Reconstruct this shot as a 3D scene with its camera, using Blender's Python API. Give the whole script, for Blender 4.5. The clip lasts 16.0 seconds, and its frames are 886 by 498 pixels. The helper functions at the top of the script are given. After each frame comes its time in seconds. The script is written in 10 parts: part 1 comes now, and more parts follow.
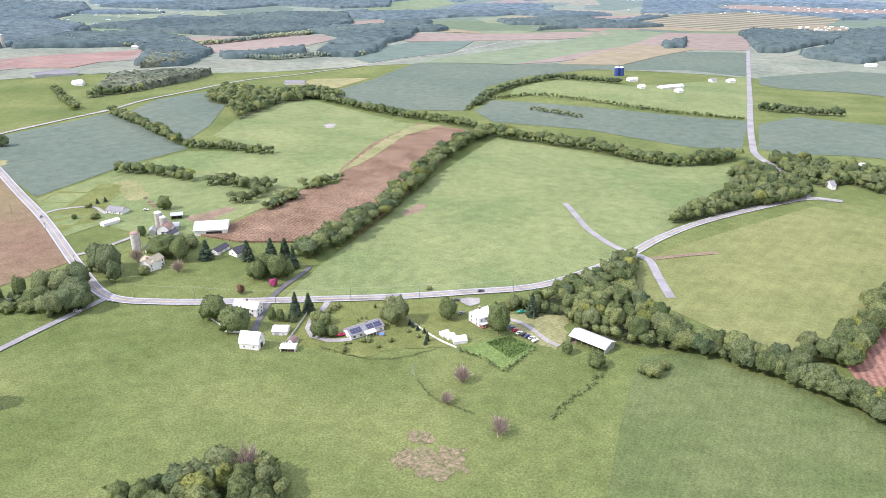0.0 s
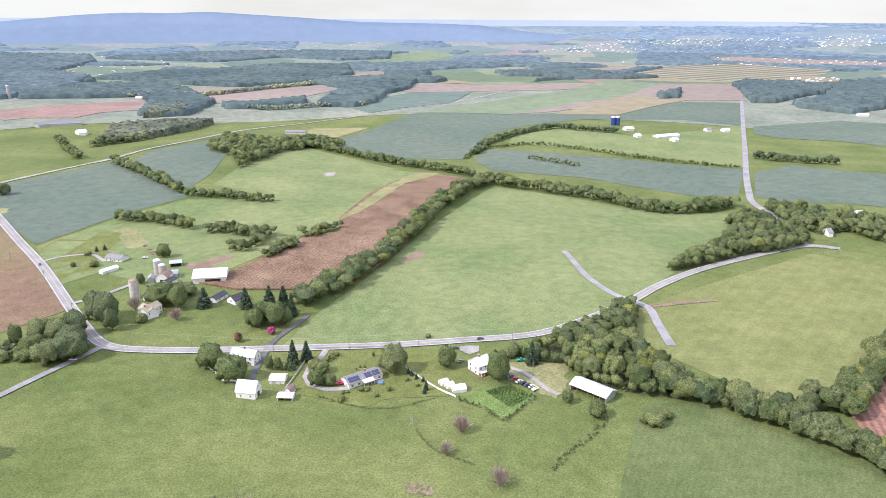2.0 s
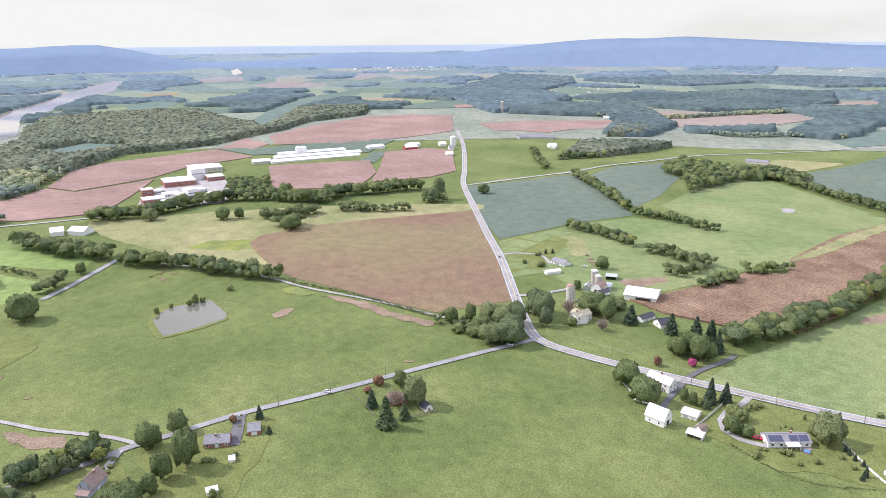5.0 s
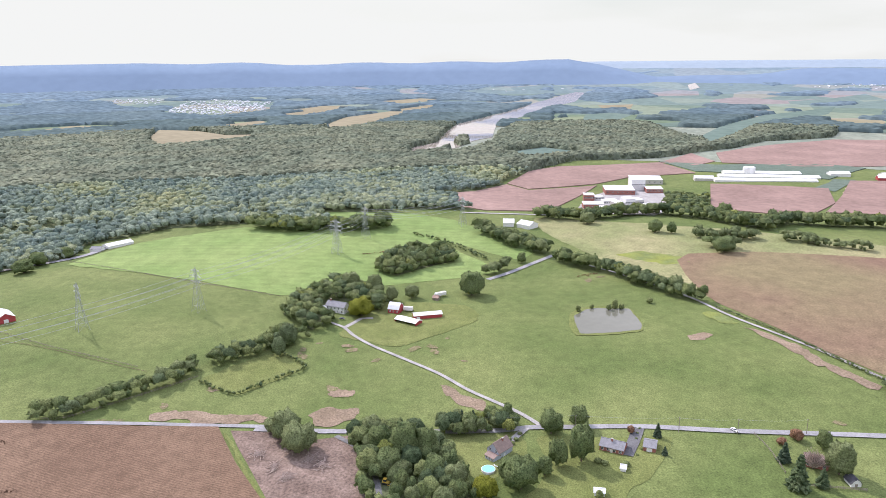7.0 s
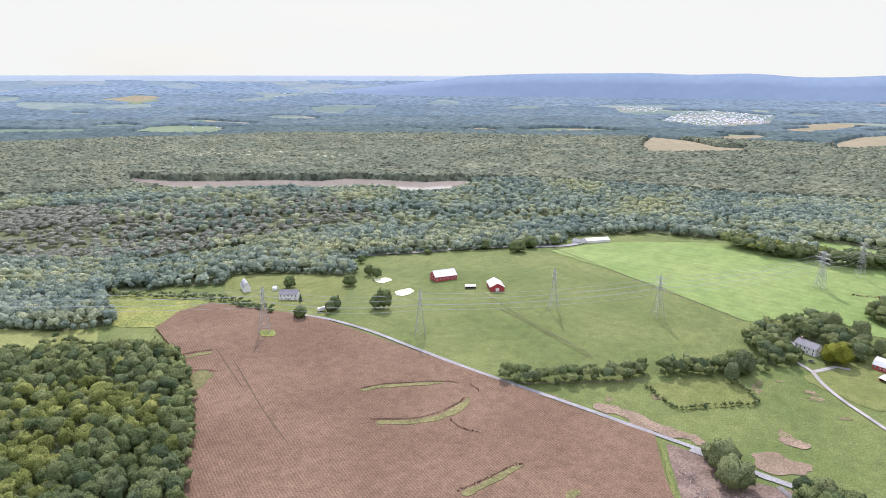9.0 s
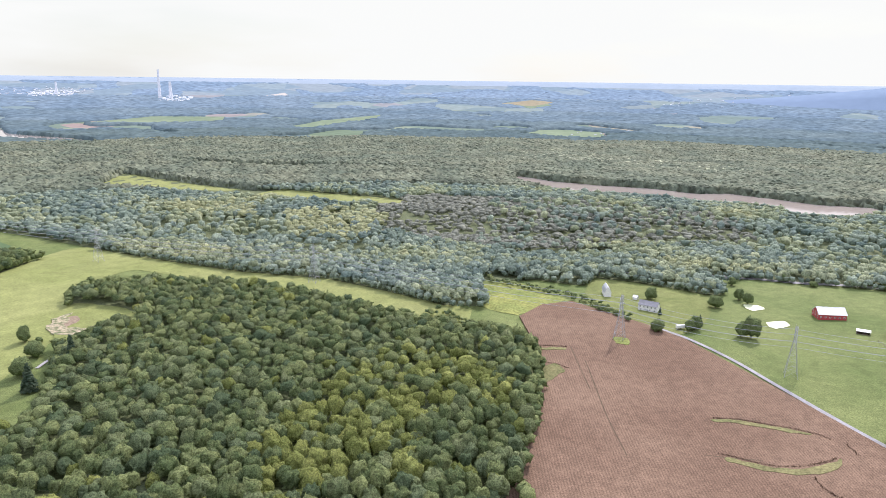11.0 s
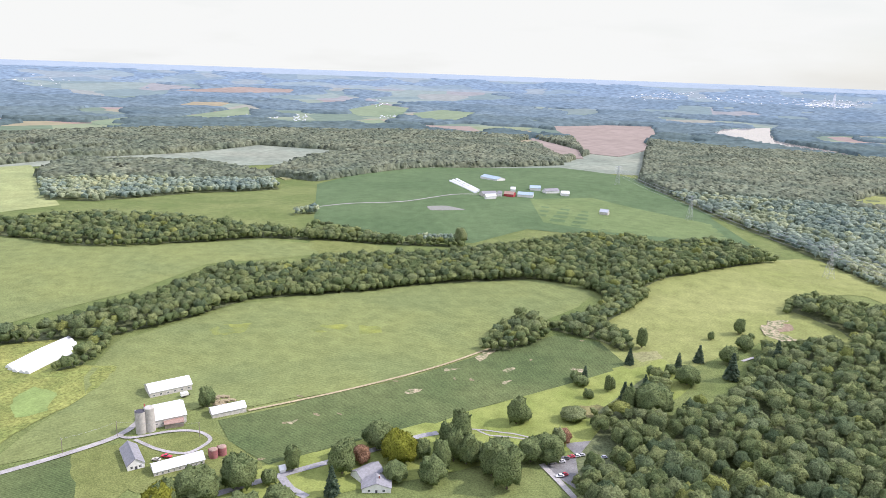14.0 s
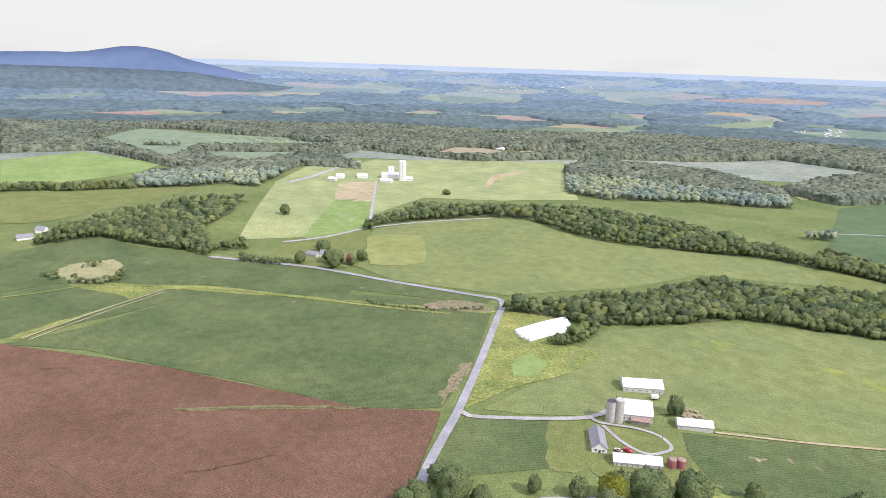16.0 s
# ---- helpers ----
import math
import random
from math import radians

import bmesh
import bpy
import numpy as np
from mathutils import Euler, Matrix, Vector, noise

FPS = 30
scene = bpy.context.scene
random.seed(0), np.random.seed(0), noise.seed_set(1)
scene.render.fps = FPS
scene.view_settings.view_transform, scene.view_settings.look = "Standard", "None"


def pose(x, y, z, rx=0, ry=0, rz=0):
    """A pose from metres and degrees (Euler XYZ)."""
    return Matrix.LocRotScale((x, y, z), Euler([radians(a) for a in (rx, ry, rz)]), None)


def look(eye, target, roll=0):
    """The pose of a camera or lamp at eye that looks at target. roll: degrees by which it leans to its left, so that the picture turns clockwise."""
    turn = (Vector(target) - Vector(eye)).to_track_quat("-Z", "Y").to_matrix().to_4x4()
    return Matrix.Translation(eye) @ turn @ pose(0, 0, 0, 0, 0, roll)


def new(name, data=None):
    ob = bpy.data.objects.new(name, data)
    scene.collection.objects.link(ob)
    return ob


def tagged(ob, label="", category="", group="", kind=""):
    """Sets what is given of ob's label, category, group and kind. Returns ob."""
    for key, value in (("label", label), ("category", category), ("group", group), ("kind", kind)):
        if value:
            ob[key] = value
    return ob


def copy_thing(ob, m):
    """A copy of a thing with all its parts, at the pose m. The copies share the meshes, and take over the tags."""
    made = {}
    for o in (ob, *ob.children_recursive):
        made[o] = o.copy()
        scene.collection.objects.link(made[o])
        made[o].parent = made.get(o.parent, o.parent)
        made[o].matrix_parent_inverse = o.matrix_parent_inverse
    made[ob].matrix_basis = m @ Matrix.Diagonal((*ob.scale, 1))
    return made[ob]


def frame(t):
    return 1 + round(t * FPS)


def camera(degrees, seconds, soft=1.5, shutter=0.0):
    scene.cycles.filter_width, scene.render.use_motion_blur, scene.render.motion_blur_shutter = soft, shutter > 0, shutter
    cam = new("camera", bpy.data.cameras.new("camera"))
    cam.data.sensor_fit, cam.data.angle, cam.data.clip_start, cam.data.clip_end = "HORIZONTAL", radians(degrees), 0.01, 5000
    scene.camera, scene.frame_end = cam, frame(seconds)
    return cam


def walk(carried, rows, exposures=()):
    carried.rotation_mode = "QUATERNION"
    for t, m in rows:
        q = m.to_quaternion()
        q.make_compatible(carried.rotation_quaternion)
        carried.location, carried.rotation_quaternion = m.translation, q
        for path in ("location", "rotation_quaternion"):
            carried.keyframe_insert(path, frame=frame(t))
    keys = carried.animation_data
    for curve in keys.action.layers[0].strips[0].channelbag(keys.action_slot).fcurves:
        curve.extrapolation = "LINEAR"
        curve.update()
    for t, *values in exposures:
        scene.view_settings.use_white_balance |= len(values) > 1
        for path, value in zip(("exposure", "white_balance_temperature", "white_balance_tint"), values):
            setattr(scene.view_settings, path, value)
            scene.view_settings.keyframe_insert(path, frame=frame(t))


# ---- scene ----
cam = camera(64.39, 16.0, soft=0.75)
# A hovering drone that turns on the spot, 200 m over the farmland.
PATH = [
    (0, (0, 0, 200), (0.222, 92.629, 162.318), 0.24),
    (0.5, (0, 0, 200), (0.264, 93.603, 164.810), 0.25),
    (1, (0, 0, 200), (0.315, 94.620, 167.643), 0.21),
    (1.5, (0, 0, 200), (0.347, 94.804, 168.186), 0.21),
    (2, (0, 0, 200), (0.353, 94.957, 168.646), 0.22),
    (2.5, (0, 0, 200), (-4.405, 95.021, 169.153), 0.08),
    (3, (0, 0, 200), (-12.101, 94.515, 169.662), -0.05),
    (3.5, (0, 0, 200), (-22.284, 92.826, 170.221), -0.20),
    (3.7, (0, 0, 200), (-26.551, 91.759, 170.413), -0.20),
    (5.8, (0, 0, 200), (-72.291, 63.527, 172.826), -0.55),
    (6, (0, 0, 200), (-75.668, 59.566, 173.052), -0.50),
    (6.5, (0, 0, 200), (-83.581, 48.189, 173.692), -0.54),
    (7, (0, 0, 200), (-91.293, 31.618, 174.194), -0.58),
    (7.5, (0, 0, 200), (-96.175, 10.533, 174.712), -0.53),
    (8, (0, 0, 200), (-96.424, -9.144, 175.123), -0.39),
    (8.5, (0, 0, 200), (-94.629, -21.029, 175.440), -0.21),
    (8.7, (0, 0, 200), (-93.650, -25.156, 175.569), -0.03),
    (10.8, (0, 0, 200), (-67.697, -69.656, 176.226), 0.80),
    (11, (0, 0, 200), (-63.736, -73.313, 176.273), 0.80),
    (11.5, (0, 0, 200), (-52.137, -81.972, 176.289), 1.07),
    (12, (0, 0, 200), (-40.102, -88.460, 176.197), 1.31),
    (12.5, (0, 0, 200), (-27.432, -93.141, 176.077), 1.56),
    (13, (0, 0, 200), (-11.491, -96.374, 175.918), 1.70),
    (13.5, (0, 0, 200), (7.180, -96.742, 175.722), 1.82),
    (14, (0, 0, 200), (25.903, -93.415, 175.451), 1.98),
    (14.5, (0, 0, 200), (42.328, -87.128, 175.160), 2.04),
    (15, (0, 0, 200), (56.214, -78.819, 174.948), 2.04),
    (15.5, (0, 0, 200), (68.692, -68.136, 174.723), 1.99),
    (16, (0, 0, 200), (79.727, -54.684, 174.442), 1.87),
]
walk(cam, [(t, look(eye, target, roll)) for t, eye, target, roll in PATH],
     [(0, 0.14), (1.5, 0.08), (3.7, 0.03), (8.0, 0.0), (10.8, 0.08), (12.3, 0.12), (13.8, 0.05), (15.0, 0.0), (16, -0.05)])

# ---- light ----
SUN_AZ, SUN_EL = radians(112), radians(42)  # from +y turning left; height over the horizon
world = bpy.data.worlds.new("world")
scene.world = world
world.use_nodes = True
wn, wl = world.node_tree.nodes, world.node_tree.links
sky = wn.new("ShaderNodeTexSky")
sky.sky_type = "NISHITA"
sky.sun_disc = False
sky.sun_elevation = SUN_EL
sky.sun_rotation = -SUN_AZ
sky.dust_density = 1.0
# A bright veil of high cloud lies before the blue, thinner in places.
cloud_noise = wn.new("ShaderNodeTexNoise")
cloud_noise.inputs["Scale"].default_value, cloud_noise.inputs["Detail"].default_value = 2.2, 5
cloud_map = wn.new("ShaderNodeMapping")
cloud_map.inputs["Scale"].default_value = (1, 1, 5)
wcoord = wn.new("ShaderNodeTexCoord")
wl.new(wcoord.outputs["Generated"], cloud_map.inputs["Vector"])
wl.new(cloud_map.outputs["Vector"], cloud_noise.inputs["Vector"])
cloud_range = wn.new("ShaderNodeMapRange")
cloud_range.inputs["From Min"].default_value, cloud_range.inputs["From Max"].default_value = 0.28, 0.5
cloud_range.inputs["To Min"].default_value, cloud_range.inputs["To Max"].default_value = 0.74, 1.0
wl.new(cloud_noise.outputs["Fac"], cloud_range.inputs["Value"])
cloud_mix = wn.new("ShaderNodeMix")
cloud_mix.data_type = "RGBA"
# The overcast veil brightens from the horizon towards the zenith.
wsplit = wn.new("ShaderNodeSeparateXYZ")
wl.new(wcoord.outputs["Generated"], wsplit.inputs["Vector"])
climb = wn.new("ShaderNodeMapRange")
climb.inputs["From Min"].default_value, climb.inputs["From Max"].default_value = 0.1, 1.0
wl.new(wsplit.outputs["Z"], climb.inputs["Value"])
veil = wn.new("ShaderNodeMix")
veil.data_type = "RGBA"
veil.inputs[6].default_value, veil.inputs[7].default_value = (9.05, 9.1, 9.1, 1), (14.6, 15.2, 20.4, 1)
wl.new(climb.outputs["Result"], veil.inputs["Factor"])
wl.new(veil.outputs[2], cloud_mix.inputs[7])
wl.new(cloud_range.outputs["Result"], cloud_mix.inputs["Factor"])
wl.new(sky.outputs["Color"], cloud_mix.inputs[6])
wn["Background"].inputs["Strength"].default_value = 0.1
wl.new(cloud_mix.outputs[2], wn["Background"].inputs["Color"])
sun = new("sun", bpy.data.lights.new("sun", "SUN"))
sun.data.energy, sun.data.angle, sun.data.color = 4.2, radians(2.5), (1.0, 0.905, 0.895)
toward = Vector((-math.sin(SUN_AZ) * math.cos(SUN_EL), math.cos(SUN_AZ) * math.cos(SUN_EL), math.sin(SUN_EL)))
sun.matrix_world = look(toward * 900, (0, 0, 0))


# ---- materials ----
def material(name, dark, light, scale=0.1, rough=0.9, fine=2.0, fine_amount=0.25, bump=0.0, island=0.0, rand=0.0, detail=6.0, leafy=True):
    """Two tones mixed by coarse noise, with finer grain over it; island and rand vary value by piece or by object."""
    m = bpy.data.materials.new(name)
    m.use_nodes = True
    n, l = m.node_tree.nodes, m.node_tree.links
    b = n["Principled BSDF"]
    b.inputs["Roughness"].default_value = rough
    b.inputs["Specular IOR Level"].default_value = 0.45 if rough < 0.7 else 0.12
    geo = n.new("ShaderNodeNewGeometry")
    n1 = n.new("ShaderNodeTexNoise")
    n1.inputs["Scale"].default_value = scale
    n1.inputs["Detail"].default_value = detail
    tilt = n.new("ShaderNodeMapping")
    tilt.inputs["Rotation"].default_value = (0.6, 0.85, 0.4)
    l.new(geo.outputs["Position"], tilt.inputs["Vector"])
    l.new(tilt.outputs["Vector"], n1.inputs["Vector"])
    ramp = n.new("ShaderNodeValToRGB")
    ramp.color_ramp.elements[0].position, ramp.color_ramp.elements[1].position = 0.34, 0.68
    ramp.color_ramp.elements[0].color, ramp.color_ramp.elements[1].color = (*dark, 1), (*light, 1)
    if island and leafy:  # trees differ in tone from one to the next
        tone = n.new("ShaderNodeMath")
        tone.operation = "MULTIPLY_ADD"
        tone.inputs[1].default_value = 0.42
        shift = n.new("ShaderNodeMath")
        shift.operation = "ADD"
        shift.inputs[1].default_value = -0.21
        l.new(geo.outputs["Random Per Island"], tone.inputs[0])
        l.new(n1.outputs["Fac"], shift.inputs[0])
        l.new(shift.outputs["Value"], tone.inputs[2])
        l.new(tone.outputs["Value"], ramp.inputs["Fac"])
    else:
        l.new(n1.outputs["Fac"], ramp.inputs["Fac"])
    n2 = n.new("ShaderNodeTexNoise")
    n2.inputs["Scale"].default_value = fine
    n2.inputs["Detail"].default_value = 6
    l.new(tilt.outputs["Vector"], n2.inputs["Vector"])
    mr = n.new("ShaderNodeMapRange")
    mr.inputs["From Min"].default_value, mr.inputs["From Max"].default_value = 0.3, 0.7
    grown_over = rough == 0.9 and leafy and not island
    if grown_over:  # tufts and patches of growth
        fine_amount *= 1.75
        n2.inputs["Roughness"].default_value = 0.65
    mr.inputs["To Min"].default_value, mr.inputs["To Max"].default_value = 1 - fine_amount, 1 + fine_amount
    l.new(n2.outputs["Fac"], mr.inputs["Value"])
    value = mr.outputs["Result"]
    if grown_over:
        n3 = n.new("ShaderNodeTexNoise")
        n3.inputs["Scale"].default_value, n3.inputs["Detail"].default_value = fine * 0.13, 4
        l.new(tilt.outputs["Vector"], n3.inputs["Vector"])
        patch = n.new("ShaderNodeMapRange")
        patch.inputs["From Min"].default_value, patch.inputs["From Max"].default_value = 0.3, 0.7
        patch.inputs["To Min"].default_value, patch.inputs["To Max"].default_value = 0.86, 1.14
        l.new(n3.outputs["Fac"], patch.inputs["Value"])
        both = n.new("ShaderNodeMath")
        both.operation = "MULTIPLY"
        l.new(value, both.inputs[0])
        l.new(patch.outputs["Result"], both.inputs[1])
        value = both.outputs["Value"]
    for amount, node, socket in ((island, geo, "Random Per Island"), (rand, None, "Random")):
        if amount:
            node = node or n.new("ShaderNodeObjectInfo")
            r = n.new("ShaderNodeMapRange")
            r.inputs["To Min"].default_value, r.inputs["To Max"].default_value = 1 - amount, 1 + amount
            l.new(node.outputs[socket], r.inputs["Value"])
            mul = n.new("ShaderNodeMath")
            mul.operation = "MULTIPLY"
            l.new(value, mul.inputs[0])
            l.new(r.outputs["Result"], mul.inputs[1])
            value = mul.outputs["Value"]
    mix = n.new("ShaderNodeMix")
    mix.data_type, mix.blend_type = "RGBA", "MULTIPLY"
    mix.inputs["Factor"].default_value = 1
    l.new(ramp.outputs["Color"], mix.inputs[6])
    l.new(value, mix.inputs[7])
    l.new(mix.outputs[2], b.inputs["Base Color"])
    if island and leafy:  # thin leaves: part of the light passes through
        through_leaf = n.new("ShaderNodeBsdfTranslucent")
        l.new(mix.outputs[2], through_leaf.inputs["Color"])
        blend = n.new("ShaderNodeMixShader")
        blend.inputs["Fac"].default_value = 0.32
        l.new(b.outputs["BSDF"], blend.inputs[1])
        l.new(through_leaf.outputs["BSDF"], blend.inputs[2])
        l.new(blend.outputs["Shader"], n["Material Output"].inputs["Surface"])
    if island and leafy:
        bump = 1.0
    elif grown_over:
        bump = 0.6
    if bump:
        bp = n.new("ShaderNodeBump")
        bp.inputs["Strength"].default_value = bump
        bp.inputs["Distance"].default_value = 1.6 if island and leafy else 0.6
        l.new(n2.outputs["Fac"], bp.inputs["Height"])
        l.new(bp.outputs["Normal"], b.inputs["Normal"])
    return m


def rowed(m, spacing, turn, amount=0.2, wavy=0.5):
    """Adds planted rows to a crop's material: stripes across the direction turn (degrees)."""
    n, l = m.node_tree.nodes, m.node_tree.links
    b = n["Principled BSDF"]
    link = b.inputs["Base Color"].links[0]
    source = link.from_socket
    mp = n.new("ShaderNodeMapping")
    mp.inputs["Rotation"].default_value = (0, 0, radians(turn))
    geo = n.new("ShaderNodeNewGeometry")
    l.new(geo.outputs["Position"], mp.inputs["Vector"])
    w = n.new("ShaderNodeTexWave")
    w.inputs["Scale"].default_value = 0.314 / spacing
    w.inputs["Distortion"].default_value = wavy
    w.inputs["Detail"].default_value = 1
    l.new(mp.outputs["Vector"], w.inputs["Vector"])
    r = n.new("ShaderNodeMapRange")
    r.inputs["To Min"].default_value, r.inputs["To Max"].default_value = 1 - amount, 1 + amount
    l.new(w.outputs["Fac"], r.inputs["Value"])
    mix = n.new("ShaderNodeMix")
    mix.data_type, mix.blend_type = "RGBA", "MULTIPLY"
    mix.inputs["Factor"].default_value = 1
    l.new(source, mix.inputs[6])
    l.new(r.outputs["Result"], mix.inputs[7])
    l.new(mix.outputs[2], b.inputs["Base Color"])
    return m


def plain(name, color, rough=0.6, metal=0.0, stain=0.12, scale=0.6, spec=0.4):
    """Paint, metal or stone with slight stains."""
    dark = tuple(c * (1 - stain) for c in color)
    m = material(name, dark, color, scale, rough, fine=4.0, fine_amount=stain * 0.6, rand=0.0)
    m.node_tree.nodes["Principled BSDF"].inputs["Metallic"].default_value = metal
    m.node_tree.nodes["Principled BSDF"].inputs["Specular IOR Level"].default_value = spec
    return m


GRASS = material("pasture grass", (0.109, 0.146, 0.047), (0.172, 0.201, 0.074), 0.013, fine=1.0, fine_amount=0.24, detail=10)
GRASS_ROWS = rowed(material("grazed grass in faint rows", (0.105, 0.142, 0.053), (0.145, 0.175, 0.074), 0.022, fine=1.0, fine_amount=0.22, detail=10), 3.4, 28, 0.035)
# pasture with the blue of distant air mixed into its colour
HAZY_GRASS = material("hazy far pasture", (0.185, 0.218, 0.175), (0.252, 0.272, 0.214), 0.006, fine=0.06, fine_amount=0.15)
PASTURE = material("lush pasture", (0.154, 0.206, 0.085), (0.226, 0.259, 0.117), 0.013, fine=0.9, fine_amount=0.22, detail=10)
MEADOW = rowed(material("mown meadow", (0.173, 0.196, 0.075), (0.221, 0.235, 0.098), 0.012, fine=0.6, fine_amount=0.13), 9, 40, 0.03)
LAWN = material("mown lawn", (0.138, 0.163, 0.053), (0.177, 0.198, 0.07), 0.04, fine=1.2, fine_amount=0.25)
BRIGHT = rowed(material("bright meadow", (0.168, 0.244, 0.077), (0.221, 0.287, 0.102), 0.012, fine=0.6, fine_amount=0.13), 12, 20, 0.04)
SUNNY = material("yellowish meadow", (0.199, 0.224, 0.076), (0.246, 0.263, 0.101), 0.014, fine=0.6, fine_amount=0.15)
# pale pasture whose colour also holds some of the hill's sunshine
HILL = material("pale hill pasture", (0.230, 0.267, 0.121), (0.294, 0.322, 0.144), 0.01, fine=0.3, fine_amount=0.13)
TRACK = material("dark wheel ruts", (0.095, 0.07, 0.048), (0.13, 0.095, 0.062), 0.2, fine=1.0)
WEEDS = material("rough weeds", (0.15, 0.185, 0.055), (0.25, 0.26, 0.08), 0.04, fine=0.5, fine_amount=0.3)
OLD = material("overgrown dry grass", (0.206, 0.224, 0.100), (0.295, 0.277, 0.147), 0.014, fine=0.5, fine_amount=0.2)
SOY = rowed(material("soybean leaves", (0.079, 0.111, 0.044), (0.114, 0.141, 0.057), 0.02, fine=0.9, fine_amount=0.24), 1.6, 36, 0.14)
# soybeans across the valley, part of their blue is painted haze
SOY_HAZY = material("hazy bluish soybean leaves", (0.114, 0.153, 0.120), (0.144, 0.178, 0.138), 0.006, fine=0.7, fine_amount=0.16)
# ripening soybeans, their tone also lightened by painted-in sunshine
SOY_SUN = rowed(material("sunlit ripening soybean leaves", (0.154, 0.187, 0.074), (0.187, 0.215, 0.079), 0.016, fine=0.7, fine_amount=0.15, detail=9), 3, 36, 0.045)
CORN = rowed(material("dry corn", (0.155, 0.100, 0.068), (0.198, 0.133, 0.091), 0.015, fine=1.2, fine_amount=0.28), 1.7, 41.4, 0.13)
# corn with its own row direction; cloud shade is put into the darker colour
CORN_SHADED = rowed(material("dry corn in rows under cloud shade", (0.124, 0.070, 0.044), (0.160, 0.095, 0.062), 0.015, fine=1.3, fine_amount=0.34), 1.7, 62, 0.10)
GAP = material("weedy grass in corn", (0.14, 0.145, 0.062), (0.20, 0.185, 0.085), 0.08, fine=0.6, fine_amount=0.25)
CORN_STRIP = rowed(material("flattened dry corn", (0.165, 0.108, 0.072), (0.25, 0.175, 0.12), 0.03, fine=0.6, fine_amount=0.34), 3.2, 16, 0.10, 2.0)
CLEARED = material("stony cleared soil", (0.165, 0.12, 0.098), (0.235, 0.178, 0.148), 0.08, fine=0.7, fine_amount=0.3)
THIN = material("soil showing between soybeans", (0.095, 0.13, 0.052), (0.46, 0.38, 0.27), 0.32, fine=1.4, fine_amount=0.25, detail=9)
YELLOWING = material("yellowing soybeans among green", (0.155, 0.19, 0.072), (0.24, 0.265, 0.062), 0.05, fine=0.9, fine_amount=0.15, detail=9)
# lawn colour lightened and yellowed to stand for direct sun on it
SUN_LAWN = material("sunlit mown lawn", (0.185, 0.227, 0.062), (0.244, 0.278, 0.085), 0.05, fine=1.0, fine_amount=0.14)
YARD_GREY = material("worn grey yard", (0.17, 0.17, 0.172), (0.235, 0.232, 0.23), 0.12, fine=1.0, fine_amount=0.14)
# corn farther off, slightly blued in colour for the haze
CORN_HAZY = material("hazy pinkish dry corn", (0.250, 0.170, 0.146), (0.300, 0.205, 0.178), 0.006, fine=0.1, fine_amount=0.1)
STUBBLE = material("dry soybeans over brown soil", (0.215, 0.178, 0.10), (0.20, 0.128, 0.092), 0.006, fine=0.7, fine_amount=0.2)
DIRT = material("bare earth", (0.21, 0.16, 0.112), (0.28, 0.215, 0.158), 0.06, fine=0.8, fine_amount=0.25)
DEAD = material("dead grass among green", (0.12, 0.14, 0.055), (0.3, 0.23, 0.165), 0.55, fine=2.0, fine_amount=0.35, detail=12)
WORN = material("worn grass over soil", (0.125, 0.145, 0.05), (0.245, 0.185, 0.13), 0.3, fine=1.2, fine_amount=0.3, detail=10)
STRAW = material("straw stubble", (0.33, 0.28, 0.17), (0.40, 0.34, 0.22), 0.03, fine=0.6, fine_amount=0.2)
FLOOR = material("woodland floor", (0.10, 0.12, 0.06), (0.13, 0.15, 0.075), 0.05, fine=0.6, fine_amount=0.3)
ROAD = material("grey worn asphalt", (0.27, 0.268, 0.275), (0.335, 0.33, 0.338), 0.06, fine=0.8, fine_amount=0.12)
GRAVEL = material("pale gravel", (0.31, 0.30, 0.29), (0.39, 0.375, 0.36), 0.1, fine=1.0, fine_amount=0.15)
ASPHALT = material("dark asphalt", (0.11, 0.11, 0.118), (0.16, 0.16, 0.165), 0.1, fine=1.0, fine_amount=0.12)
LINE_PAINT = plain("white road paint", (0.75, 0.75, 0.72))
YELLOW_PAINT = plain("yellow road paint", (0.65, 0.5, 0.15))
RIVER = material("muddy river water", (0.35, 0.3, 0.26), (0.39, 0.34, 0.3), 0.004, rough=0.08, fine=0.15, fine_amount=0.05)
POND = material("pond water", (0.139, 0.139, 0.110), (0.162, 0.162, 0.133), 0.02, rough=0.1, fine=0.15, fine_amount=0.05)
ALGAE = material("pale pond scum", (0.5, 0.55, 0.32), (0.62, 0.66, 0.42), 0.1, rough=0.5)
LEAF = material("leaves", (0.142, 0.193, 0.081), (0.240, 0.278, 0.116), 0.11, fine=1.2, fine_amount=0.5, island=0.15, detail=2)
# broad single trees, darker than the leaves of the woods
LEAF_DARK = material("darker green leaves", (0.099, 0.147, 0.063), (0.168, 0.212, 0.090), 0.11, fine=1.2, fine_amount=0.5, island=0.15, detail=2)
LEAF_SUNNY = material("sunny yellow-green leaves", (0.206, 0.242, 0.070), (0.286, 0.313, 0.099), 0.06, fine=1.2, fine_amount=0.5, island=0.15)
LEAF_GARDEN = material("vegetable leaves", (0.134, 0.216, 0.068), (0.191, 0.283, 0.096), 0.3, fine=0.9, fine_amount=0.2, island=0.2)
GARDEN = material("lush garden greens", (0.125, 0.194, 0.062), (0.181, 0.244, 0.081), 0.15, fine=1.5, fine_amount=0.4)
LEAF_BLUE = material("blue-green leaves", (0.107, 0.156, 0.079), (0.167, 0.211, 0.107), 0.05, fine=1.2, fine_amount=0.5, island=0.15)
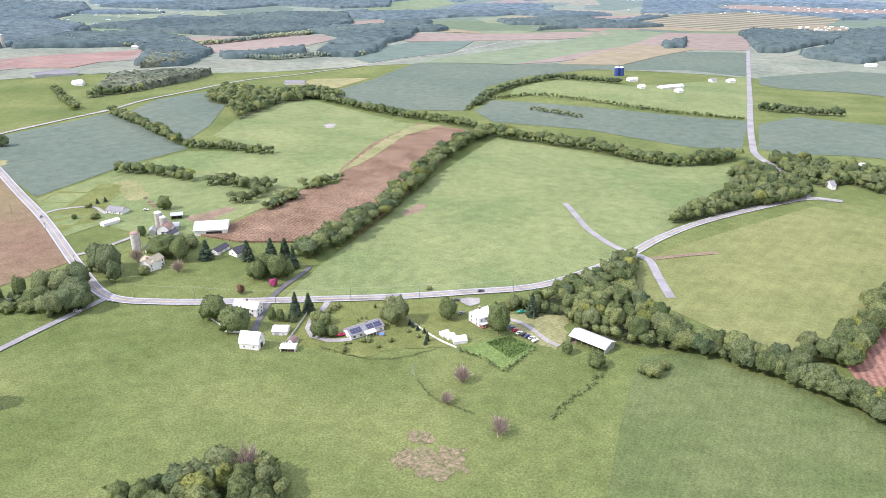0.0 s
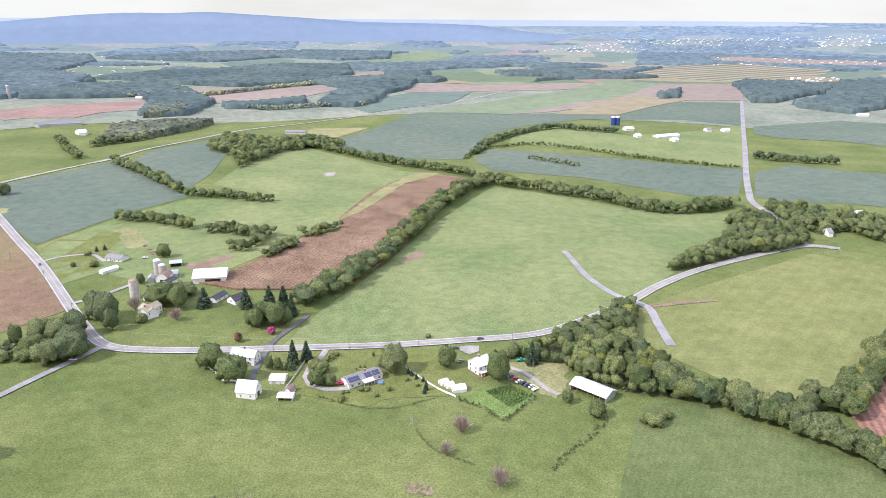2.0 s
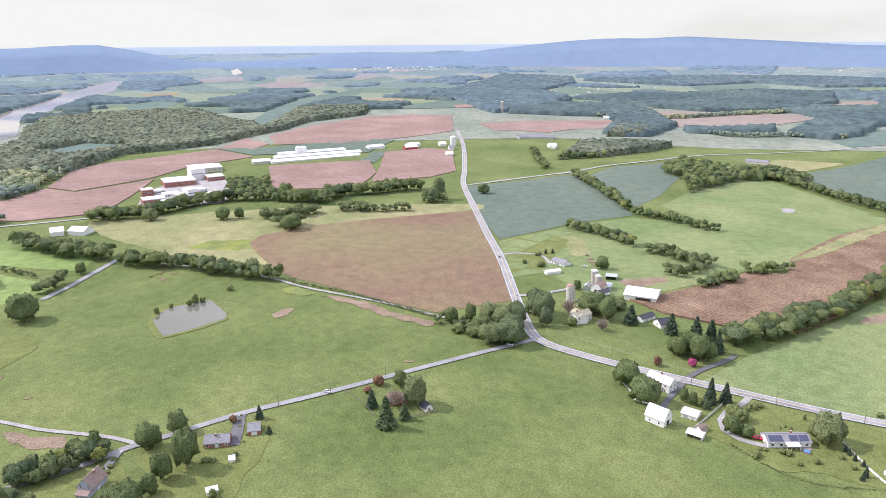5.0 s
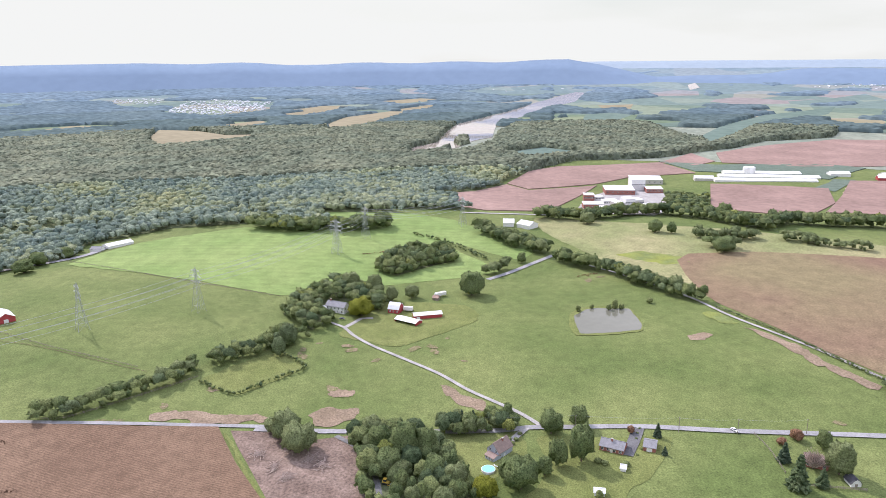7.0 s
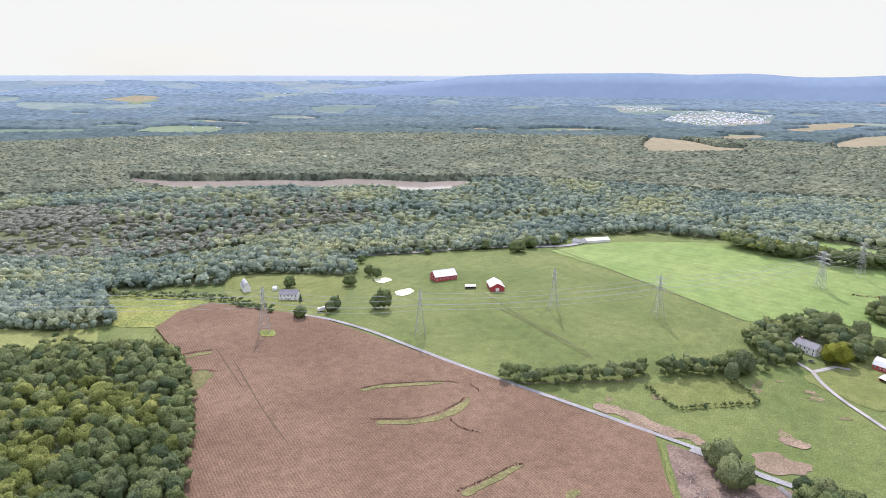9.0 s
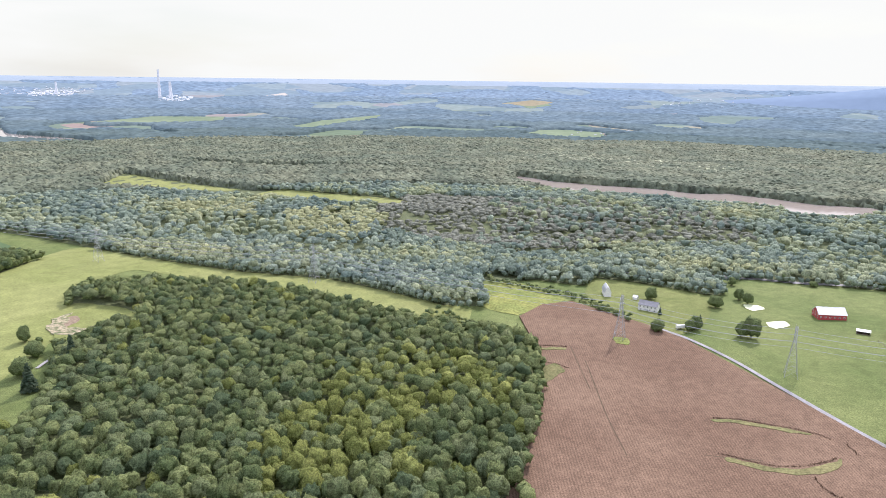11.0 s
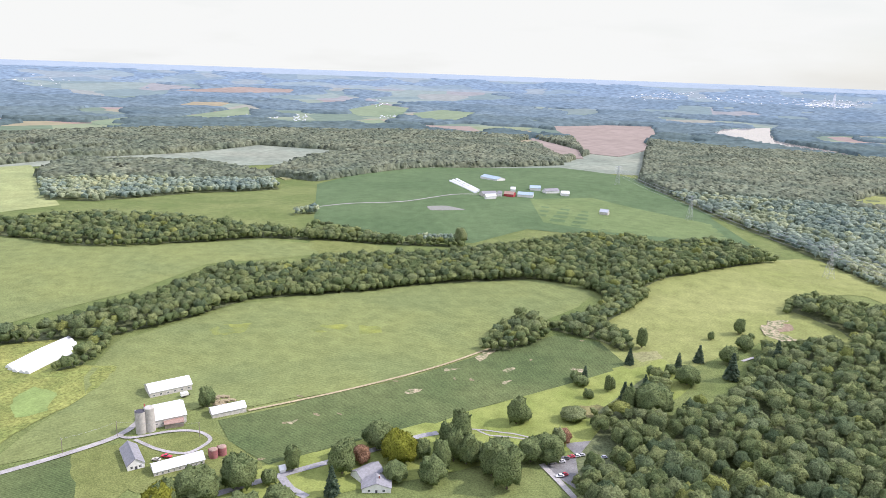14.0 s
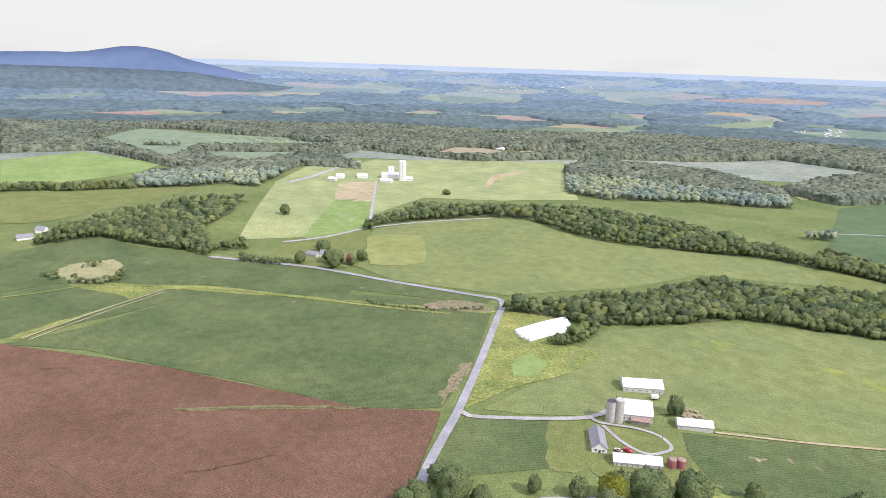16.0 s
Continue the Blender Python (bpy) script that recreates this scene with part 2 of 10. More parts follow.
LEAF_YELLOW = material("yellow-green leaves", (0.131, 0.156, 0.018), (0.192, 0.207, 0.032), 0.05, fine=1.2, fine_amount=0.5, island=0.25)
LEAF_OLIVE = material("olive leaves", (0.159, 0.204, 0.093), (0.218, 0.255, 0.121), 0.09, fine=1.2, fine_amount=0.5, island=0.15, detail=2)
LEAF_RUST = material("rusty leaves", (0.213, 0.119, 0.075), (0.278, 0.165, 0.104), 0.05, fine=1.2, fine_amount=0.5, island=0.25)
LEAF_PINK = material("crimson blossom", (0.35, 0.06, 0.15), (0.45, 0.10, 0.22), 0.2, fine=0.9, fine_amount=0.25, island=0.25)
RISE = material("green crop on a rise", (0.078, 0.124, 0.056), (0.101, 0.151, 0.070), 0.008, fine=0.5, fine_amount=0.15)
CROP = material("lighter green crop", (0.118, 0.166, 0.066), (0.148, 0.195, 0.08), 0.008, fine=0.5, fine_amount=0.15)
TWIG = material("bare grey twigs", (0.510, 0.420, 0.375), (0.630, 0.525, 0.465), 0.2, fine=0.9, fine_amount=0.25, island=0.25)
CONIFER = material("conifer needles", (0.078, 0.121, 0.077), (0.120, 0.162, 0.101), 0.1, fine=1.5, fine_amount=0.3, island=0.2)
BARK = material("bark", (0.13, 0.10, 0.08), (0.20, 0.16, 0.13), 0.4, fine=3.0, fine_amount=0.3)
# valley woods: distance haze is put into these paled, blued leaf colours
HAZY_LEAF = material("hazy riverside leaves", (0.223, 0.290, 0.231), (0.337, 0.398, 0.303), 0.012, fine=0.6, fine_amount=0.4, island=0.1)
HAZY_MARSH = material("hazy brownish marsh brush", (0.255, 0.270, 0.218), (0.330, 0.341, 0.277), 0.01, fine=0.6, fine_amount=0.4, island=0.1)
HAZY_DARK = material("hazy dark leaves", (0.173, 0.242, 0.209), (0.249, 0.308, 0.263), 0.012, fine=0.6, fine_amount=0.4, island=0.12)
HAZY_OLIVE = material("hazy olive leaves", (0.300, 0.350, 0.217), (0.409, 0.447, 0.284), 0.012, fine=0.6, fine_amount=0.4, island=0.12)
# the same woods with sunlight put into the leaf colour
HAZY_SUNLIT = material("hazy sunlit leaves", (0.366, 0.390, 0.218), (0.458, 0.474, 0.271), 0.02, fine=0.6, fine_amount=0.4, island=0.13)
# farther canopy, its leaf colour tinted as haze tints it
HAZY_SHEET = material("hazy far leaves", (0.103, 0.127, 0.089), (0.159, 0.174, 0.116), 0.011, fine=0.11, fine_amount=0.16, detail=8)
# far canopy holding both haze and sunshine in its colour
SUNLIT_SHEET = material("hazy far sunlit leaves", (0.247, 0.275, 0.186), (0.342, 0.356, 0.240), 0.011, fine=0.11, fine_amount=0.16, detail=8)


def treetops(m, size):
    """Gives a far canopy the rounded tops of single trees, each of its own shade."""
    n, l = m.node_tree.nodes, m.node_tree.links
    b = n["Principled BSDF"]
    cells = n.new("ShaderNodeTexVoronoi")
    cells.inputs["Scale"].default_value = 1 / size
    geo = n.new("ShaderNodeNewGeometry")
    l.new(geo.outputs["Position"], cells.inputs["Vector"])
    dome = n.new("ShaderNodeMapRange")
    dome.inputs["From Max"].default_value = 0.7
    dome.inputs["To Min"].default_value, dome.inputs["To Max"].default_value = 1, 0
    dome.interpolation_type = "SMOOTHSTEP"
    l.new(cells.outputs["Distance"], dome.inputs["Value"])
    bp = n.new("ShaderNodeBump")
    bp.inputs["Strength"].default_value, bp.inputs["Distance"].default_value = 1.0, size * 0.55
    l.new(dome.outputs["Result"], bp.inputs["Height"])
    l.new(bp.outputs["Normal"], b.inputs["Normal"])
    shade = n.new("ShaderNodeSeparateColor")
    l.new(cells.outputs["Color"], shade.inputs["Color"])
    r = n.new("ShaderNodeMapRange")
    r.inputs["To Min"].default_value, r.inputs["To Max"].default_value = 0.72, 1.28
    l.new(shade.outputs["Red"], r.inputs["Value"])
    mix = n.new("ShaderNodeMix")
    mix.data_type, mix.blend_type = "RGBA", "MULTIPLY"
    mix.inputs["Factor"].default_value = 1
    l.new(b.inputs["Base Color"].links[0].from_socket, mix.inputs[6])
    l.new(r.outputs["Result"], mix.inputs[7])
    l.new(mix.outputs[2], b.inputs["Base Color"])


treetops(HAZY_SHEET, 11)
treetops(SUNLIT_SHEET, 11)
SHEETS = {"hazy sunlit leaves": SUNLIT_SHEET}
WHITE = plain("white paint", (0.80, 0.80, 0.79), 0.6)
WHITE_ROOF = plain("white roof metal", (0.78, 0.79, 0.80), 0.45)
GREY_ROOF = plain("grey shingles", (0.27, 0.27, 0.29), 0.8, stain=0.25)
DARK_ROOF = plain("black shingles", (0.07, 0.07, 0.085), 0.8, stain=0.25)
TAN_ROOF = plain("tan shingles", (0.42, 0.38, 0.28), 0.8, stain=0.2)
BROWN_ROOF = plain("brown shingles", (0.30, 0.22, 0.19), 0.8, stain=0.2)
RUST_ROOF = plain("rusty roof metal", (0.40, 0.27, 0.22), 0.7, stain=0.35)
BLUE_ROOF = plain("pale blue roof metal", (0.34, 0.44, 0.52), 0.5)
GALV = plain("galvanised metal", (0.52, 0.54, 0.57), 0.4, 0.4)
FADED_RED = plain("faded red steel", (0.38, 0.15, 0.16), 0.6, stain=0.3)
RED = plain("red barn paint", (0.42, 0.06, 0.07), 0.6, stain=0.25)
BRICK = plain("red brick", (0.36, 0.15, 0.12), 0.8, stain=0.25)
BLUE_SIDING = plain("pale blue siding", (0.42, 0.46, 0.54), 0.7)
CONCRETE = plain("concrete", (0.50, 0.48, 0.44), 0.8, stain=0.25)
STONE = plain("grey-white block wall", (0.60, 0.58, 0.54), 0.8, stain=0.25)
WOOD = plain("weathered wood", (0.28, 0.24, 0.20), 0.8, stain=0.3)
# barn door slabs in this near-black stand for shade inside open doorways
DARK = plain("dark interior", (0.05, 0.045, 0.045), 0.9)
GLASS = plain("dark window glass", (0.05, 0.06, 0.075), 0.08, spec=0.6)
SOLAR = plain("solar panel", (0.06, 0.065, 0.12), 0.15, spec=0.6)
TYRE = plain("tyre rubber", (0.03, 0.03, 0.03), 0.8)
STEEL = plain("galvanised lattice steel", (0.42, 0.44, 0.46), 0.5, 0.3)
POOL = plain("pool water", (0.25, 0.55, 0.75), 0.1)
PLASTIC = plain("white plastic sheet", (0.82, 0.83, 0.86), 0.35)


def distance_material(name, dark, light, scale, glow=0.0, stretch=1.0, rough=0.1, fine=0.12):
    """The plain far distance: haze of miles of air is put into colour and glow."""
    m = material(name, dark, light, scale, fine=scale * 9, fine_amount=fine, island=rough, leafy=False)
    b = m.node_tree.nodes["Principled BSDF"]
    b.inputs["Specular IOR Level"].default_value = 0.0
    # the glow stands for light scattered by the air in between
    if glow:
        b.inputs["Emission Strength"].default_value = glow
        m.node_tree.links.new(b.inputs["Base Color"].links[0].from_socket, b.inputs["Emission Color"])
    return m


BACK_LAND, BACK_LEAF = [], []
for haze in (0.0, 0.22, 0.45, 0.7, 1.0):  # nearer to farther: haze is blended into colour and glow
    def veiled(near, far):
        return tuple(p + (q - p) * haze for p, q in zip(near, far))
    land = distance_material("far farmland in haze", veiled((0.145, 0.19, 0.13), (0.165, 0.218, 0.255)), veiled((0.21, 0.245, 0.16), (0.195, 0.245, 0.27)), 0.0032, 0.03 + 0.2 * haze, rough=0.0)
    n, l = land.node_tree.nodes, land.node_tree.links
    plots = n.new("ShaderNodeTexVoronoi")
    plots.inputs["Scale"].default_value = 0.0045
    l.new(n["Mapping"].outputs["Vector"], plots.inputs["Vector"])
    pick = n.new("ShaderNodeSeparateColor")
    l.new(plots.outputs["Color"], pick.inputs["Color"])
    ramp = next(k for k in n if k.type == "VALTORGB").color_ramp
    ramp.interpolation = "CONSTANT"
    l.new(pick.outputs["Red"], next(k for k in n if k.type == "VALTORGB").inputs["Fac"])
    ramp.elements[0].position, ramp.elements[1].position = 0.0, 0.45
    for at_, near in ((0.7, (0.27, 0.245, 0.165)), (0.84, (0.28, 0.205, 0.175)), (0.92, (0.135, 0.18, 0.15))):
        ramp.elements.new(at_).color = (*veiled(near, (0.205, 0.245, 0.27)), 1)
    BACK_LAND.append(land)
    BACK_LEAF.append(distance_material("far woods in haze", veiled((0.08, 0.114, 0.12), (0.135, 0.188, 0.25)), veiled((0.11, 0.146, 0.142), (0.16, 0.212, 0.27)), 0.004, 0.06 + 0.3 * haze, rough=0.0, fine=0.3))
# fields and roofs likewise carry haze in colour and a weak glow
BACK_CORN = distance_material("far dry corn", (0.251, 0.212, 0.188), (0.283, 0.238, 0.211), 0.004, 0.05, rough=0.0)
BACK_STRAW = distance_material("far straw fields", (0.25, 0.222, 0.155), (0.29, 0.258, 0.18), 0.004, 0.05, rough=0.0)
BACK_GREEN = distance_material("far green fields", (0.168, 0.218, 0.146), (0.207, 0.252, 0.168), 0.004, 0.05, rough=0.0)
BACK_SOY = distance_material("far soybean fields", (0.135, 0.184, 0.157), (0.157, 0.205, 0.178), 0.004, 0.05, rough=0.0)
BACK_WHITE = distance_material("far pale roofs", (0.48, 0.51, 0.56), (0.60, 0.62, 0.66), 0.02, 0.2)
# skyline hills: blue haze is painted into the colour, airlight into the glow
RIDGE = distance_material("far wooded ridge in haze", (0.155, 0.209, 0.290), (0.164, 0.218, 0.299), 0.002, 0.26, fine=0.04)
RIDGE_NEAR = distance_material("wooded mountain in haze", (0.088, 0.125, 0.205), (0.108, 0.146, 0.228), 0.002, 0.22, fine=0.05)
FOOTHILL = distance_material("wooded foothills in haze", (0.085, 0.118, 0.138), (0.105, 0.138, 0.152), 0.004, 0.12, rough=0.0, fine=0.2)
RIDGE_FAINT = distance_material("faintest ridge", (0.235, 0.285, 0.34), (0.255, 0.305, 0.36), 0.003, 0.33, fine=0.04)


# ---- shape tools ----
def ground_z(x, y):
    """Height of the rolling land: gentle swells, and a slow rise to the rim of the view."""
    r = math.hypot(x, y)
    f = min(1, max(0, (r - 60) / 300)) * min(1, max(0, (3400 - r) / 1400))
    z = f * (3.2 * math.sin(x / 171 + .6) * math.cos(y / 203 - .4) + 2.4 * math.sin((x + y) / 118 + 1.9) + 1.6 * math.cos((x - .7 * y) / 87))
    b = max(0, (r - 2600) / 2300)
    return z + 172 * b * b


def raw_mesh(name, verts, tris, mat, smooth=False):
    """A mesh from arrays of corners and triangles."""
    me = bpy.data.meshes.new(name)
    verts, tris = np.asarray(verts, np.float32), np.asarray(tris, np.int32)
    me.vertices.add(len(verts))
    me.vertices.foreach_set("co", verts.ravel())
    me.loops.add(tris.size)
    me.loops.foreach_set("vertex_index", tris.ravel())
    me.polygons.add(len(tris))
    me.polygons.foreach_set("loop_start", np.arange(0, tris.size, 3, dtype=np.int32))
    me.update(calc_edges=True)
    me.validate()
    me.shade_smooth() if smooth else me.shade_flat()
    me.materials.append(mat)
    return me


layer = [0]


def drape(name, outline, mat, lift, cell=30.0):
    """A sheet over the rolling land with the given outline; each lies a little over the one before."""
    layer[0] += 1
    lift = lift * (0.5 if lift > 1.0 else 0.2) + 0.0006 * layer[0]
    bm = bmesh.new()
    bm.faces.new([bm.verts.new((x, y, 0)) for x, y in outline])
    xs, ys = [p[0] for p in outline], [p[1] for p in outline]
    size = max(max(xs) - min(xs), max(ys) - min(ys))
    cell = max(cell, size / 45)
    for axis, lo, hi in ((0, min(xs), max(xs)), (1, min(ys), max(ys))):
        for k in range(int(lo // cell) + 1, int(hi // cell) + 1):
            co, no = [0, 0, 0], [0, 0, 0]
            co[axis], no[axis] = k * cell, 1
            bmesh.ops.bisect_plane(bm, geom=bm.verts[:] + bm.edges[:] + bm.faces[:], plane_co=co, plane_no=no)
    bmesh.ops.triangulate(bm, faces=bm.faces)
    for v in bm.verts:
        v.co.z = ground_z(v.co.x, v.co.y) + lift + 0.00025 * math.hypot(v.co.x, v.co.y)
    bm.normal_update()
    if sum(f.normal.z for f in bm.faces) < 0:
        bmesh.ops.reverse_faces(bm, faces=bm.faces)
    # the rim goes down into the ground
    rim = [e for e in bm.edges if e.is_boundary]
    for v in bmesh.ops.extrude_edge_only(bm, edges=rim)["geom"] if lift > 0.5 else ():
        if isinstance(v, bmesh.types.BMVert):
            v.co.z -= lift + 0.6
    me = bpy.data.meshes.new(name)
    bm.to_mesh(me)
    bm.free()
    me.materials.append(mat)
    return new(name, me)


def smooth_line(points, step=12.0):
    """A curve through the points, sampled every few metres."""
    pts = [Vector((*p, 0)) for p in points]
    pts = [2 * pts[0] - pts[1], *pts, 2 * pts[-1] - pts[-2]]
    out = []
    for a, b, c, d in zip(pts, pts[1:], pts[2:], pts[3:]):
        n = max(1, int((c - b).length / step))
        for i in range(n):
            t = i / n
            out.append(0.5 * (2 * b + (c - a) * t + (2 * a - 5 * b + 4 * c - d) * t * t + (3 * b - a - 3 * c + d) * t ** 3))
    return out + [pts[-2]]


def ribbon(name, points, width, mat, lift, step=12.0):
    """A strip of constant width along a smooth line."""
    line = smooth_line(points, step)
    v, f = [], []
    for i, p in enumerate(line):
        d = (line[min(i + 1, len(line) - 1)] - line[max(i - 1, 0)]).normalized()
        s = Vector((-d.y, d.x, 0))
        for k in (-0.5, 0.5):
            q = p + s * k * width
            v.append((q.x, q.y, ground_z(q.x, q.y) + lift + 0.00025 * math.hypot(q.x, q.y)))
        if i:
            f += [(2 * i - 2, 2 * i, 2 * i + 1), (2 * i - 2, 2 * i + 1, 2 * i - 1)]
    return new(name, raw_mesh(name, v, f, mat))


def inside(x, y, outline):
    n, hit = len(outline), False
    for i in range(n):
        (x1, y1), (x2, y2) = outline[i], outline[i - 1]
        if (y1 > y) != (y2 > y) and x < (x2 - x1) * (y - y1) / (y2 - y1) + x1:
            hit = not hit
    return hit


def inside_many(pts, outline):
    hit = np.zeros(len(pts), bool)
    x, y = pts[:, 0], pts[:, 1]
    for i in range(len(outline)):
        (x1, y1), (x2, y2) = outline[i], outline[i - 1]
        if y1 != y2:
            hit ^= ((y1 > y) != (y2 > y)) & (x < (x2 - x1) * (y - y1) / (y2 - y1) + x1)
    return hit


ground_z_many = np.vectorize(ground_z)
rng = np.random.default_rng(7)


def lump(seed, level=1, rough=0.28):
    """An uneven lump of leaves about 1 in radius."""
    bm = bmesh.new()
    bmesh.ops.create_icosphere(bm, subdivisions=level, radius=1)
    r = np.random.default_rng(seed)
    v = np.array([x.co for x in bm.verts]) * (1 + rough * r.uniform(-1, 1, (len(bm.verts), 1)))
    f = np.array([[x.index for x in p.verts] for p in bm.faces])
    bm.free()
    return v, f


def crown(seed, level=2, boughs=12, sprays=60, lo=0.04, hi=0.09, low=-0.6, full=0.42, uneven=0.065):
    """A full crown within about a unit ball: rounded boughs that bulge from it side by side, with loose sprays of leaves at their surface."""
    r = np.random.default_rng(seed)
    bm = bmesh.new()
    bmesh.ops.create_icosphere(bm, subdivisions=level, radius=1)
    d = np.array([x.co for x in bm.verts])
    f = np.array([[x.index for x in p.verts] for p in bm.faces])
    bm.free()
    d /= np.linalg.norm(d, axis=1)[:, None]
    reach = np.full(len(d), 0.52)
    for i in range(boughs):
        z = -0.45 + 1.4 * (i + r.uniform(0.2, 0.8)) / boughs
        t = 2.4 * i + r.uniform(-0.5, 0.5)
        w = math.sqrt(max(0.0, 1 - min(1, abs(z)) ** 2))
        c = np.array([math.cos(t) * w, math.sin(t) * w, z]) * r.uniform(0.56, 0.78)
        s = full * r.uniform(0.7, 1.2)
        along_ray = d @ c
        inner = s * s - c @ c + along_ray ** 2
        reach = np.maximum(reach, np.where(inner > 0, along_ray + np.sqrt(np.maximum(inner, 0)), 0))
    v = d * (reach * r.uniform(1 - uneven, 1 + uneven, len(d)))[:, None]
    f = f[v[f][:, :, 2].max(1) > low]
    used = np.unique(f)
    back = np.zeros(len(v), int)
    back[used] = np.arange(len(used))
    v, f = v[used], back[f]
    vs, fs, n = [v], [f], len(v)
    for k in range(sprays):
        p = v[r.integers(len(v))] * r.uniform(0.95, 1.04)
        nrm = p / np.linalg.norm(p) + r.normal(size=3) * 0.6 + np.array([0, 0, 0.3])
        nrm /= np.linalg.norm(nrm)
        u = np.cross(nrm, r.normal(size=3))
        u /= np.linalg.norm(u)
        w, s, t = np.cross(nrm, u), r.uniform(lo, hi), r.uniform(0.7, 1.3, 3)
        vs.append(np.array([p + u * s * t[0], p + (w * 0.87 - u * 0.5) * s * t[1], p + (-w * 0.87 - u * 0.5) * s * t[2]]))
        fs.append(np.array([(n, n + 1, n + 2)]))
        n += 3
    return np.vstack(vs), np.vstack(fs)


NEAR_CROWNS = [crown(11 + i, 3, 44, 220, 0.05, 0.10, -0.1, 0.22, 0.05) for i in range(8)]
BRUSH_CROWNS = [crown(71 + i, 1, 9, 14, 0.16, 0.28, -0.99, 0.4, 0.12) for i in range(6)]
MID_CROWNS = [crown(31 + i, 2, 20, 70, 0.08, 0.15, 0.0, 0.26, 0.12) for i in range(8)]
FAR_CROWNS = [crown(51 + i, 1, 8, 12, 0.14, 0.24, 0.0, 0.42, 0.12) for i in range(8)]


def scatter(outlines, spacing, keep_out=(), r_min=0, r_max=1e9):
    """Uneven points about spacing apart inside the outlines and outside keep_out."""
    got = []
    for outline in outlines:
        o = np.array(outline, float)
        lo, hi = o.min(0), o.max(0)
        gx, gy = np.meshgrid(np.arange(lo[0], hi[0], spacing), np.arange(lo[1], hi[1], spacing * 0.87))
        gx = gx + (np.arange(gx.shape[0]) % 2)[:, None] * spacing / 2
        pts = np.stack([gx.ravel(), gy.ravel()], 1)
        pts = pts + rng.uniform(-0.38, 0.38, pts.shape) * spacing
        r = np.hypot(pts[:, 0], pts[:, 1])
        keep = inside_many(pts, outline) & (r >= r_min) & (r < r_max)
        for k in keep_out:
            keep &= ~inside_many(pts, k)
        got.append(pts[keep])
    return np.vstack(got) if got else np.zeros((0, 2))


def canopy(name, pts, crowns, radius, height, mat, squash=0.8):
    """Many tree crowns in one mesh, standing over the points."""
    vs, fs, n = [], [], 0
    z = ground_z_many(pts[:, 0], pts[:, 1]) if len(pts) else []
    for (x, y), gz in zip(pts, z):
        v, f = crowns[rng.integers(len(crowns))]
        a, s = rng.uniform(0, 6.283), rng.uniform(0.72, 1.28)
        c, si = math.cos(a), math.sin(a)
        h = height * (0.5 + 0.5 * s) * rng.uniform(0.84, 1.14)
        w = np.empty_like(v)
        w[:, 0] = (v[:, 0] * c - v[:, 1] * si) * radius * s + x
        w[:, 1] = (v[:, 0] * si + v[:, 1] * c) * radius * s + y
        mid = h * (0.94 - 0.55 * squash)
        w[:, 2] = gz + mid + np.where(v[:, 2] > 0, v[:, 2] * h * 0.55 * squash, v[:, 2] * mid * 1.05)
        vs.append(w)
        fs.append(f + n)
        n += len(v)
    if not vs:
        return None
    return new(name, raw_mesh(name, np.vstack(vs), np.vstack(fs), mat, True))


def leafy_sheet(name, wooded_at, box, cell, height, mat):
    """The unbroken canopy of a far wood: one uneven surface of treetops that comes down to the ground at its edge.
    wooded_at: tells, for an array of places, which of them are wooded."""
    x0, y0, x1, y1 = box
    nx, ny = int((x1 - x0) / cell) + 3, int((y1 - y0) / cell) + 3
    gx, gy = np.meshgrid(x0 + (np.arange(nx) - 1) * cell, y0 + (np.arange(ny) - 1) * cell)
    p = np.stack([gx.ravel(), gy.ravel()], 1) + rng.uniform(-0.38, 0.38, (nx * ny, 2)) * cell
    on = wooded_at(p)
    i = (np.arange(ny - 1)[:, None] * nx + np.arange(nx - 1)[None]).ravel()
    tris = np.vstack([np.stack([i, i + 1, i + nx + 1], 1), np.stack([i, i + nx + 1, i + nx], 1)])
    tris = tris[on[tris].sum(1) >= 1]
    if not len(tris):
        return None
    used, back = np.unique(tris, return_inverse=True)
    # the outermost places draw in towards the wood, so that its edge stands steep
    pull, count = np.zeros((nx * ny, 2)), np.zeros(nx * ny)
    for a in range(3):
        for b in range(3):
            m = on[tris[:, b]]
            np.add.at(pull, tris[m, a], p[tris[m, b]])
            np.add.at(count, tris[m, a], 1)
    edge = ~on & (count > 0)
    p[edge] = p[edge] * 0.4 + pull[edge] / count[edge][:, None] * 0.6
    q, o = p[used], on[used]
    z = ground_z_many(q[:, 0], q[:, 1]) + np.where(o, height * rng.uniform(0.62, 1.12, len(q)), -0.5)
    return new(name, raw_mesh(name, np.column_stack([q, z]), back.reshape(-1, 3), mat, True))


def along(points, width, spacing):
    """Points strewn along a line, within a width."""
    line = smooth_line(points, min(3.0, spacing))
    out, left = [], 0.0
    for a, b in zip(line, line[1:]):
        left -= (b - a).length
        if left <= 0:
            d = (b - a).normalized()
            k = rng.uniform(-0.5, 0.5) * width
            out.append((a.x - d.y * k, a.y + d.x * k))
            left = spacing * rng.uniform(0.6, 1.4)
    return np.array(out)


# ---- ground ----
RIM = 4900.0
v, f = [(0, 0, ground_z(0, 0))], []
radii = [30 * (RIM / 30) ** (i / 130) for i in range(131)]
N_AZ = 360
for r in radii:
    for j in range(N_AZ):
        a = 2 * math.pi * j / N_AZ
        x, y = r * math.cos(a), r * math.sin(a)
        v.append((x, y, ground_z(x, y)))
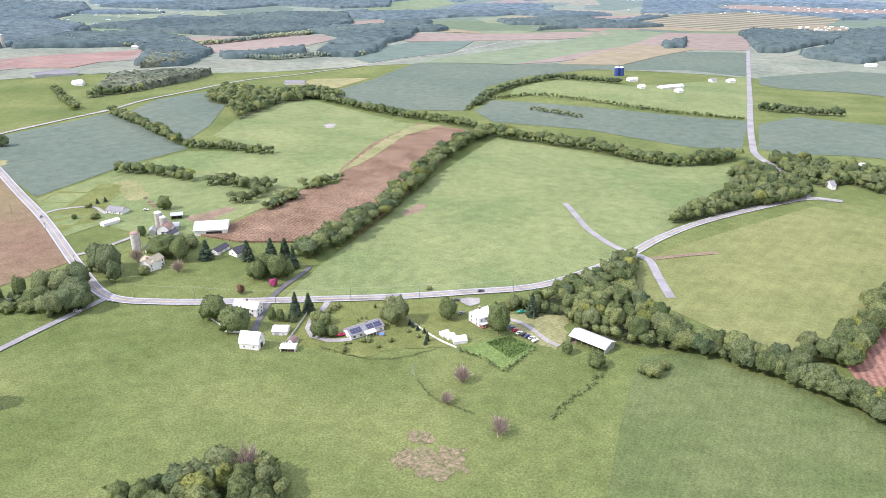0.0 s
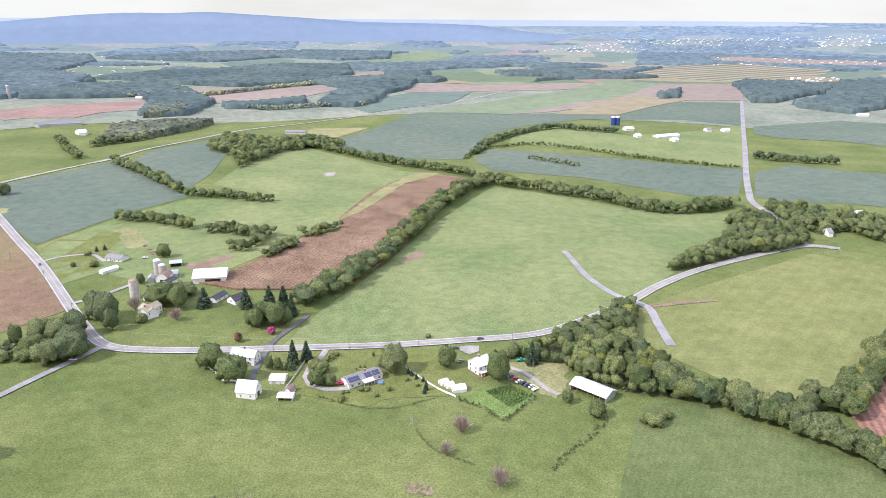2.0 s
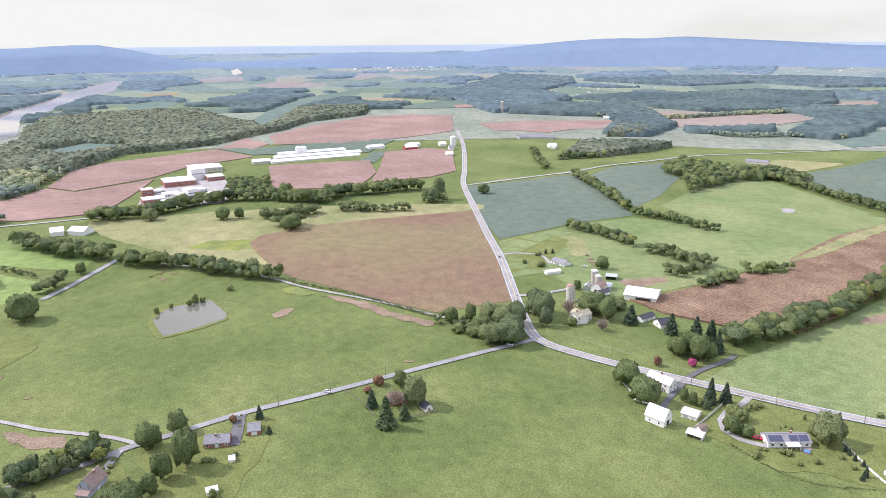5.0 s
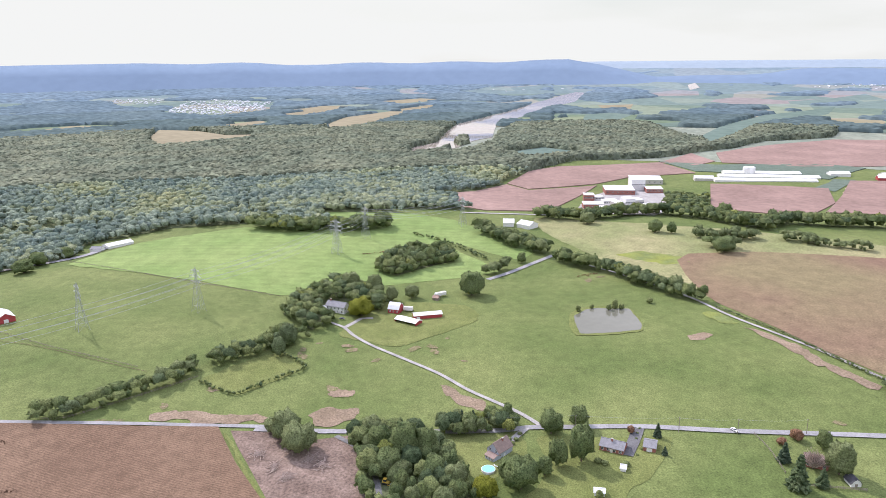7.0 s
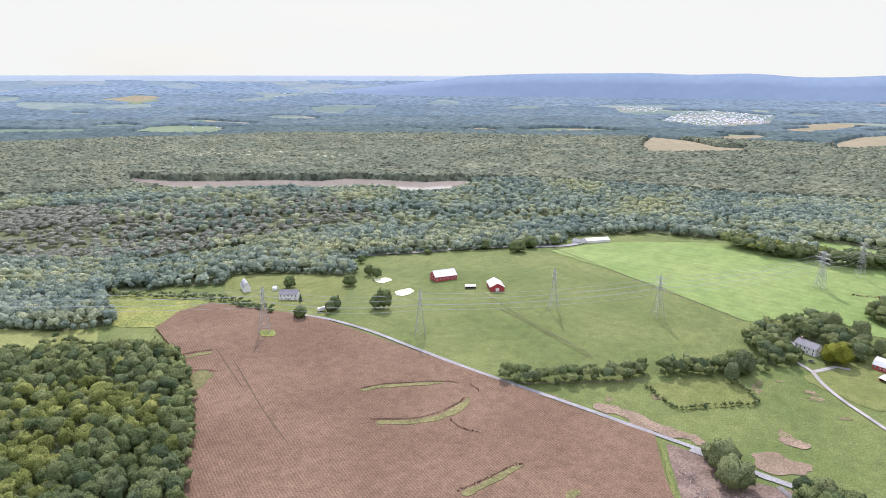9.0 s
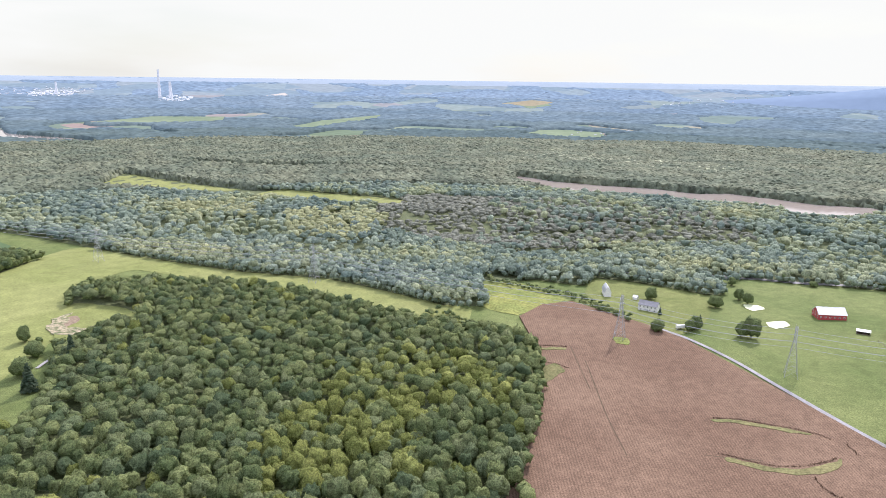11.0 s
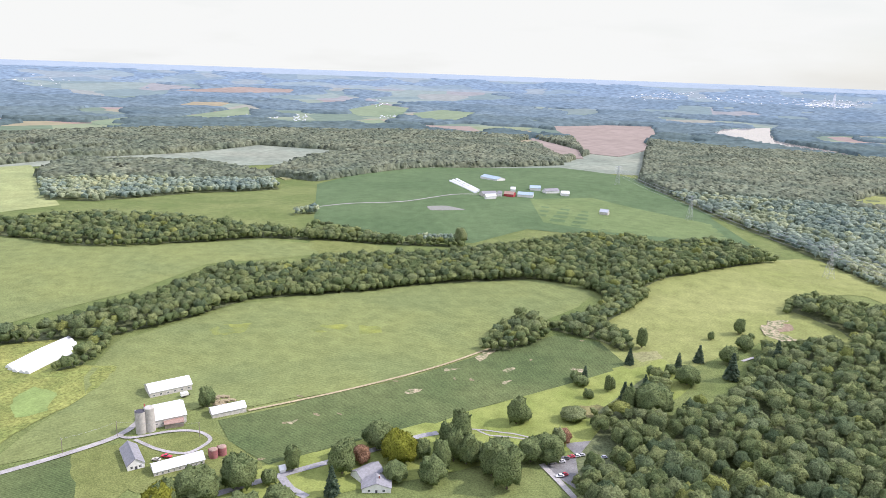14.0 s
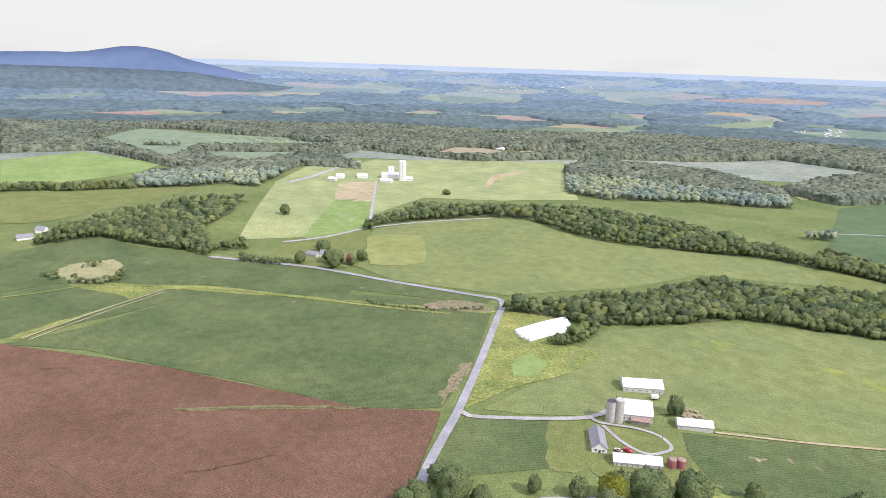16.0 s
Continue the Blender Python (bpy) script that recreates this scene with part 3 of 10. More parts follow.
for j in range(N_AZ):
    f.append((0, 1 + j, 1 + (j + 1) % N_AZ))
    for i in range(130):
        a, b = 1 + i * N_AZ + j, 1 + i * N_AZ + (j + 1) % N_AZ
        f += [(a, a + N_AZ, b + N_AZ), (a, b + N_AZ, b)]
tagged(new("ground", raw_mesh("ground", v, f, GRASS, True)), "rolling green pasture land reaching the horizon", "ground", kind="structure")


def ragged(outline, wild=1.2, step=4.0):
    """The outline rounded into a closed curve with an uneven edge."""
    pts = [Vector((*p, 0)) for p in outline]
    n, out = len(pts), []
    size = max(math.hypot(p[0] - outline[0][0], p[1] - outline[0][1]) for p in outline)
    wild, step = min(wild, size * 0.06), min(step, max(0.8, size / 14)) if size < 56 else max(step, size / 45)
    for i in range(n):
        p, q, r, s = pts[i - 1], pts[i], pts[(i + 1) % n], pts[(i + 2) % n]
        k = max(2, int((r - q).length / step))
        for m in range(k):
            t = m / k
            z = 0.5 * (2 * q + (r - p) * t + (2 * p - 5 * q + 4 * r - s) * t * t + (3 * q - p - 3 * r + s) * t ** 3)
            z = z * 0.5 + (q + (r - q) * t) * 0.5
            d = wild * (1.6 * noise.noise((z.x / 9, z.y / 9, 2)) + noise.noise((z.x / 3.3, z.y / 3.3, 7)))
            e = wild * (1.6 * noise.noise((z.x / 9, z.y / 9, 12)) + noise.noise((z.x / 3.3, z.y / 3.3, 17)))
            out.append((z.x + d, z.y + e))
    return out


def field(outline, mat, label, lift=0.2):
    if mat in (DIRT, THIN, YELLOWING, DEAD, OLD, WEEDS, GAP, SUN_LAWN, STRAW, GRAVEL, SUNNY, LAWN, BRIGHT) and math.hypot(*outline[0]) < 1300:
        outline = ragged(outline, 2.6 if mat in (DIRT, OLD, THIN, YELLOWING, DEAD) else 1.2)
    if mat in (CORN, CORN_SHADED, CORN_STRIP):
        lift = 2.6
    elif mat in (SOY, SOY_SUN):
        lift = max(lift, 0.3)
    return tagged(drape("field", outline, mat, lift), label, "field", kind="structure")


def road(points, width, mat, label, lift=0.42, step=6.0):
    return tagged(ribbon("road", points, width, mat, lift, step), label, "road", kind="structure")


def water(outline, mat, label, lift=0.3):
    if math.hypot(*outline[0]) < 1300:
        outline = ragged(outline, 0.5)
    return tagged(drape("water", outline, mat, lift), label, "water", kind="structure")


# ---- the far distance: three belts of hazy farmland, woods and ridges ----
def belt(r0, r1, mat, lift=1.5, rings=12):
    v, f = [], []
    for i in range(rings + 1):
        r = r0 + (r1 - r0) * i / rings
        for j in range(N_AZ):
            a = 2 * math.pi * j / N_AZ
            x, y = r * math.cos(a), r * math.sin(a)
            v.append((x, y, ground_z(x, y) + lift))
            if i < rings:
                p, q = i * N_AZ + j, i * N_AZ + (j + 1) % N_AZ
                f += [(p, p + N_AZ, q + N_AZ), (p, q + N_AZ, q)]
    return tagged(new("backdrop", raw_mesh("backdrop", v, f, mat, True)), "distant hazy farmland and woods below the horizon", "distance", kind="structure")


belt(1500, 2260, HAZY_GRASS, 0.4, 40)
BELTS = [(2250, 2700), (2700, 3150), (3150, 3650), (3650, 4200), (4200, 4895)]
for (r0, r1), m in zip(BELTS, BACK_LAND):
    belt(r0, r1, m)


def ridge(name, r, profile, mat, base=-60, label=""):
    """A wooded ridge on the skyline: heights over the rim by azimuth in degrees, smoothed, with an uneven crest."""
    az = np.array([p[0] for p in profile], float)
    hh = np.array([p[1] for p in profile], float)
    v, f = [], []
    steps = int((az[-1] - az[0]) * 5)
    for i in range(steps + 1):
        a = az[0] + (az[-1] - az[0]) * i / steps
        w = [np.interp(a + d, az, hh) for d in (-1.2, -0.6, 0, 0.6, 1.2)]
        h = sum(w) / 5 + 1.6 * noise.noise((a * 1.7, 3, 0)) + 0.8 * noise.noise((a * 6.1, 9, 0))
        t = radians(a)
        top = 200 + (ground_z(0, RIM) + h - 200) * r / 4860
        ends = min(1, (a - az[0]) / 9, (az[-1] - a) / 13)
        for dr, u in ((-300, 0), (-130, 0.55), (0, 1), (40, 0)):
            foot = ground_z(0, r + dr) - 8
            v.append((-math.sin(t) * (r + dr), math.cos(t) * (r + dr), foot + (max(top, foot) - foot) * u * ends))
        if i:
            p = 4 * i
            for k in range(3):
                f += [(p - 4 + k, p + k, p + k + 1), (p - 4 + k, p + k + 1, p - 3 + k)]
    return tagged(new("backdrop", raw_mesh(name, v, f, mat, True)), label, "ridge", kind="structure")


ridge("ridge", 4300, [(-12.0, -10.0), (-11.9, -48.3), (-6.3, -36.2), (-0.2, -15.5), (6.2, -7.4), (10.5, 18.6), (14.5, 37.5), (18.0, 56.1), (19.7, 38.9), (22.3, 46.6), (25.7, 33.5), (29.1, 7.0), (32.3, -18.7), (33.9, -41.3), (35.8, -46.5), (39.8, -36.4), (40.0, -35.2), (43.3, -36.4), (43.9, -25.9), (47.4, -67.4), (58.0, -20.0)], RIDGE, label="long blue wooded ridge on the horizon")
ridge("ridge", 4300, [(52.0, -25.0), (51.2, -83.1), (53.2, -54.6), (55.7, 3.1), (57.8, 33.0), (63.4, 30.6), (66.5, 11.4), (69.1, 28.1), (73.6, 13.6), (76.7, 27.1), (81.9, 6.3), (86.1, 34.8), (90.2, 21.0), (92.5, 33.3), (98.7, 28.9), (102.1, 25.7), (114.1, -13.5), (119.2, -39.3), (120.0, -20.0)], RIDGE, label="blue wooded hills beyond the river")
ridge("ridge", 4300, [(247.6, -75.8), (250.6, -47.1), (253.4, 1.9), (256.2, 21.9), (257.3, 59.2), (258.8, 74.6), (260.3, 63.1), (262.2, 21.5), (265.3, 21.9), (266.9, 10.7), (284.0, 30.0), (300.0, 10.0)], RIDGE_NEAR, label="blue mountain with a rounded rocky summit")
ridge("foothills", 3850, [(246, -112), (250, -96), (254, -82), (258, -70), (262, -62), (275, -56), (300, -56)], FOOTHILL, label="wooded foothills in haze below a mountain")
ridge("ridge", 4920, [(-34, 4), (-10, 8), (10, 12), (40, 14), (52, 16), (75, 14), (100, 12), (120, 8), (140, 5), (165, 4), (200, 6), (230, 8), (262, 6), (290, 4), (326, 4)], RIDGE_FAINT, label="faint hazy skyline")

# far woods, thick in the river valley and broken into strips among the northern farms
FAR_OPEN = []
FAR_OPEN.append([(-3062, -124), (-3505, -27), (-3591, 100), (-3419, 358), (-3010, 290), (-2846, 73)])
FAR_OPEN.append([(-722, 2038), (-350, 2176), (-290, 1998), (-347, 1793), (-388, 1655), (-540, 1713)])
FAR_OPEN.append([(-196, 1202), (-130, 1323), (-52, 1541), (333, 1585), (607, 1416), (416, 948), (354.0, 818.3), (305.9, 839.7), (196, 933), (70, 966), (41, 1049), (-53, 1063)])
FAR_OPEN.append([(-148, 1295), (-53, 1565), (80, 1764), (322, 1993), (508, 2283), (962, 2287), (602, 1404), (190, 1529)])
FAR_OPEN.append([(-234, 2067), (404, 2400), (1024, 2441), (849, 2012), (327, 1928), (-202, 1780)])
FAR_OPEN.append([(-1009, 302), (-1024, 408), (-1079, 490), (-1149, 566), (-1271, 730), (-1235, 937), (-1295, 1101), (-1339, 1490), (-1179, 1693), (-639, 929), (-707, 792), (-787, 670), (-1001, 758), (-999, 614), (-851, 449), (-884, 366)])
FAR_OPEN.append([(734, 1673), (930, 1661), (578, 1008), (453, 1003)])
FAR_WATER = []
FAR_WATER.append([(-1640, 492), (-1710, 580), (-1971, 691), (-2165, 802), (-2404, 1004), (-2664, 1233), (-2905, 1454), (-3106, 1676), (-3225, 1838), (-3176, 1862), (-2887, 1643), (-2708, 1406), (-2413, 1159), (-2222, 975), (-2002, 864), (-1788, 765), (-1711, 680), (-1597, 593), (-1574, 545), (-1505, 484), (-1532, 446)])
FAR_WATER.append([(-301, -3070), (-496, -3210), (-461, -2932), (-442, -2700), (-539, -2444), (-589, -2250), (-563, -2160), (-467, -2355), (-354, -2543), (-240, -2834)])
FAR_WATER.append([(-1198, -656), (-1240, -625), (-1241, -544), (-1230, -460), (-1257, -392), (-1238, -364), (-1150, -389), (-1120, -451), (-1144, -502), (-1128, -570), (-1112, -621)])
FAR_WATER.append([(-1078, -1009), (-1081, -917), (-1115, -826), (-1175, -729), (-1188, -664), (-1228, -608), (-1236, -579), (-1130, -526), (-1094, -573), (-1080, -610), (-1073, -663), (-1023, -756), (-1000, -846), (-1016, -950)])
FAR_WATER.append([(-3154, 2458), (-3205, 2546), (-3036, 2443), (-2991, 2349)])
def nearer(outline, by):
    """The outline moved towards the middle of the map."""
    return [(x * (1 - by / math.hypot(x, y)), y * (1 - by / math.hypot(x, y))) for x, y in outline]


FAR_WATER += [nearer(FAR_WATER[2], 34), nearer(FAR_WATER[3], 16), nearer(FAR_WATER[0], 30)]
for o in FAR_WATER:
    water(o, RIVER, "wide muddy brown river between wooded banks", 2.2)
FAR_FIELDS = []


def far_field(outline, mat):
    FAR_FIELDS.append(outline)
    field(outline, mat, "distant field between strips of woods", 2.0)


far_field([(-722, 2038), (-350, 2176), (-290, 1998), (-347, 1793), (-388, 1655), (-540, 1713)], BACK_CORN)
far_field([(-948, 1498), (-727, 1759), (-656, 1598), (-735, 1502), (-859, 1394)], BACK_CORN)
far_field([(-126, 2182), (389, 2307), (531, 2230), (334, 2071), (-100, 2007)], BACK_CORN)
far_field([(142, 1522), (290, 1700), (444, 1851), (694, 2263), (942, 2239), (761, 1801), (570, 1798), (436, 1757), (262, 1604)], BACK_CORN)
far_field([(365, 2834), (792, 2977), (726, 2800), (380, 2626)], BACK_CORN)
far_field([(-447, 2534), (-227, 2794), (-223, 2621), (-386, 2405)], BACK_CORN)
far_field([(-51, 1510), (78, 1736), (322, 1993), (549, 2388), (694, 2263), (444, 1851), (290, 1700), (142, 1522)], BACK_GREEN)
far_field([(-249, 1709), (-84, 1998), (91, 2038), (24, 1767), (-149, 1528)], BACK_SOY)
far_field([(-918, 3034), (-735, 3302), (-636, 3196), (-618, 2867), (-781, 2795)], BACK_SOY)
far_field([(-381, 3392), (-40, 3657), (69, 3467), (-108, 3164), (-296, 3054)], BACK_GREEN)
far_field([(-1144, 2215), (-1016, 2341), (-904, 2248), (-940, 2160), (-1010, 2083)], BACK_GREEN)
far_field([(-1784, 2630), (-1697, 2701), (-1557, 2611), (-1554, 2432), (-1639, 2409)], BACK_GREEN)
far_field([(587, 2394), (1198, 2871), (1347, 2440), (1253, 2265), (987, 2349)], BACK_STRAW)
far_field([(-1009, 302), (-1024, 408), (-1071, 485), (-1018, 500), (-1020, 628), (-851, 449), (-880, 364), (-920, 333)], CORN_HAZY)
far_field([(-1079, 490), (-1172, 578), (-1200, 651), (-1190, 873), (-1039, 842), (-1064, 728), (-1033, 635), (-1027, 504)], CORN_HAZY)
far_field([(-1190, 873), (-1282, 1022), (-1149, 977), (-1118, 906)], CORN_HAZY)
far_field([(-1256, 1068), (-1373, 1527), (-1310, 1649), (-1165, 1660), (-956, 1368), (-976, 1195), (-1013, 1061), (-1123, 972)], CORN_HAZY)
far_field([(-943, 796), (-834, 932), (-749, 854), (-697, 762), (-713, 703), (-775, 659)], CORN_HAZY)
far_field([(-869, 1016), (-833, 1105), (-780, 1111), (-655, 944), (-652, 869), (-697, 780), (-787, 908)], CORN_HAZY)
far_field([(-980, 1508), (-743, 1812), (-708, 1671), (-730, 1413), (-878, 1424)], CORN_HAZY)
far_field([(-1206, 884), (-1104, 939), (-1019, 1136), (-963, 1161), (-891, 995), (-1055, 855)], SOY_HAZY)
far_field([(-1406, 618), (-1464, 754), (-1374, 805), (-1323, 746), (-1291, 638)], BACK_SOY)
far_field([(-2330, 1372), (-2383, 1505), (-2236, 1512), (-2017, 1295), (-2107, 1229)], BACK_SOY)
far_field([(-2671, 1631), (-2629, 1779), (-2473, 1659), (-2533, 1573)], BACK_STRAW)
far_field([(-2186, 360), (-2556, 543), (-2673, 718), (-2662, 763), (-2251, 537), (-2128, 405)], BACK_STRAW)
far_field([(-2875, 327), (-3040, 533), (-2999, 622), (-2817, 473), (-2688, 335)], BACK_STRAW)
far_field([(-2896, 801), (-3053, 1030), (-2854, 939), (-2750, 799)], BACK_STRAW)
far_field([(-3265, 792), (-3315, 1045), (-3204, 1133), (-3144, 895)], BACK_STRAW)
far_field([(-1569, 1272), (-1833, 1610), (-2038, 1937), (-2135, 2367), (-1959, 2141), (-1753, 1666), (-1504, 1321), (-1349, 1130)], BACK_SOY)
far_field([(-1120, 2327), (-1048, 2484), (-943, 2320), (-1006, 2164)], BACK_GREEN)
far_field([(-2066, -122), (-2413, -107), (-2270, -4), (-2097, 76), (-2091, 161), (-1939, 129), (-1910, 27), (-1859, -88)], BACK_STRAW)
far_field([(-2491, 70), (-2606, 226), (-2426, 238), (-2300, 117)], BACK_STRAW)
far_field([(-2280, 380), (-2610, 523), (-2817, 755), (-2782, 811), (-2401, 631), (-2313, 482)], BACK_STRAW)
far_field([(-2989, 322), (-3174, 543), (-3131, 666), (-2930, 503)], BACK_STRAW)
far_field([(-1867, -1750), (-2140, -1885), (-2235, -1800), (-2112, -1550), (-1967, -1465), (-1906, -1641)], BACK_GREEN)
far_field([(-2883, -2798), (-3049, -2692), (-2988, -2545), (-2798, -2537)], BACK_GREEN)
far_field([(-1360, -2509), (-1622, -2680), (-2012, -2754), (-1868, -2621), (-1567, -2499), (-1382, -2367)], BACK_GREEN)
far_field([(-1895, -1778), (-2203, -1864), (-2230, -1655), (-2057, -1502), (-1935, -1518), (-1935, -1684)], BACK_GREEN)
far_field([(-2817, -2781), (-3071, -2776), (-3099, -2641), (-2886, -2567)], BACK_STRAW)
far_field([(-708, -2995), (-1070, -3151), (-1341, -3014), (-1229, -2822), (-962, -2837)], BACK_GREEN)
far_field([(366, -2791), (163, -2983), (-23, -3019), (-42, -2707), (0, -2276), (-25, -2127), (61, -1923), (152, -1946), (212, -2266)], BACK_CORN)
far_field([(381, -2352), (288, -2185), (171, -1994), (142, -1808), (191, -1748), (250, -1893)], BACK_CORN)
far_field([(826, -2547), (639, -2622), (512, -2345), (531, -2240), (693, -2343)], BACK_CORN)
far_field([(1290, -2999), (1208, -3178), (1114, -3170), (1069, -2804), (1194, -2817)], BACK_GREEN)
far_field([(1071, -2480), (1016, -2662), (880, -2415), (948, -2346)], BACK_GREEN)
far_field([(999, -3022), (929, -3243), (754, -3207), (728, -2743), (878, -2772)], BACK_GREEN)
far_field([(389, -2100), (345, -2235), (292, -2089), (321, -1975)], BACK_STRAW)
far_field([(-137, -2039), (-181, -2070), (-175, -1909), (-143, -1891)], BACK_STRAW)
far_field([(-242, -2022), (-347, -1965), (-343, -1854), (-243, -1896)], BACK_STRAW)
far_field([(2334, -3121), (2162, -3509), (1872, -3610), (1837, -3447), (2095, -3230)], BACK_CORN)
far_field([(1966, -2697), (1905, -2940), (1830, -2803), (1860, -2640)], BACK_CORN)
far_field([(1728, -1894), (1781, -2147), (1707, -2085), (1613, -1825)], BACK_GREEN)
far_field([(1302, -2983), (1273, -3307), (1079, -3223), (995, -2783), (1157, -2769)], BACK_GREEN)
far_field([(3667, -276), (3820, -417), (3734, -453), (3561, -342)], BACK_GREEN)
far_field([(1288, -1097), (1251, -1152), (1159, -1326), (1130, -1298), (1187, -1108), (1252, -1066)], BACK_STRAW)
far_field([(1403, -1254), (1399, -1330), (1294, -1310), (1266, -1242), (1326, -1202)], BACK_CORN)
far_field([(1358, -897), (1415, -1000), (1372, -1052), (1310, -1058), (1249, -992), (1294, -919)], BACK_STRAW)
far_field([(1727, -1199), (1703, -1340), (1616, -1370), (1652, -1233)], BACK_GREEN)
far_field([(1935, -2637), (1985, -2829), (1844, -2913), (1786, -2716)], BACK_STRAW)
far_field([(1655, -2235), (1687, -2565), (1698, -2814), (1467, -2457), (1493, -2207)], BACK_GREEN)
far_field([(695, -1216), (656, -1320), (603, -1229), (627, -1157)], OLD)
far_field([(3631, -191), (3801, -391), (3658, -438), (3560, -291)], BACK_GREEN)
far_field([(249, 1559), (518, 1946), (647, 1826), (385, 1536)], BACK_STRAW)
far_field([(1176, 3177), (1299, 3323), (1836, 2994), (1748, 2845), (1427, 2979)], BACK_CORN)
NURSERY = [(665, 2655), (998, 3009), (1260, 3044), (1499, 2771), (1340, 2551), (971, 2377), (777, 2527)]
far_field(NURSERY, rowed(distance_material("nursery beds in stripes", (0.20, 0.20, 0.15), (0.25, 0.235, 0.185), 0.01, 0.05, rough=0.0), 55, 62, 0.3))
far_gaps = FAR_FIELDS + FAR_WATER + FAR_OPEN


def wooded(x, y, open_land):
    """How wooded the far land is at a place: bands and clumps."""
    a = math.degrees(math.atan2(-x, y)) % 360
    valley = 1.0 if 62 < a < 345 else 0.0
    n = noise.noise((x / 460, y / 460, 1)) + 0.55 * noise.noise((x / 190, y / 190, 5))
    lean = 0.62 if valley else 0.2
    if 188 < a < 270:
        lean = 0.45
    return n + lean > 0.2 + open_land


FORCED = []
FORCED.append([(-1137, 1919), (-1091, 2168), (-892, 2215), (-707, 2010), (-541, 1722), (-530, 1509), (-574, 1467), (-629, 1475), (-711, 1750), (-795, 1881), (-885, 1827), (-1041, 1766)])
FORCED.append([(-1141, 2354), (-1016, 2589), (-839, 2748), (-649, 2972), (-384, 3009), (-309, 2590), (-404, 2292), (-586, 2082), (-730, 2134), (-890, 2259)])
FORCED.append([(-1901, 3147), (-1537, 3202), (-1411, 2986), (-1398, 2634), (-1170, 2416), (-1091, 2168), (-1080, 1753), (-1700, 2300)])
FORCED.append([(-1437, 3103), (-1045, 3449), (-624, 3586), (-237, 3556), (-234, 3287), (-449, 3199), (-719, 3306), (-936, 3075), (-1207, 3092)])
FORCED.append([(-358, 2190), (-202, 2266), (-75, 2310), (-86, 2081), (-142, 1965), (-156, 1733), (-197, 1632), (-288, 1659), (-287, 1901), (-250, 2011)])
FORCED.append([(-515, 1662), (-407, 1701), (-328, 1763), (-316, 1695), (-392, 1634), (-486, 1612)])
FORCED.append([(891, 2202), (999, 2370), (1081, 2236), (1159, 2123), (1094, 2017), (831, 1768), (764, 1759)])
FORCED.append([(861, 1749), (1029, 1893), (1144, 1835), (1033, 1649), (916, 1583), (849, 1692)])
FORCED.append([(585, 1944), (687, 2047), (620, 1853), (560, 1830)])
FORCED.append([(197, 2641), (507, 2877), (638, 2686), (556, 2524), (226, 2518)])
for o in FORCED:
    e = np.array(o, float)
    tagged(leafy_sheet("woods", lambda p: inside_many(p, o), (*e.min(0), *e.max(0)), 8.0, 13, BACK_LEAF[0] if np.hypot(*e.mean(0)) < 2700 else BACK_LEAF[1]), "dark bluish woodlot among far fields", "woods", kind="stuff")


def far_wooded(r0, r1, bare):
    def test(p):
        r, az = np.hypot(p[:, 0], p[:, 1]), np.degrees(np.arctan2(-p[:, 0], p[:, 1])) % 360
        on = (r > r0) & (r < r1) & ((az < 275) | (az > 318))
        for k in far_gaps + FORCED:
            on &= ~inside_many(p, k)
        on[on] = [wooded(*q, bare) for q in p[on]]
        return on
    return test


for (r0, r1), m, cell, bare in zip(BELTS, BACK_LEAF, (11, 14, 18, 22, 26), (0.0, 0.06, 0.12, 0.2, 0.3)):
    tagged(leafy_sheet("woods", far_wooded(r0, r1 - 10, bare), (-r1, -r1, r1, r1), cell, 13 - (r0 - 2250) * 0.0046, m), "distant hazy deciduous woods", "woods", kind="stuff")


def town(outline, gap, size, label):
    """Pale roofs of a far town: small gabled boxes strewn over an area."""
    gap, size = max(18, gap * 0.6), size * 0.66
    pts = scatter([outline], gap)
    v, f = [], []
    for x, y in pts:
        if rng.uniform() < 0.5:
            continue
        a, z = rng.uniform(0, 3.14), ground_z(x, y)
        l, w, h = size * rng.uniform(0.5, 1.2), size * rng.uniform(0.4, 0.7), size * rng.uniform(0.3, 0.45)
        c, s, n = math.cos(a), math.sin(a), len(v)
        for px, py, pz in ((-l, -w, 0), (l, -w, 0), (l, w, 0), (-l, w, 0), (-l, -w, h), (l, -w, h), (l, w, h), (-l, w, h), (-l, 0, h * 1.6), (l, 0, h * 1.6)):
            v.append((x + px * c - py * s, y + px * s + py * c, z + pz + 2))
        for q in ((0, 1, 5), (0, 5, 4), (2, 3, 7), (2, 7, 6), (1, 2, 6), (1, 6, 9), (1, 9, 5), (3, 0, 4), (3, 4, 8), (3, 8, 7), (4, 5, 9), (4, 9, 8), (6, 7, 8), (6, 8, 9)):
            f.append(tuple(n + k for k in q))
    if v:
        tagged(new("far_town", raw_mesh("far_town", v, f, BACK_WHITE)), label, "town", kind="stuff")


town([(475, 3624), (1005, 4083), (2333, 3854), (2133, 3507), (1534, 3475), (867, 3499)], 55, 9, "pale roofs of a distant town")
town([(1003, 2279), (1211, 2493), (1356, 2472), (1409, 2278), (1279, 2060), (1107, 2096)], 60, 10, "pale roofs of a distant town")
town([(730, 3132), (1224, 3358), (1845, 3013), (1687, 2745), (1200, 2961)], 90, 8, "pale roofs of a distant town")
town([(-1664, 2740), (-1559, 3192), (-1259, 3385), (-434, 4003), (-235, 3783), (-917, 3104), (-1222, 2293)], 150, 8, "pale roofs of a distant town")
town([(-984, 4265), (-278, 4487), (-69, 4336), (-564, 4058)], 110, 9, "pale roofs of a distant town")
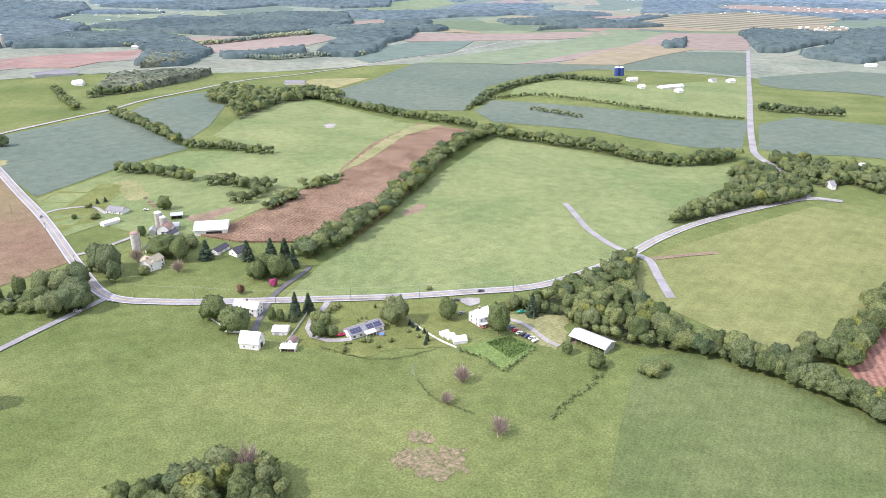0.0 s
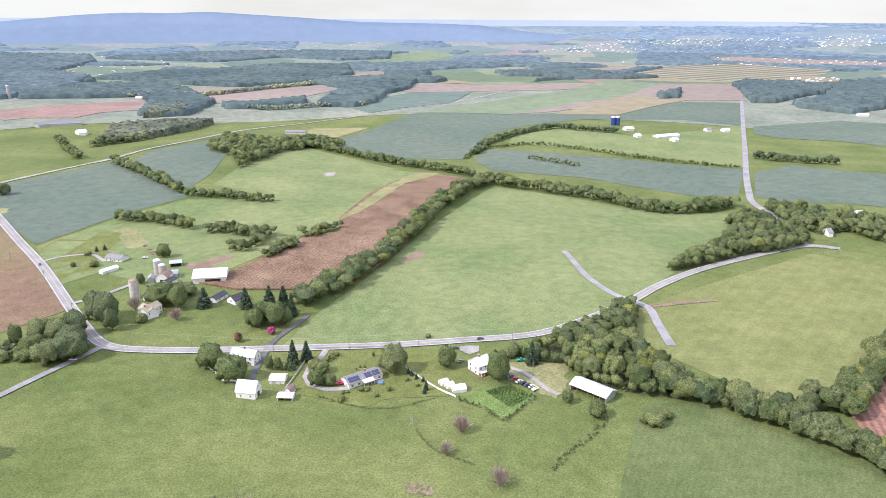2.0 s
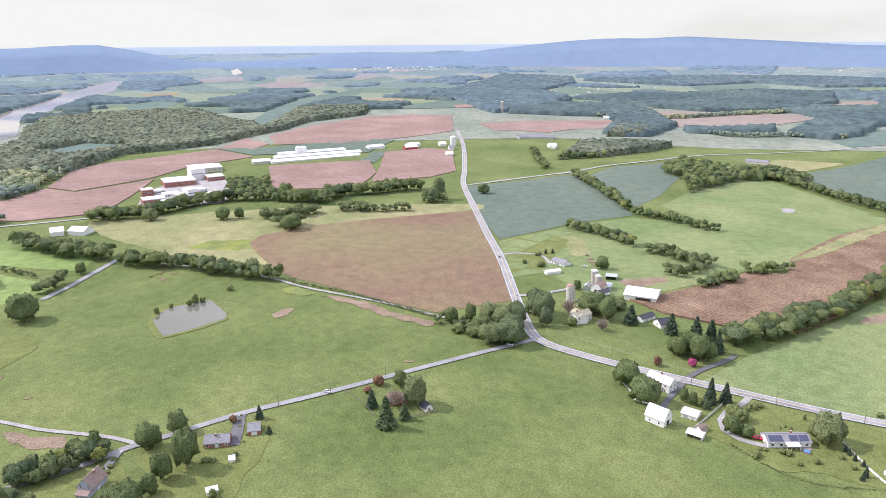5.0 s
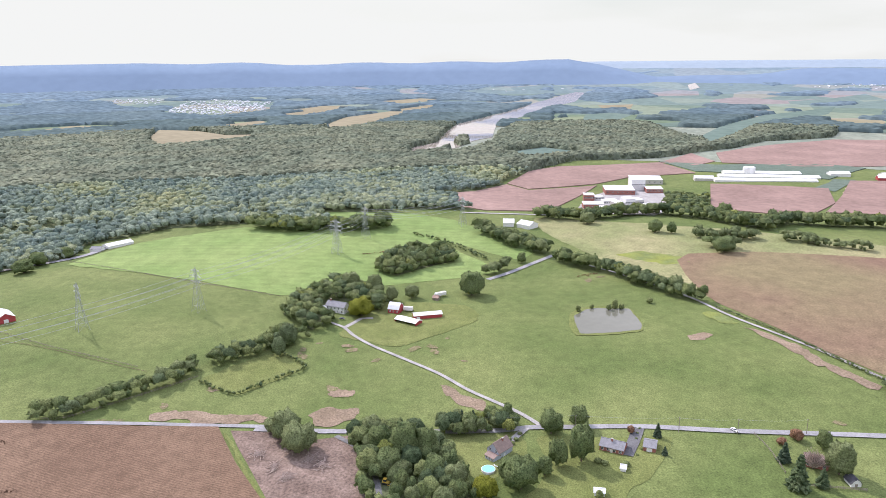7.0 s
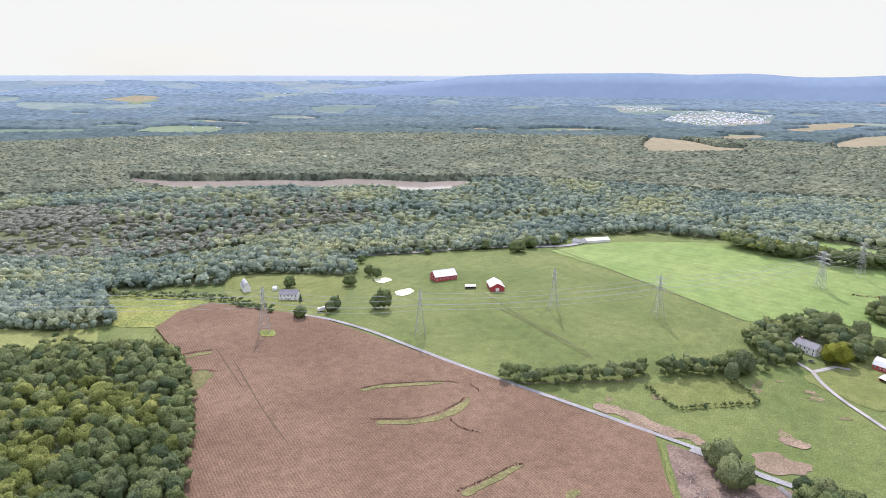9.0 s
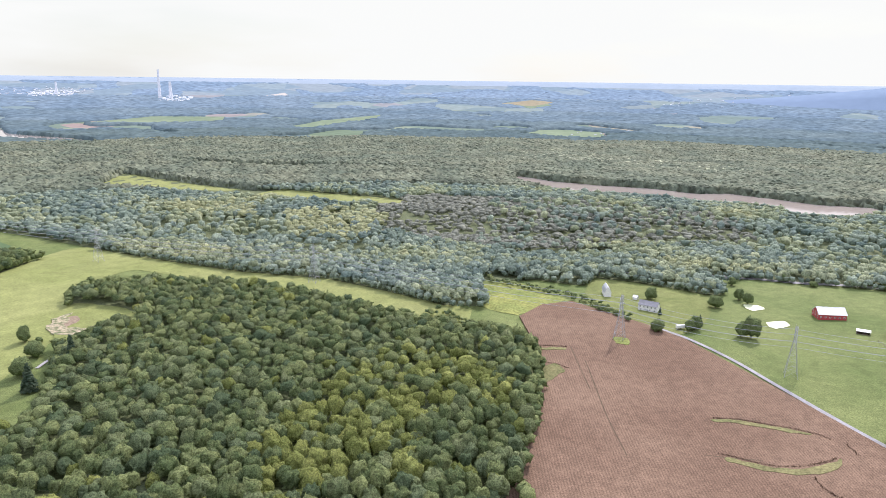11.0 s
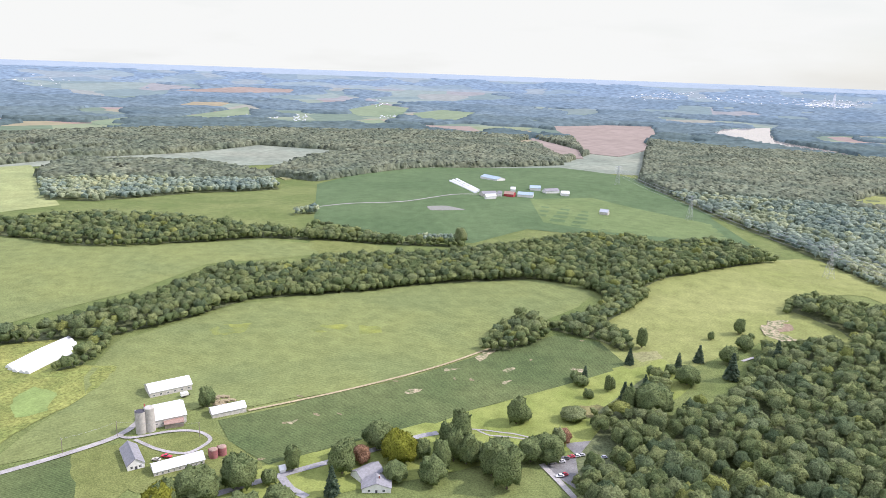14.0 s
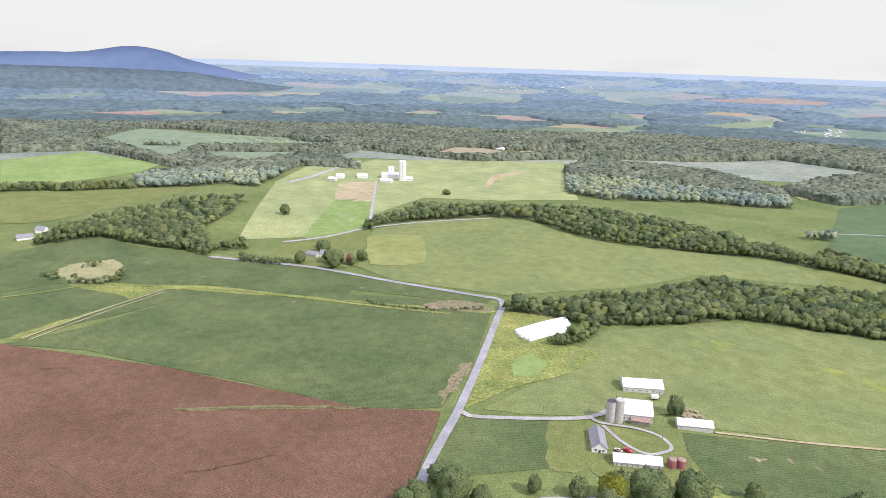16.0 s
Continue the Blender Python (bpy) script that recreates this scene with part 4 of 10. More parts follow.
town([(-2717, 2829), (-2692, 3165), (-2378, 3458), (-2200, 3301), (-2416, 3022)], 50, 9, "pale roofs of a distant town")
town([(-4022, 479), (-3787, 1502), (-3457, 2008), (-3267, 1862), (-3614, 882)], 170, 8, "pale roofs of a distant town")
town([(-3108, -115), (-3482, -28), (-3568, 99), (-3399, 343), (-3060, 283), (-2914, 76)], 25, 9, "pale roofs of a distant town")
town([(-3555, -479), (-3664, -350), (-3621, -127), (-3442, -147)], 40, 8, "pale roofs of a distant town")
town([(-4295, -620), (-4482, -114), (-4316, 253), (-4143, -110)], 90, 8, "pale roofs of a distant town")
town([(-3578, -456), (-3707, -184), (-3618, -69), (-3497, -308)], 40, 8, "pale roofs of a distant town")
town([(-3467, -2209), (-4107, -1916), (-4438, -1293), (-4236, -711), (-3887, -1469), (-3399, -1907)], 110, 9, "pale roofs of a distant town")
town([(-149, -4311), (-486, -4480), (-890, -4384), (-954, -4123), (-545, -4081)], 70, 10, "pale roofs of a distant town")
town([(-3320, -2120), (-3606, -1999), (-3852, -1887), (-4000, -1963), (-3546, -2205)], 90, 9, "pale roofs of a distant town")
town([(-1728, -1501), (-2166, -1833), (-2507, -1543), (-2183, -1320), (-2041, -1447)], 130, 7, "pale roofs of a distant town")
town([(1483, -3145), (1424, -3319), (1229, -3364), (1227, -3170), (1377, -3055)], 60, 8, "pale roofs of a distant town")
town([(1069, -2751), (1073, -2926), (990, -2838), (1000, -2669)], 40, 7, "pale roofs of a distant town")
town([(192, -4144), (1, -4427), (-282, -4545), (-200, -4293), (63, -4051)], 60, 10, "pale roofs of a distant town")
town([(-755, -4157), (-904, -4399), (-1160, -4278), (-971, -4069)], 50, 10, "pale roofs of a distant town")
town([(1534, -2255), (1529, -2581), (1322, -2691), (1202, -2358), (1337, -2260)], 55, 7, "pale roofs of a distant town")
town([(1492, -3210), (1322, -3506), (1273, -3307), (1391, -3118)], 55, 7, "pale roofs of a distant town")
town([(3820, -1747), (3746, -2466), (2980, -3316), (2756, -3020), (3332, -2189)], 170, 7, "pale roofs of a distant town")
town([(708, -1254), (704, -1342), (652, -1344), (662, -1265)], 60, 6, "pale roofs of a distant town")
town([(1912, -69), (1987, -144), (1768, -261), (1696, -355), (1657, -243), (1785, -127)], 60, 6, "pale roofs of a distant town")
town([(3207, -2301), (3144, -2995), (2842, -3149), (2793, -2667)], 130, 7, "pale roofs of a distant town")

# ---- power station far beyond the woods ----
def far_stack(x, y, radius, height, label):
    t = new("chimney_stack")
    tagged(t, label, "chimney", "power station stacks")
    t.location = (x, y, ground_z(x, y))
    bm = bmesh.new()
    bmesh.ops.create_cone(bm, segments=16, radius1=radius, radius2=radius * 0.6, depth=height, cap_ends=True, matrix=Matrix.Translation((0, 0, height / 2)))
    for name, b0, mat in (("shaft", bm, BACK_PLANT),):
        me = bpy.data.meshes.new(name)
        b0.to_mesh(me)
        b0.free()
        me.materials.append(mat)
        ob = new(name, me)
        ob.parent = t
    bm = bmesh.new()
    bmesh.ops.create_cone(bm, segments=16, radius1=radius * 0.68, radius2=radius * 0.68, depth=height * 0.03, cap_ends=True, matrix=Matrix.Translation((0, 0, height * 0.985)))
    me = bpy.data.meshes.new("rim")
    bm.to_mesh(me)
    bm.free()
    me.materials.append(BACK_WHITE)
    ob = new("rim", me)
    ob.parent = t


# concrete lightened and made to glow in place of haze before it
BACK_PLANT = distance_material("hazy far concrete", (0.55, 0.57, 0.63), (0.60, 0.62, 0.68), 0.02, 0.25)
STACKS = ((-1344, -3826), (-1384, -3778), (-922, -4115))
for (x, y), r, h in zip(STACKS, (8, 10, 7), (150, 92, 66)):
    far_stack(x, y, r, h, "tall chimney stack of a distant power station")
town([(-1297, -3736), (-1422, -3914), (-1516, -3814), (-1450, -3682), (-1335, -3665)], 30, 16, "pale blocks of a distant power station")
town([(-739, -4061), (-876, -4256), (-1038, -4210), (-960, -4021)], 34, 14, "pale blocks of a distant works")
water([(-1894, -3733), (-2059, -3800), (-1991, -3592), (-1867, -3510), (-1803, -3534)], RIVER, "glint of a far lake", 3.0)

# ---- roads ----
HIGHWAY = [(-949, 1375), (-783, 1155), (-654, 968), (-561, 829), (-415.6, 653.2), (-335.0, 557.8), (-261.6, 461.9), (-222.3, 413.9), (-204.2, 403.1), (-179.7, 401.7), (-150.9, 403.4), (-86.5, 410.7), (-31.8, 416.2), (16.3, 423.0), (65.3, 431.0), (107.6, 456.3), (141.9, 484.7), (171.1, 515.0), (213.4, 550.8), (275.3, 590.4), (339.4, 623.3), (367.3, 613.1)]
road(HIGHWAY, 8.5, ROAD, "two-lane country road of pale worn asphalt")
road(HIGHWAY, 0.35, YELLOW_PAINT, "faded yellow centre line", 0.46)
for side in (-1, 1):
    line = smooth_line(HIGHWAY, 30)
    edge = []
    for i, p in enumerate(line):
        d = (line[min(i + 1, len(line) - 1)] - line[max(i - 1, 0)]).normalized()
        edge.append((p.x - d.y * side * 3.5, p.y + d.x * side * 3.5))
    road(edge, 0.3, LINE_PAINT, "white edge line of the country road", 0.46)
road([(-212.6, 407.7), (-217.5, 395.9), (-232.7, 362.6), (-245.3, 333.6), (-275.6, 265.8), (-299.3, 220.3), (-313.2, 186.3), (-323.0, 162.6), (-329.3, 138.2), (-359.5, 68.0), (-383.4, 16.0)], 4.6, ROAD, "narrow rural lane of grey asphalt")
road([(-360.4, 65.8), (-367.9, 47.6), (-380.4, 30.1), (-398.9, -12.5), (-413.7, -49.1), (-428.1, -89.2), (-443.0, -133.1), (-462.0, -182.4), (-479.8, -226.5), (-491.4, -271.0), (-491.9, -309.2), (-490.5, -321.2)], 3.5, ROAD, "narrow rural lane between corn and pasture")
road([(342.3, 627.5), (360.8, 706.7), (361.6, 785.3), (378, 841), (423, 960), (531, 1227), (648, 1524), (790, 1879)], 8, ROAD, "long straight country road")
road([(-551, 862), (-538, 902), (-500, 976), (-479, 1010), (-459, 1093), (-425, 1175), (-367, 1346), (-258, 1435), (-167, 1501), (-34, 1679), (121, 1927), (411, 2386), (814, 2987)], 7, GRAVEL, "pale farm road between fields")
road([(-94.3, 461.4), (-97.8, 448.1), (-105.7, 429.9), (-110.1, 413.0), (-110.6, 402.6), (-111.3, 383.8), (-110.4, 365.8)], 3.8, ASPHALT, "dark asphalt driveway")
road([(-73.1, 409.8), (-74.7, 397.3), (-79.4, 383.8), (-79.7, 372.6), (-75.3, 362.6), (-66.1, 358.3), (-58.1, 358.5), (-52.1, 359.9)], 4, GRAVEL, "curving pale driveway of the ranch house")
road([(41.0, 384.2), (48.0, 379.6), (55.2, 368.7), (61.0, 356.3), (67.0, 349.5)], 3.2, GRAVEL, "gravel farm track beside parked cars")
road([(111.9, 605.1), (114.9, 581.4), (118.8, 542.5), (125.1, 517.6), (131.9, 499.1), (139.6, 487.1)], 5.5, ROAD, "unfinished street stub in a meadow")
road([(143.5, 482.4), (150.8, 469.9), (149.2, 440.7), (147.6, 407.0)], 6, ROAD, "unfinished street stub across grass")
road([(150.6, 472.1), (174.4, 477.2), (204.5, 482.3)], 5, DIRT, "unpaved street stub across grass")
road([(-340.6, 564.7), (-333.6, 578.7), (-317.9, 586.8), (-305.5, 586.9), (-286.6, 568.2)], 3.5, GRAVEL, "farmhouse driveway")
road([(-267.2, 473.2), (-258.4, 482.3), (-247.5, 500.1), (-236.4, 522.6)], 4, GRAVEL, "driveway to an old farmyard")
road([(-321.0, 169.4), (-338.2, 165.4), (-356.4, 158.1), (-381.1, 147.6), (-411.9, 138.1), (-448.3, 121.4), (-476.9, 107.8), (-501.5, 99.4), (-518.9, 96.2), (-532.8, 88.0)], 2.8, GRAVEL, "gravel drive to a white farmhouse")
road([(-518.4, 96.8), (-525.8, 105.5), (-533.2, 113.3), (-531.3, 122.9)], 4, GRAVEL, "gravel fork in a farmyard")
road([(-323.9, 161.7), (-314.5, 147.7), (-307.0, 135.7)], 4, GRAVEL, "straight concrete driveway")
road([(-298.8, 217.9), (-288.3, 208.0), (-277.5, 196.3)], 6.5, ASPHALT, "wide asphalt driveway")
road([(-596.8, 252.0), (-610.2, 281.5), (-629.5, 316.0), (-649.8, 353.7)], 6, ROAD, "country road ending at a hedgerow")
road([(-636.4, 349.5), (-568.3, 372.2), (-479.6, 387.8), (-417.9, 387.4), (-347.9, 395.1), (-294.9, 397.1), (-250.1, 400.8)], 3, GRAVEL, "narrow lane along a hedgerow")
road([(-563, 837), (-518, 939), (-478, 1022)], 5, GRAVEL, "pale farm road")
road([(-872, 330), (-846, 396), (-826, 436)], 6, GRAVEL, "pale service road")
field([(-524.0, -395.1), (-583.5, -426.8), (-610.3, -357.5), (-611.0, -315.0), (-569.0, -291.5), (-538.2, -279.1), (-492.7, -276.7), (-490.5, -321.2), (-500.5, -348.6)], LAWN, "mown lawn of a white farmhouse", 0.35)
field([(-642.5, -510.7), (-683.2, -533.9), (-703.4, -485.3), (-680.8, -466.9), (-648.6, -480.2)], WEEDS, "clearing in the river woods", 0.5)
road([(-667.4, -376.0), (-700.8, -338.9), (-727.6, -282.3), (-770.0, -228.2), (-810.2, -134.2), (-848.7, -105.1)], 9, ROAD, "road along the edge of the river woods")
road([(-545.5, -520.7), (-594.5, -470.7), (-638.1, -413.8), (-674.2, -363.6), (-710.1, -319.0)], 9, ROAD, "road along the edge of the river woods")
FARM_ROAD = [(245.6, -157.2), (266.5, -178.7), (287.2, -203.3), (304.7, -224.1), (353.3, -276.4), (415.1, -339.9), (441.1, -366.6), (456.0, -372.3), (470.4, -364.5), (548.7, -323.2), (630.3, -278.9), (693.9, -219.5), (715.5, -197.0)]
road(FARM_ROAD, 5.4, ROAD, "pale country road through soybean fields")
road([(303.5, -223.3), (294.9, -224.4), (284.6, -237.1), (269.9, -258.8), (257.5, -282.7), (257.4, -299.1), (259.7, -306.4)], 3.8, GRAVEL, "gravel farm drive")
road([(258.3, -284.5), (249.5, -284.8), (234.6, -298.1), (221.8, -303.3), (211.0, -299.7), (209.6, -292.4), (213.7, -282.1), (228.2, -279.9), (246.5, -283.8)], 2.2, GRAVEL, "gravel loop in a farmyard", step=1.5)
road([(212.2, -206.6), (193.0, -237.5), (166.0, -272.5), (146.5, -296.4), (123.8, -323.9), (104.9, -348.6), (97.7, -355.2)], 4.2, ROAD, "narrow lane behind a row of trees")
road([(81, -367), (72, -369), (63, -370), (55, -371), (40, -369)], 1.3, GRAVEL, "wheel rut of a pale track across a lawn", step=2)
road([(77, -367), (69, -364), (60, -366), (51, -367), (40, -368)], 1.3, GRAVEL, "wheel rut of a pale track across a lawn", step=2)
road([(157.3, -280.3), (147.8, -272.7), (138.0, -269.5)], 4.2, ROAD, "side lane between trees")
road([(35.8, -342.7), (22.9, -325.8), (10.9, -308.7)], 3.5, GRAVEL, "gravel track beside a lawn")
road([(733.7, -284.8), (732.5, -338.4), (745.1, -400.3), (738.1, -473.2), (710, -563)], 5, GRAVEL, "white gravel field road")
road([(745.1, -400.3), (869, -472), (1068, -587)], 4, GRAVEL, "white gravel field road")
road([(1103, -440), (1150, -508), (1214, -583), (1289, -673)], 10, GRAVEL, "pale road on a rise")
road([(454, -927), (417, -968), (344, -1007), (288, -1089), (252, -1112)], 4, GRAVEL, "pale lane to a dairy farm")
road([(-54.1, -320.1), (-65.5, -290.8), (-67.6, -276.2)], 5, DIRT, "dirt track through the wood")

field([(-312.9, 162.4), (-297.3, 195.0), (-284.0, 229.1), (-256.5, 197.4), (-251.0, 180.6), (-232.4, 154.0), (-256.9, 125.3), (-281.4, 152.9)], LAWN, "mown lawns of roadside houses", 0.3)
field([(-331.4, 108.7), (-326.1, 136.7), (-317.6, 154.5), (-298.4, 149.3), (-283.7, 119.8), (-303.5, 109.5)], LAWN, "mown lawn behind a brushy hedge", 0.3)
field([(245, -481), (225, -495), (188, -505), (179, -499), (198, -483), (232, -472)], YELLOWING, "yellowing patch in soybeans", 0.5)
field([(309, -443), (296, -462), (285, -469), (281, -451), (294, -432)], YELLOWING, "yellowing patch in soybeans", 0.5)
field([(-438, 372), (-432, 385), (-408, 380), (-413, 369)], YELLOWING, "goldenrod in a meadow", 0.5)
field([(-617, 410), (-617, 440), (-569, 469), (-566, 432)], YELLOWING, "goldenrod in a fallow field", 0.5)
field([(27, -468), (25, -415), (8, -411), (-12, -425), (-18, -456), (-16, -486)], SUN_LAWN, "sunlit mown lawn beside a grove", 0.55)
field([(22, -424), (12, -433), (3, -425), (9, -407), (17, -411)], THIN, "rows of a garden plot gone to straw", 0.6)
field([(819, -17), (830, -48), (845, -82), (837, -114), (782, -144), (740, -181), (706, -211), (656, -253), (598, -301), (527, -265), (614, -183), (651, -137), (676, -98), (685, -54), (679, -10)], SOY, "dark green soybean field below a wood", 0.34)
# wheel tracks through the corn
for p in ([(-388.7, -289.1), (-359.8, -257.7), (-332.4, -227.3), (-307.6, -196.7)], [(-400.4, -312.2), (-370.8, -277.8), (-355.9, -259.8)], [(-385.1, -187.9), (-396.4, -178.0), (-406.0, -168.3)], [(-343.4, -170.1), (-351.7, -159.9), (-364.0, -147.3)], [(397.2, 3.1), (376.8, -10.6), (353.2, -23.1), (327.7, -29.6)]):
    road(p, 0.8, TRACK, "dark wheel track through dry corn", 1.5)

# ---- fields ----
CORN_NORTH = [(-190.8, 517.4), (-168.3, 548.4), (-149.2, 587.7), (-127.9, 635.0), (-97.8, 648.5), (-104.0, 694.1), (-80.2, 812.9), (-31, 939), (43.9, 891.1), (6.4, 763.9), (-19.3, 663.7), (-44.3, 582.3), (-67.2, 523.8), (-104.5, 506.5), (-156.2, 504.4)]
field(CORN_NORTH, CORN_STRIP, "strip of flattened dry brown corn")
field([(-102.9, 686.0), (-78.1, 789.6), (-38, 922), (0, 925), (-45.5, 853.7), (-64.2, 779.0), (-83.6, 719.6)], OLD, "pale dry straw patch in corn", 3.0)
field([(66.4, 860.0), (170.8, 803.5), (252.5, 752.0), (339.5, 751.3), (323.5, 685.7), (248.9, 610.2), (212.6, 568.8), (142.2, 485.8), (65.6, 432.8), (16.4, 425.5), (-101.9, 413.4), (-88.2, 463.0), (-47.2, 562.7), (-10.8, 667.8)], PASTURE, "large green hay field")
field([(143.3, 470.4), (179.9, 495.8), (256.9, 547.5), (334.0, 599.1), (375.3, 559.8), (387.6, 524.7), (312.6, 408.7), (248.9, 366.2), (214.6, 326.0), (187.9, 326.9), (163.6, 359.5), (143.5, 389.9), (125.5, 415.8)], MEADOW, "mown yellowish green meadow")
field([(214.6, 326.0), (258.8, 366.0), (314.5, 400.3), (249.9, 284.7), (222.9, 284.9), (211.9, 299.4)], rowed(material("ploughed reddish soil", (0.24, 0.13, 0.10), (0.30, 0.17, 0.13), 0.02, fine=0.4, fine_amount=0.2), 4, 15, 0.2), "reddish ploughed field in rows")
field([(-558, 829), (-469, 991), (-384, 904), (-292.1, 792.1), (-337.2, 723.7), (-372.1, 615.9), (-426.7, 672.2)], SOY_HAZY, "blue-green soybean field")
field([(-442, 988), (-442, 1095), (-391, 1179), (-329, 1114), (-301, 908), (-304.7, 828.9)], SOY_HAZY, "blue-green soybean field")
field([(-194, 1184), (-129, 1317), (-51, 1520), (142, 1522), (259, 1584), (556, 1752), (746, 1757), (595, 1385), (500, 1457), (298, 1467), (156, 1332), (77, 1225), (33, 1040), (-52, 1049), (-126, 1097)], SOY_HAZY, "wide blue-green soybean field")
field([(79, 1116), (218, 1049), (420, 958), (355.8, 818.1), (303.3, 832.0), (193, 918), (69, 958), (49, 1040)], SOY_HAZY, "blue-green soybean field")
field([(130, 1228), (225, 1303), (327, 1220), (602, 1404), (424, 973), (336, 1028), (225, 1088), (110, 1158)], PASTURE, "bright pasture round a farm")
field([(-272, 1282), (-241, 1348), (-136, 1337), (-189, 1221)], OLD, "pale yellow cut field")
field([(614, 1387), (822, 1460), (903, 1392), (752, 1146), (696, 1225), (607, 1271), (582, 1309)], SOY_HAZY, "soybean field beside the straight road")
field([(425, 937), (499, 983), (541, 939), (599, 901), (502.7, 744.1), (452.4, 772.5), (400.7, 787.3), (375.5, 815.8)], SOY_HAZY, "soybean field beside the straight road")
field([(-368.3, 609.0), (-333.4, 714.9), (-288.6, 782.0), (-155.2, 776.2), (-114.2, 740.9), (-130.0, 642.3), (-151.2, 592.4), (-175.1, 550.8), (-198.4, 520.2), (-227.3, 511.8), (-278.3, 542.8), (-295.7, 511.2)], PASTURE, "grazed pasture between hedgerows")
field([(-369.5, 616.1), (-323.4, 691.6), (-283.2, 624.0), (-285.1, 557.4), (-297.1, 513.8)], LAWN, "farmhouse lawn")
field([(-329.3, 679.8), (-311.1, 683.7), (-270.3, 619.6), (-284.0, 606.3)], OLD, "worn straw-coloured patch", 0.35)
field([(-280.5, 852.9), (-271, 1067), (-222, 1130), (-64, 968), (-112.5, 750.7), (-164.9, 792.4), (-230.1, 811.6)], PASTURE, "hillside pasture")
field([(-242.5, 783.6), (-170, 950), (-62, 953), (-29, 939), (-75.8, 778.6), (-96.5, 689.9), (-104.7, 666.7), (-137.4, 686.9), (-190.6, 741.9)], PASTURE, "hillside pasture beside corn")
field([(-29.5, 582.8), (-22.5, 594.6), (-15.0, 599.4), (-13.8, 590.6), (-19.4, 576.2), (-27.8, 567.7), (-32.8, 570.2)], DIRT, "round patch of bare earth in a hay field", 0.4)
field([(-156, 920), (-148, 932), (-140, 925), (-141, 906), (-149, 901)], GRAVEL, "pale bare patch", 0.4)
field([(-214.0, 559.1), (-188.2, 585.1), (-178.3, 576.2), (-200.0, 545.4), (-205.5, 548.0)], DIRT, "bare trampled earth beside a barn", 0.35)
field([(9.8, 347.9), (26.4, 359.1), (39.7, 363.3), (53.6, 348.9), (33.1, 323.2), (23.5, 337.6)], GARDEN, "lush vegetable garden gone to weeds", 0.35)
field([(28.9, 357.7), (39.7, 362.6), (50.6, 350.3), (38.9, 337.1), (29.2, 343.5)], GARDEN, "bright green vegetable rows", 0.5)
field([(-104.5, 391.5), (-89.4, 403.7), (-28.9, 411.6), (7.6, 407.4), (17.5, 382.2), (6.7, 351.8), (-25.0, 349.0), (-43.0, 339.6), (-69.5, 349.2), (-90.2, 357.5)], LAWN, "mown lawn of a ranch house", 0.3)
field([(31.4, 385.4), (49.4, 392.1), (73.6, 390.8), (75.6, 362.1), (65.0, 346.5), (52.1, 356.8)], OLD, "worn grass beside parked cars", 0.3)
field([(78.5, 258.6), (98.8, 313.0), (111.3, 337.8), (139.1, 337.9), (154.3, 322.1), (179.9, 301.8), (204.5, 274.1), (214.3, 260.1), (160.7, 121.2), (31.9, 121.4)], GRASS_ROWS, "pasture with faint mowing rows", 0.15)
field([(-588.8, 476.5), (-566.8, 541.9), (-462.2, 711.7), (-350.9, 574.2), (-264.1, 461.6), (-299.0, 402.4), (-340, 399), (-390, 401), (-451.5, 399.7), (-480, 407), (-530, 428), (-575, 452)], STUBBLE, "ripening soybeans over brown soil", 0.55)
field([(-815, 413), (-741.3, 505.5), (-483.7, 737.6), (-459.2, 707.2), (-559.7, 535.1), (-579.9, 469.2), (-465.2, 402.9), (-571.5, 388.2), (-732.4, 385.0)], OLD, "overgrown dry grass field")
field([(-396.6, 380.5), (-366.3, 388.9), (-315.8, 384.3), (-287.0, 387.0), (-288.7, 376.6), (-330.0, 375.4)], DIRT, "strip of bare earth along a lane", 0.4)
field([(-399.8, 328.8), (-400.2, 343.7), (-393.7, 347.0), (-388.6, 333.8), (-391.6, 324.9)], DIRT, "bare earth patch in a pasture", 0.4)
field([(-397.2, 134.2), (-360.8, 149.4), (-352.3, 149.0), (-368.5, 135.1), (-384.9, 133.0)], DIRT, "bare earth beside the drive", 0.4)
field([(-384.2, 48.7), (-389.3, 59.6), (-384.8, 76.1), (-377.8, 77.2), (-375.0, 62.0)], DIRT, "bare earth patch", 0.4)
field([(-411.9, 64.7), (-410.1, 76.5), (-405.4, 80.0), (-404.1, 71.9)], DIRT, "bare earth patch", 0.4)
field([(-918, 148), (-903, 234), (-837.5, 301.7), (-775.0, 318.4), (-676.5, 340.7), (-650.5, 307.5), (-737.5, 263.1), (-785.0, 170.8), (-863.6, 77.2), (-889.1, 80.5)], BRIGHT, "bright green hay meadow")
field([(-844.5, 74.8), (-785.0, 170.8), (-760.5, 240.3), (-701.0, 261.1), (-617.7, 273.2), (-612.8, 174.1), (-617.2, 106.4), (-619.5, 46.1)], BRIGHT, "bright green hay meadow")
field([(-783.7, -136.9), (-854.9, -71.1), (-878.2, 50.6), (-847.9, 101.7), (-805.3, 108.9), (-795.1, 160.2), (-754.2, 203.8), (-683.1, 148.0), (-615.9, 60.1), (-671.8, -11.3), (-738.3, -90.1)], BRIGHT, "bright green hay meadow")
field([(-506.9, 89.6), (-569.7, 137.9), (-534.9, 204.3), (-495.3, 201.7), (-466.3, 127.1), (-484.2, 106.1)], LAWN, "mown farmyard lawn", 0.3)
field([(-461.2, -11.9), (-488.4, 42.6), (-454.5, 55.2), (-431.7, 9.3)], LAWN, "small fenced paddock of short grass", 0.3)
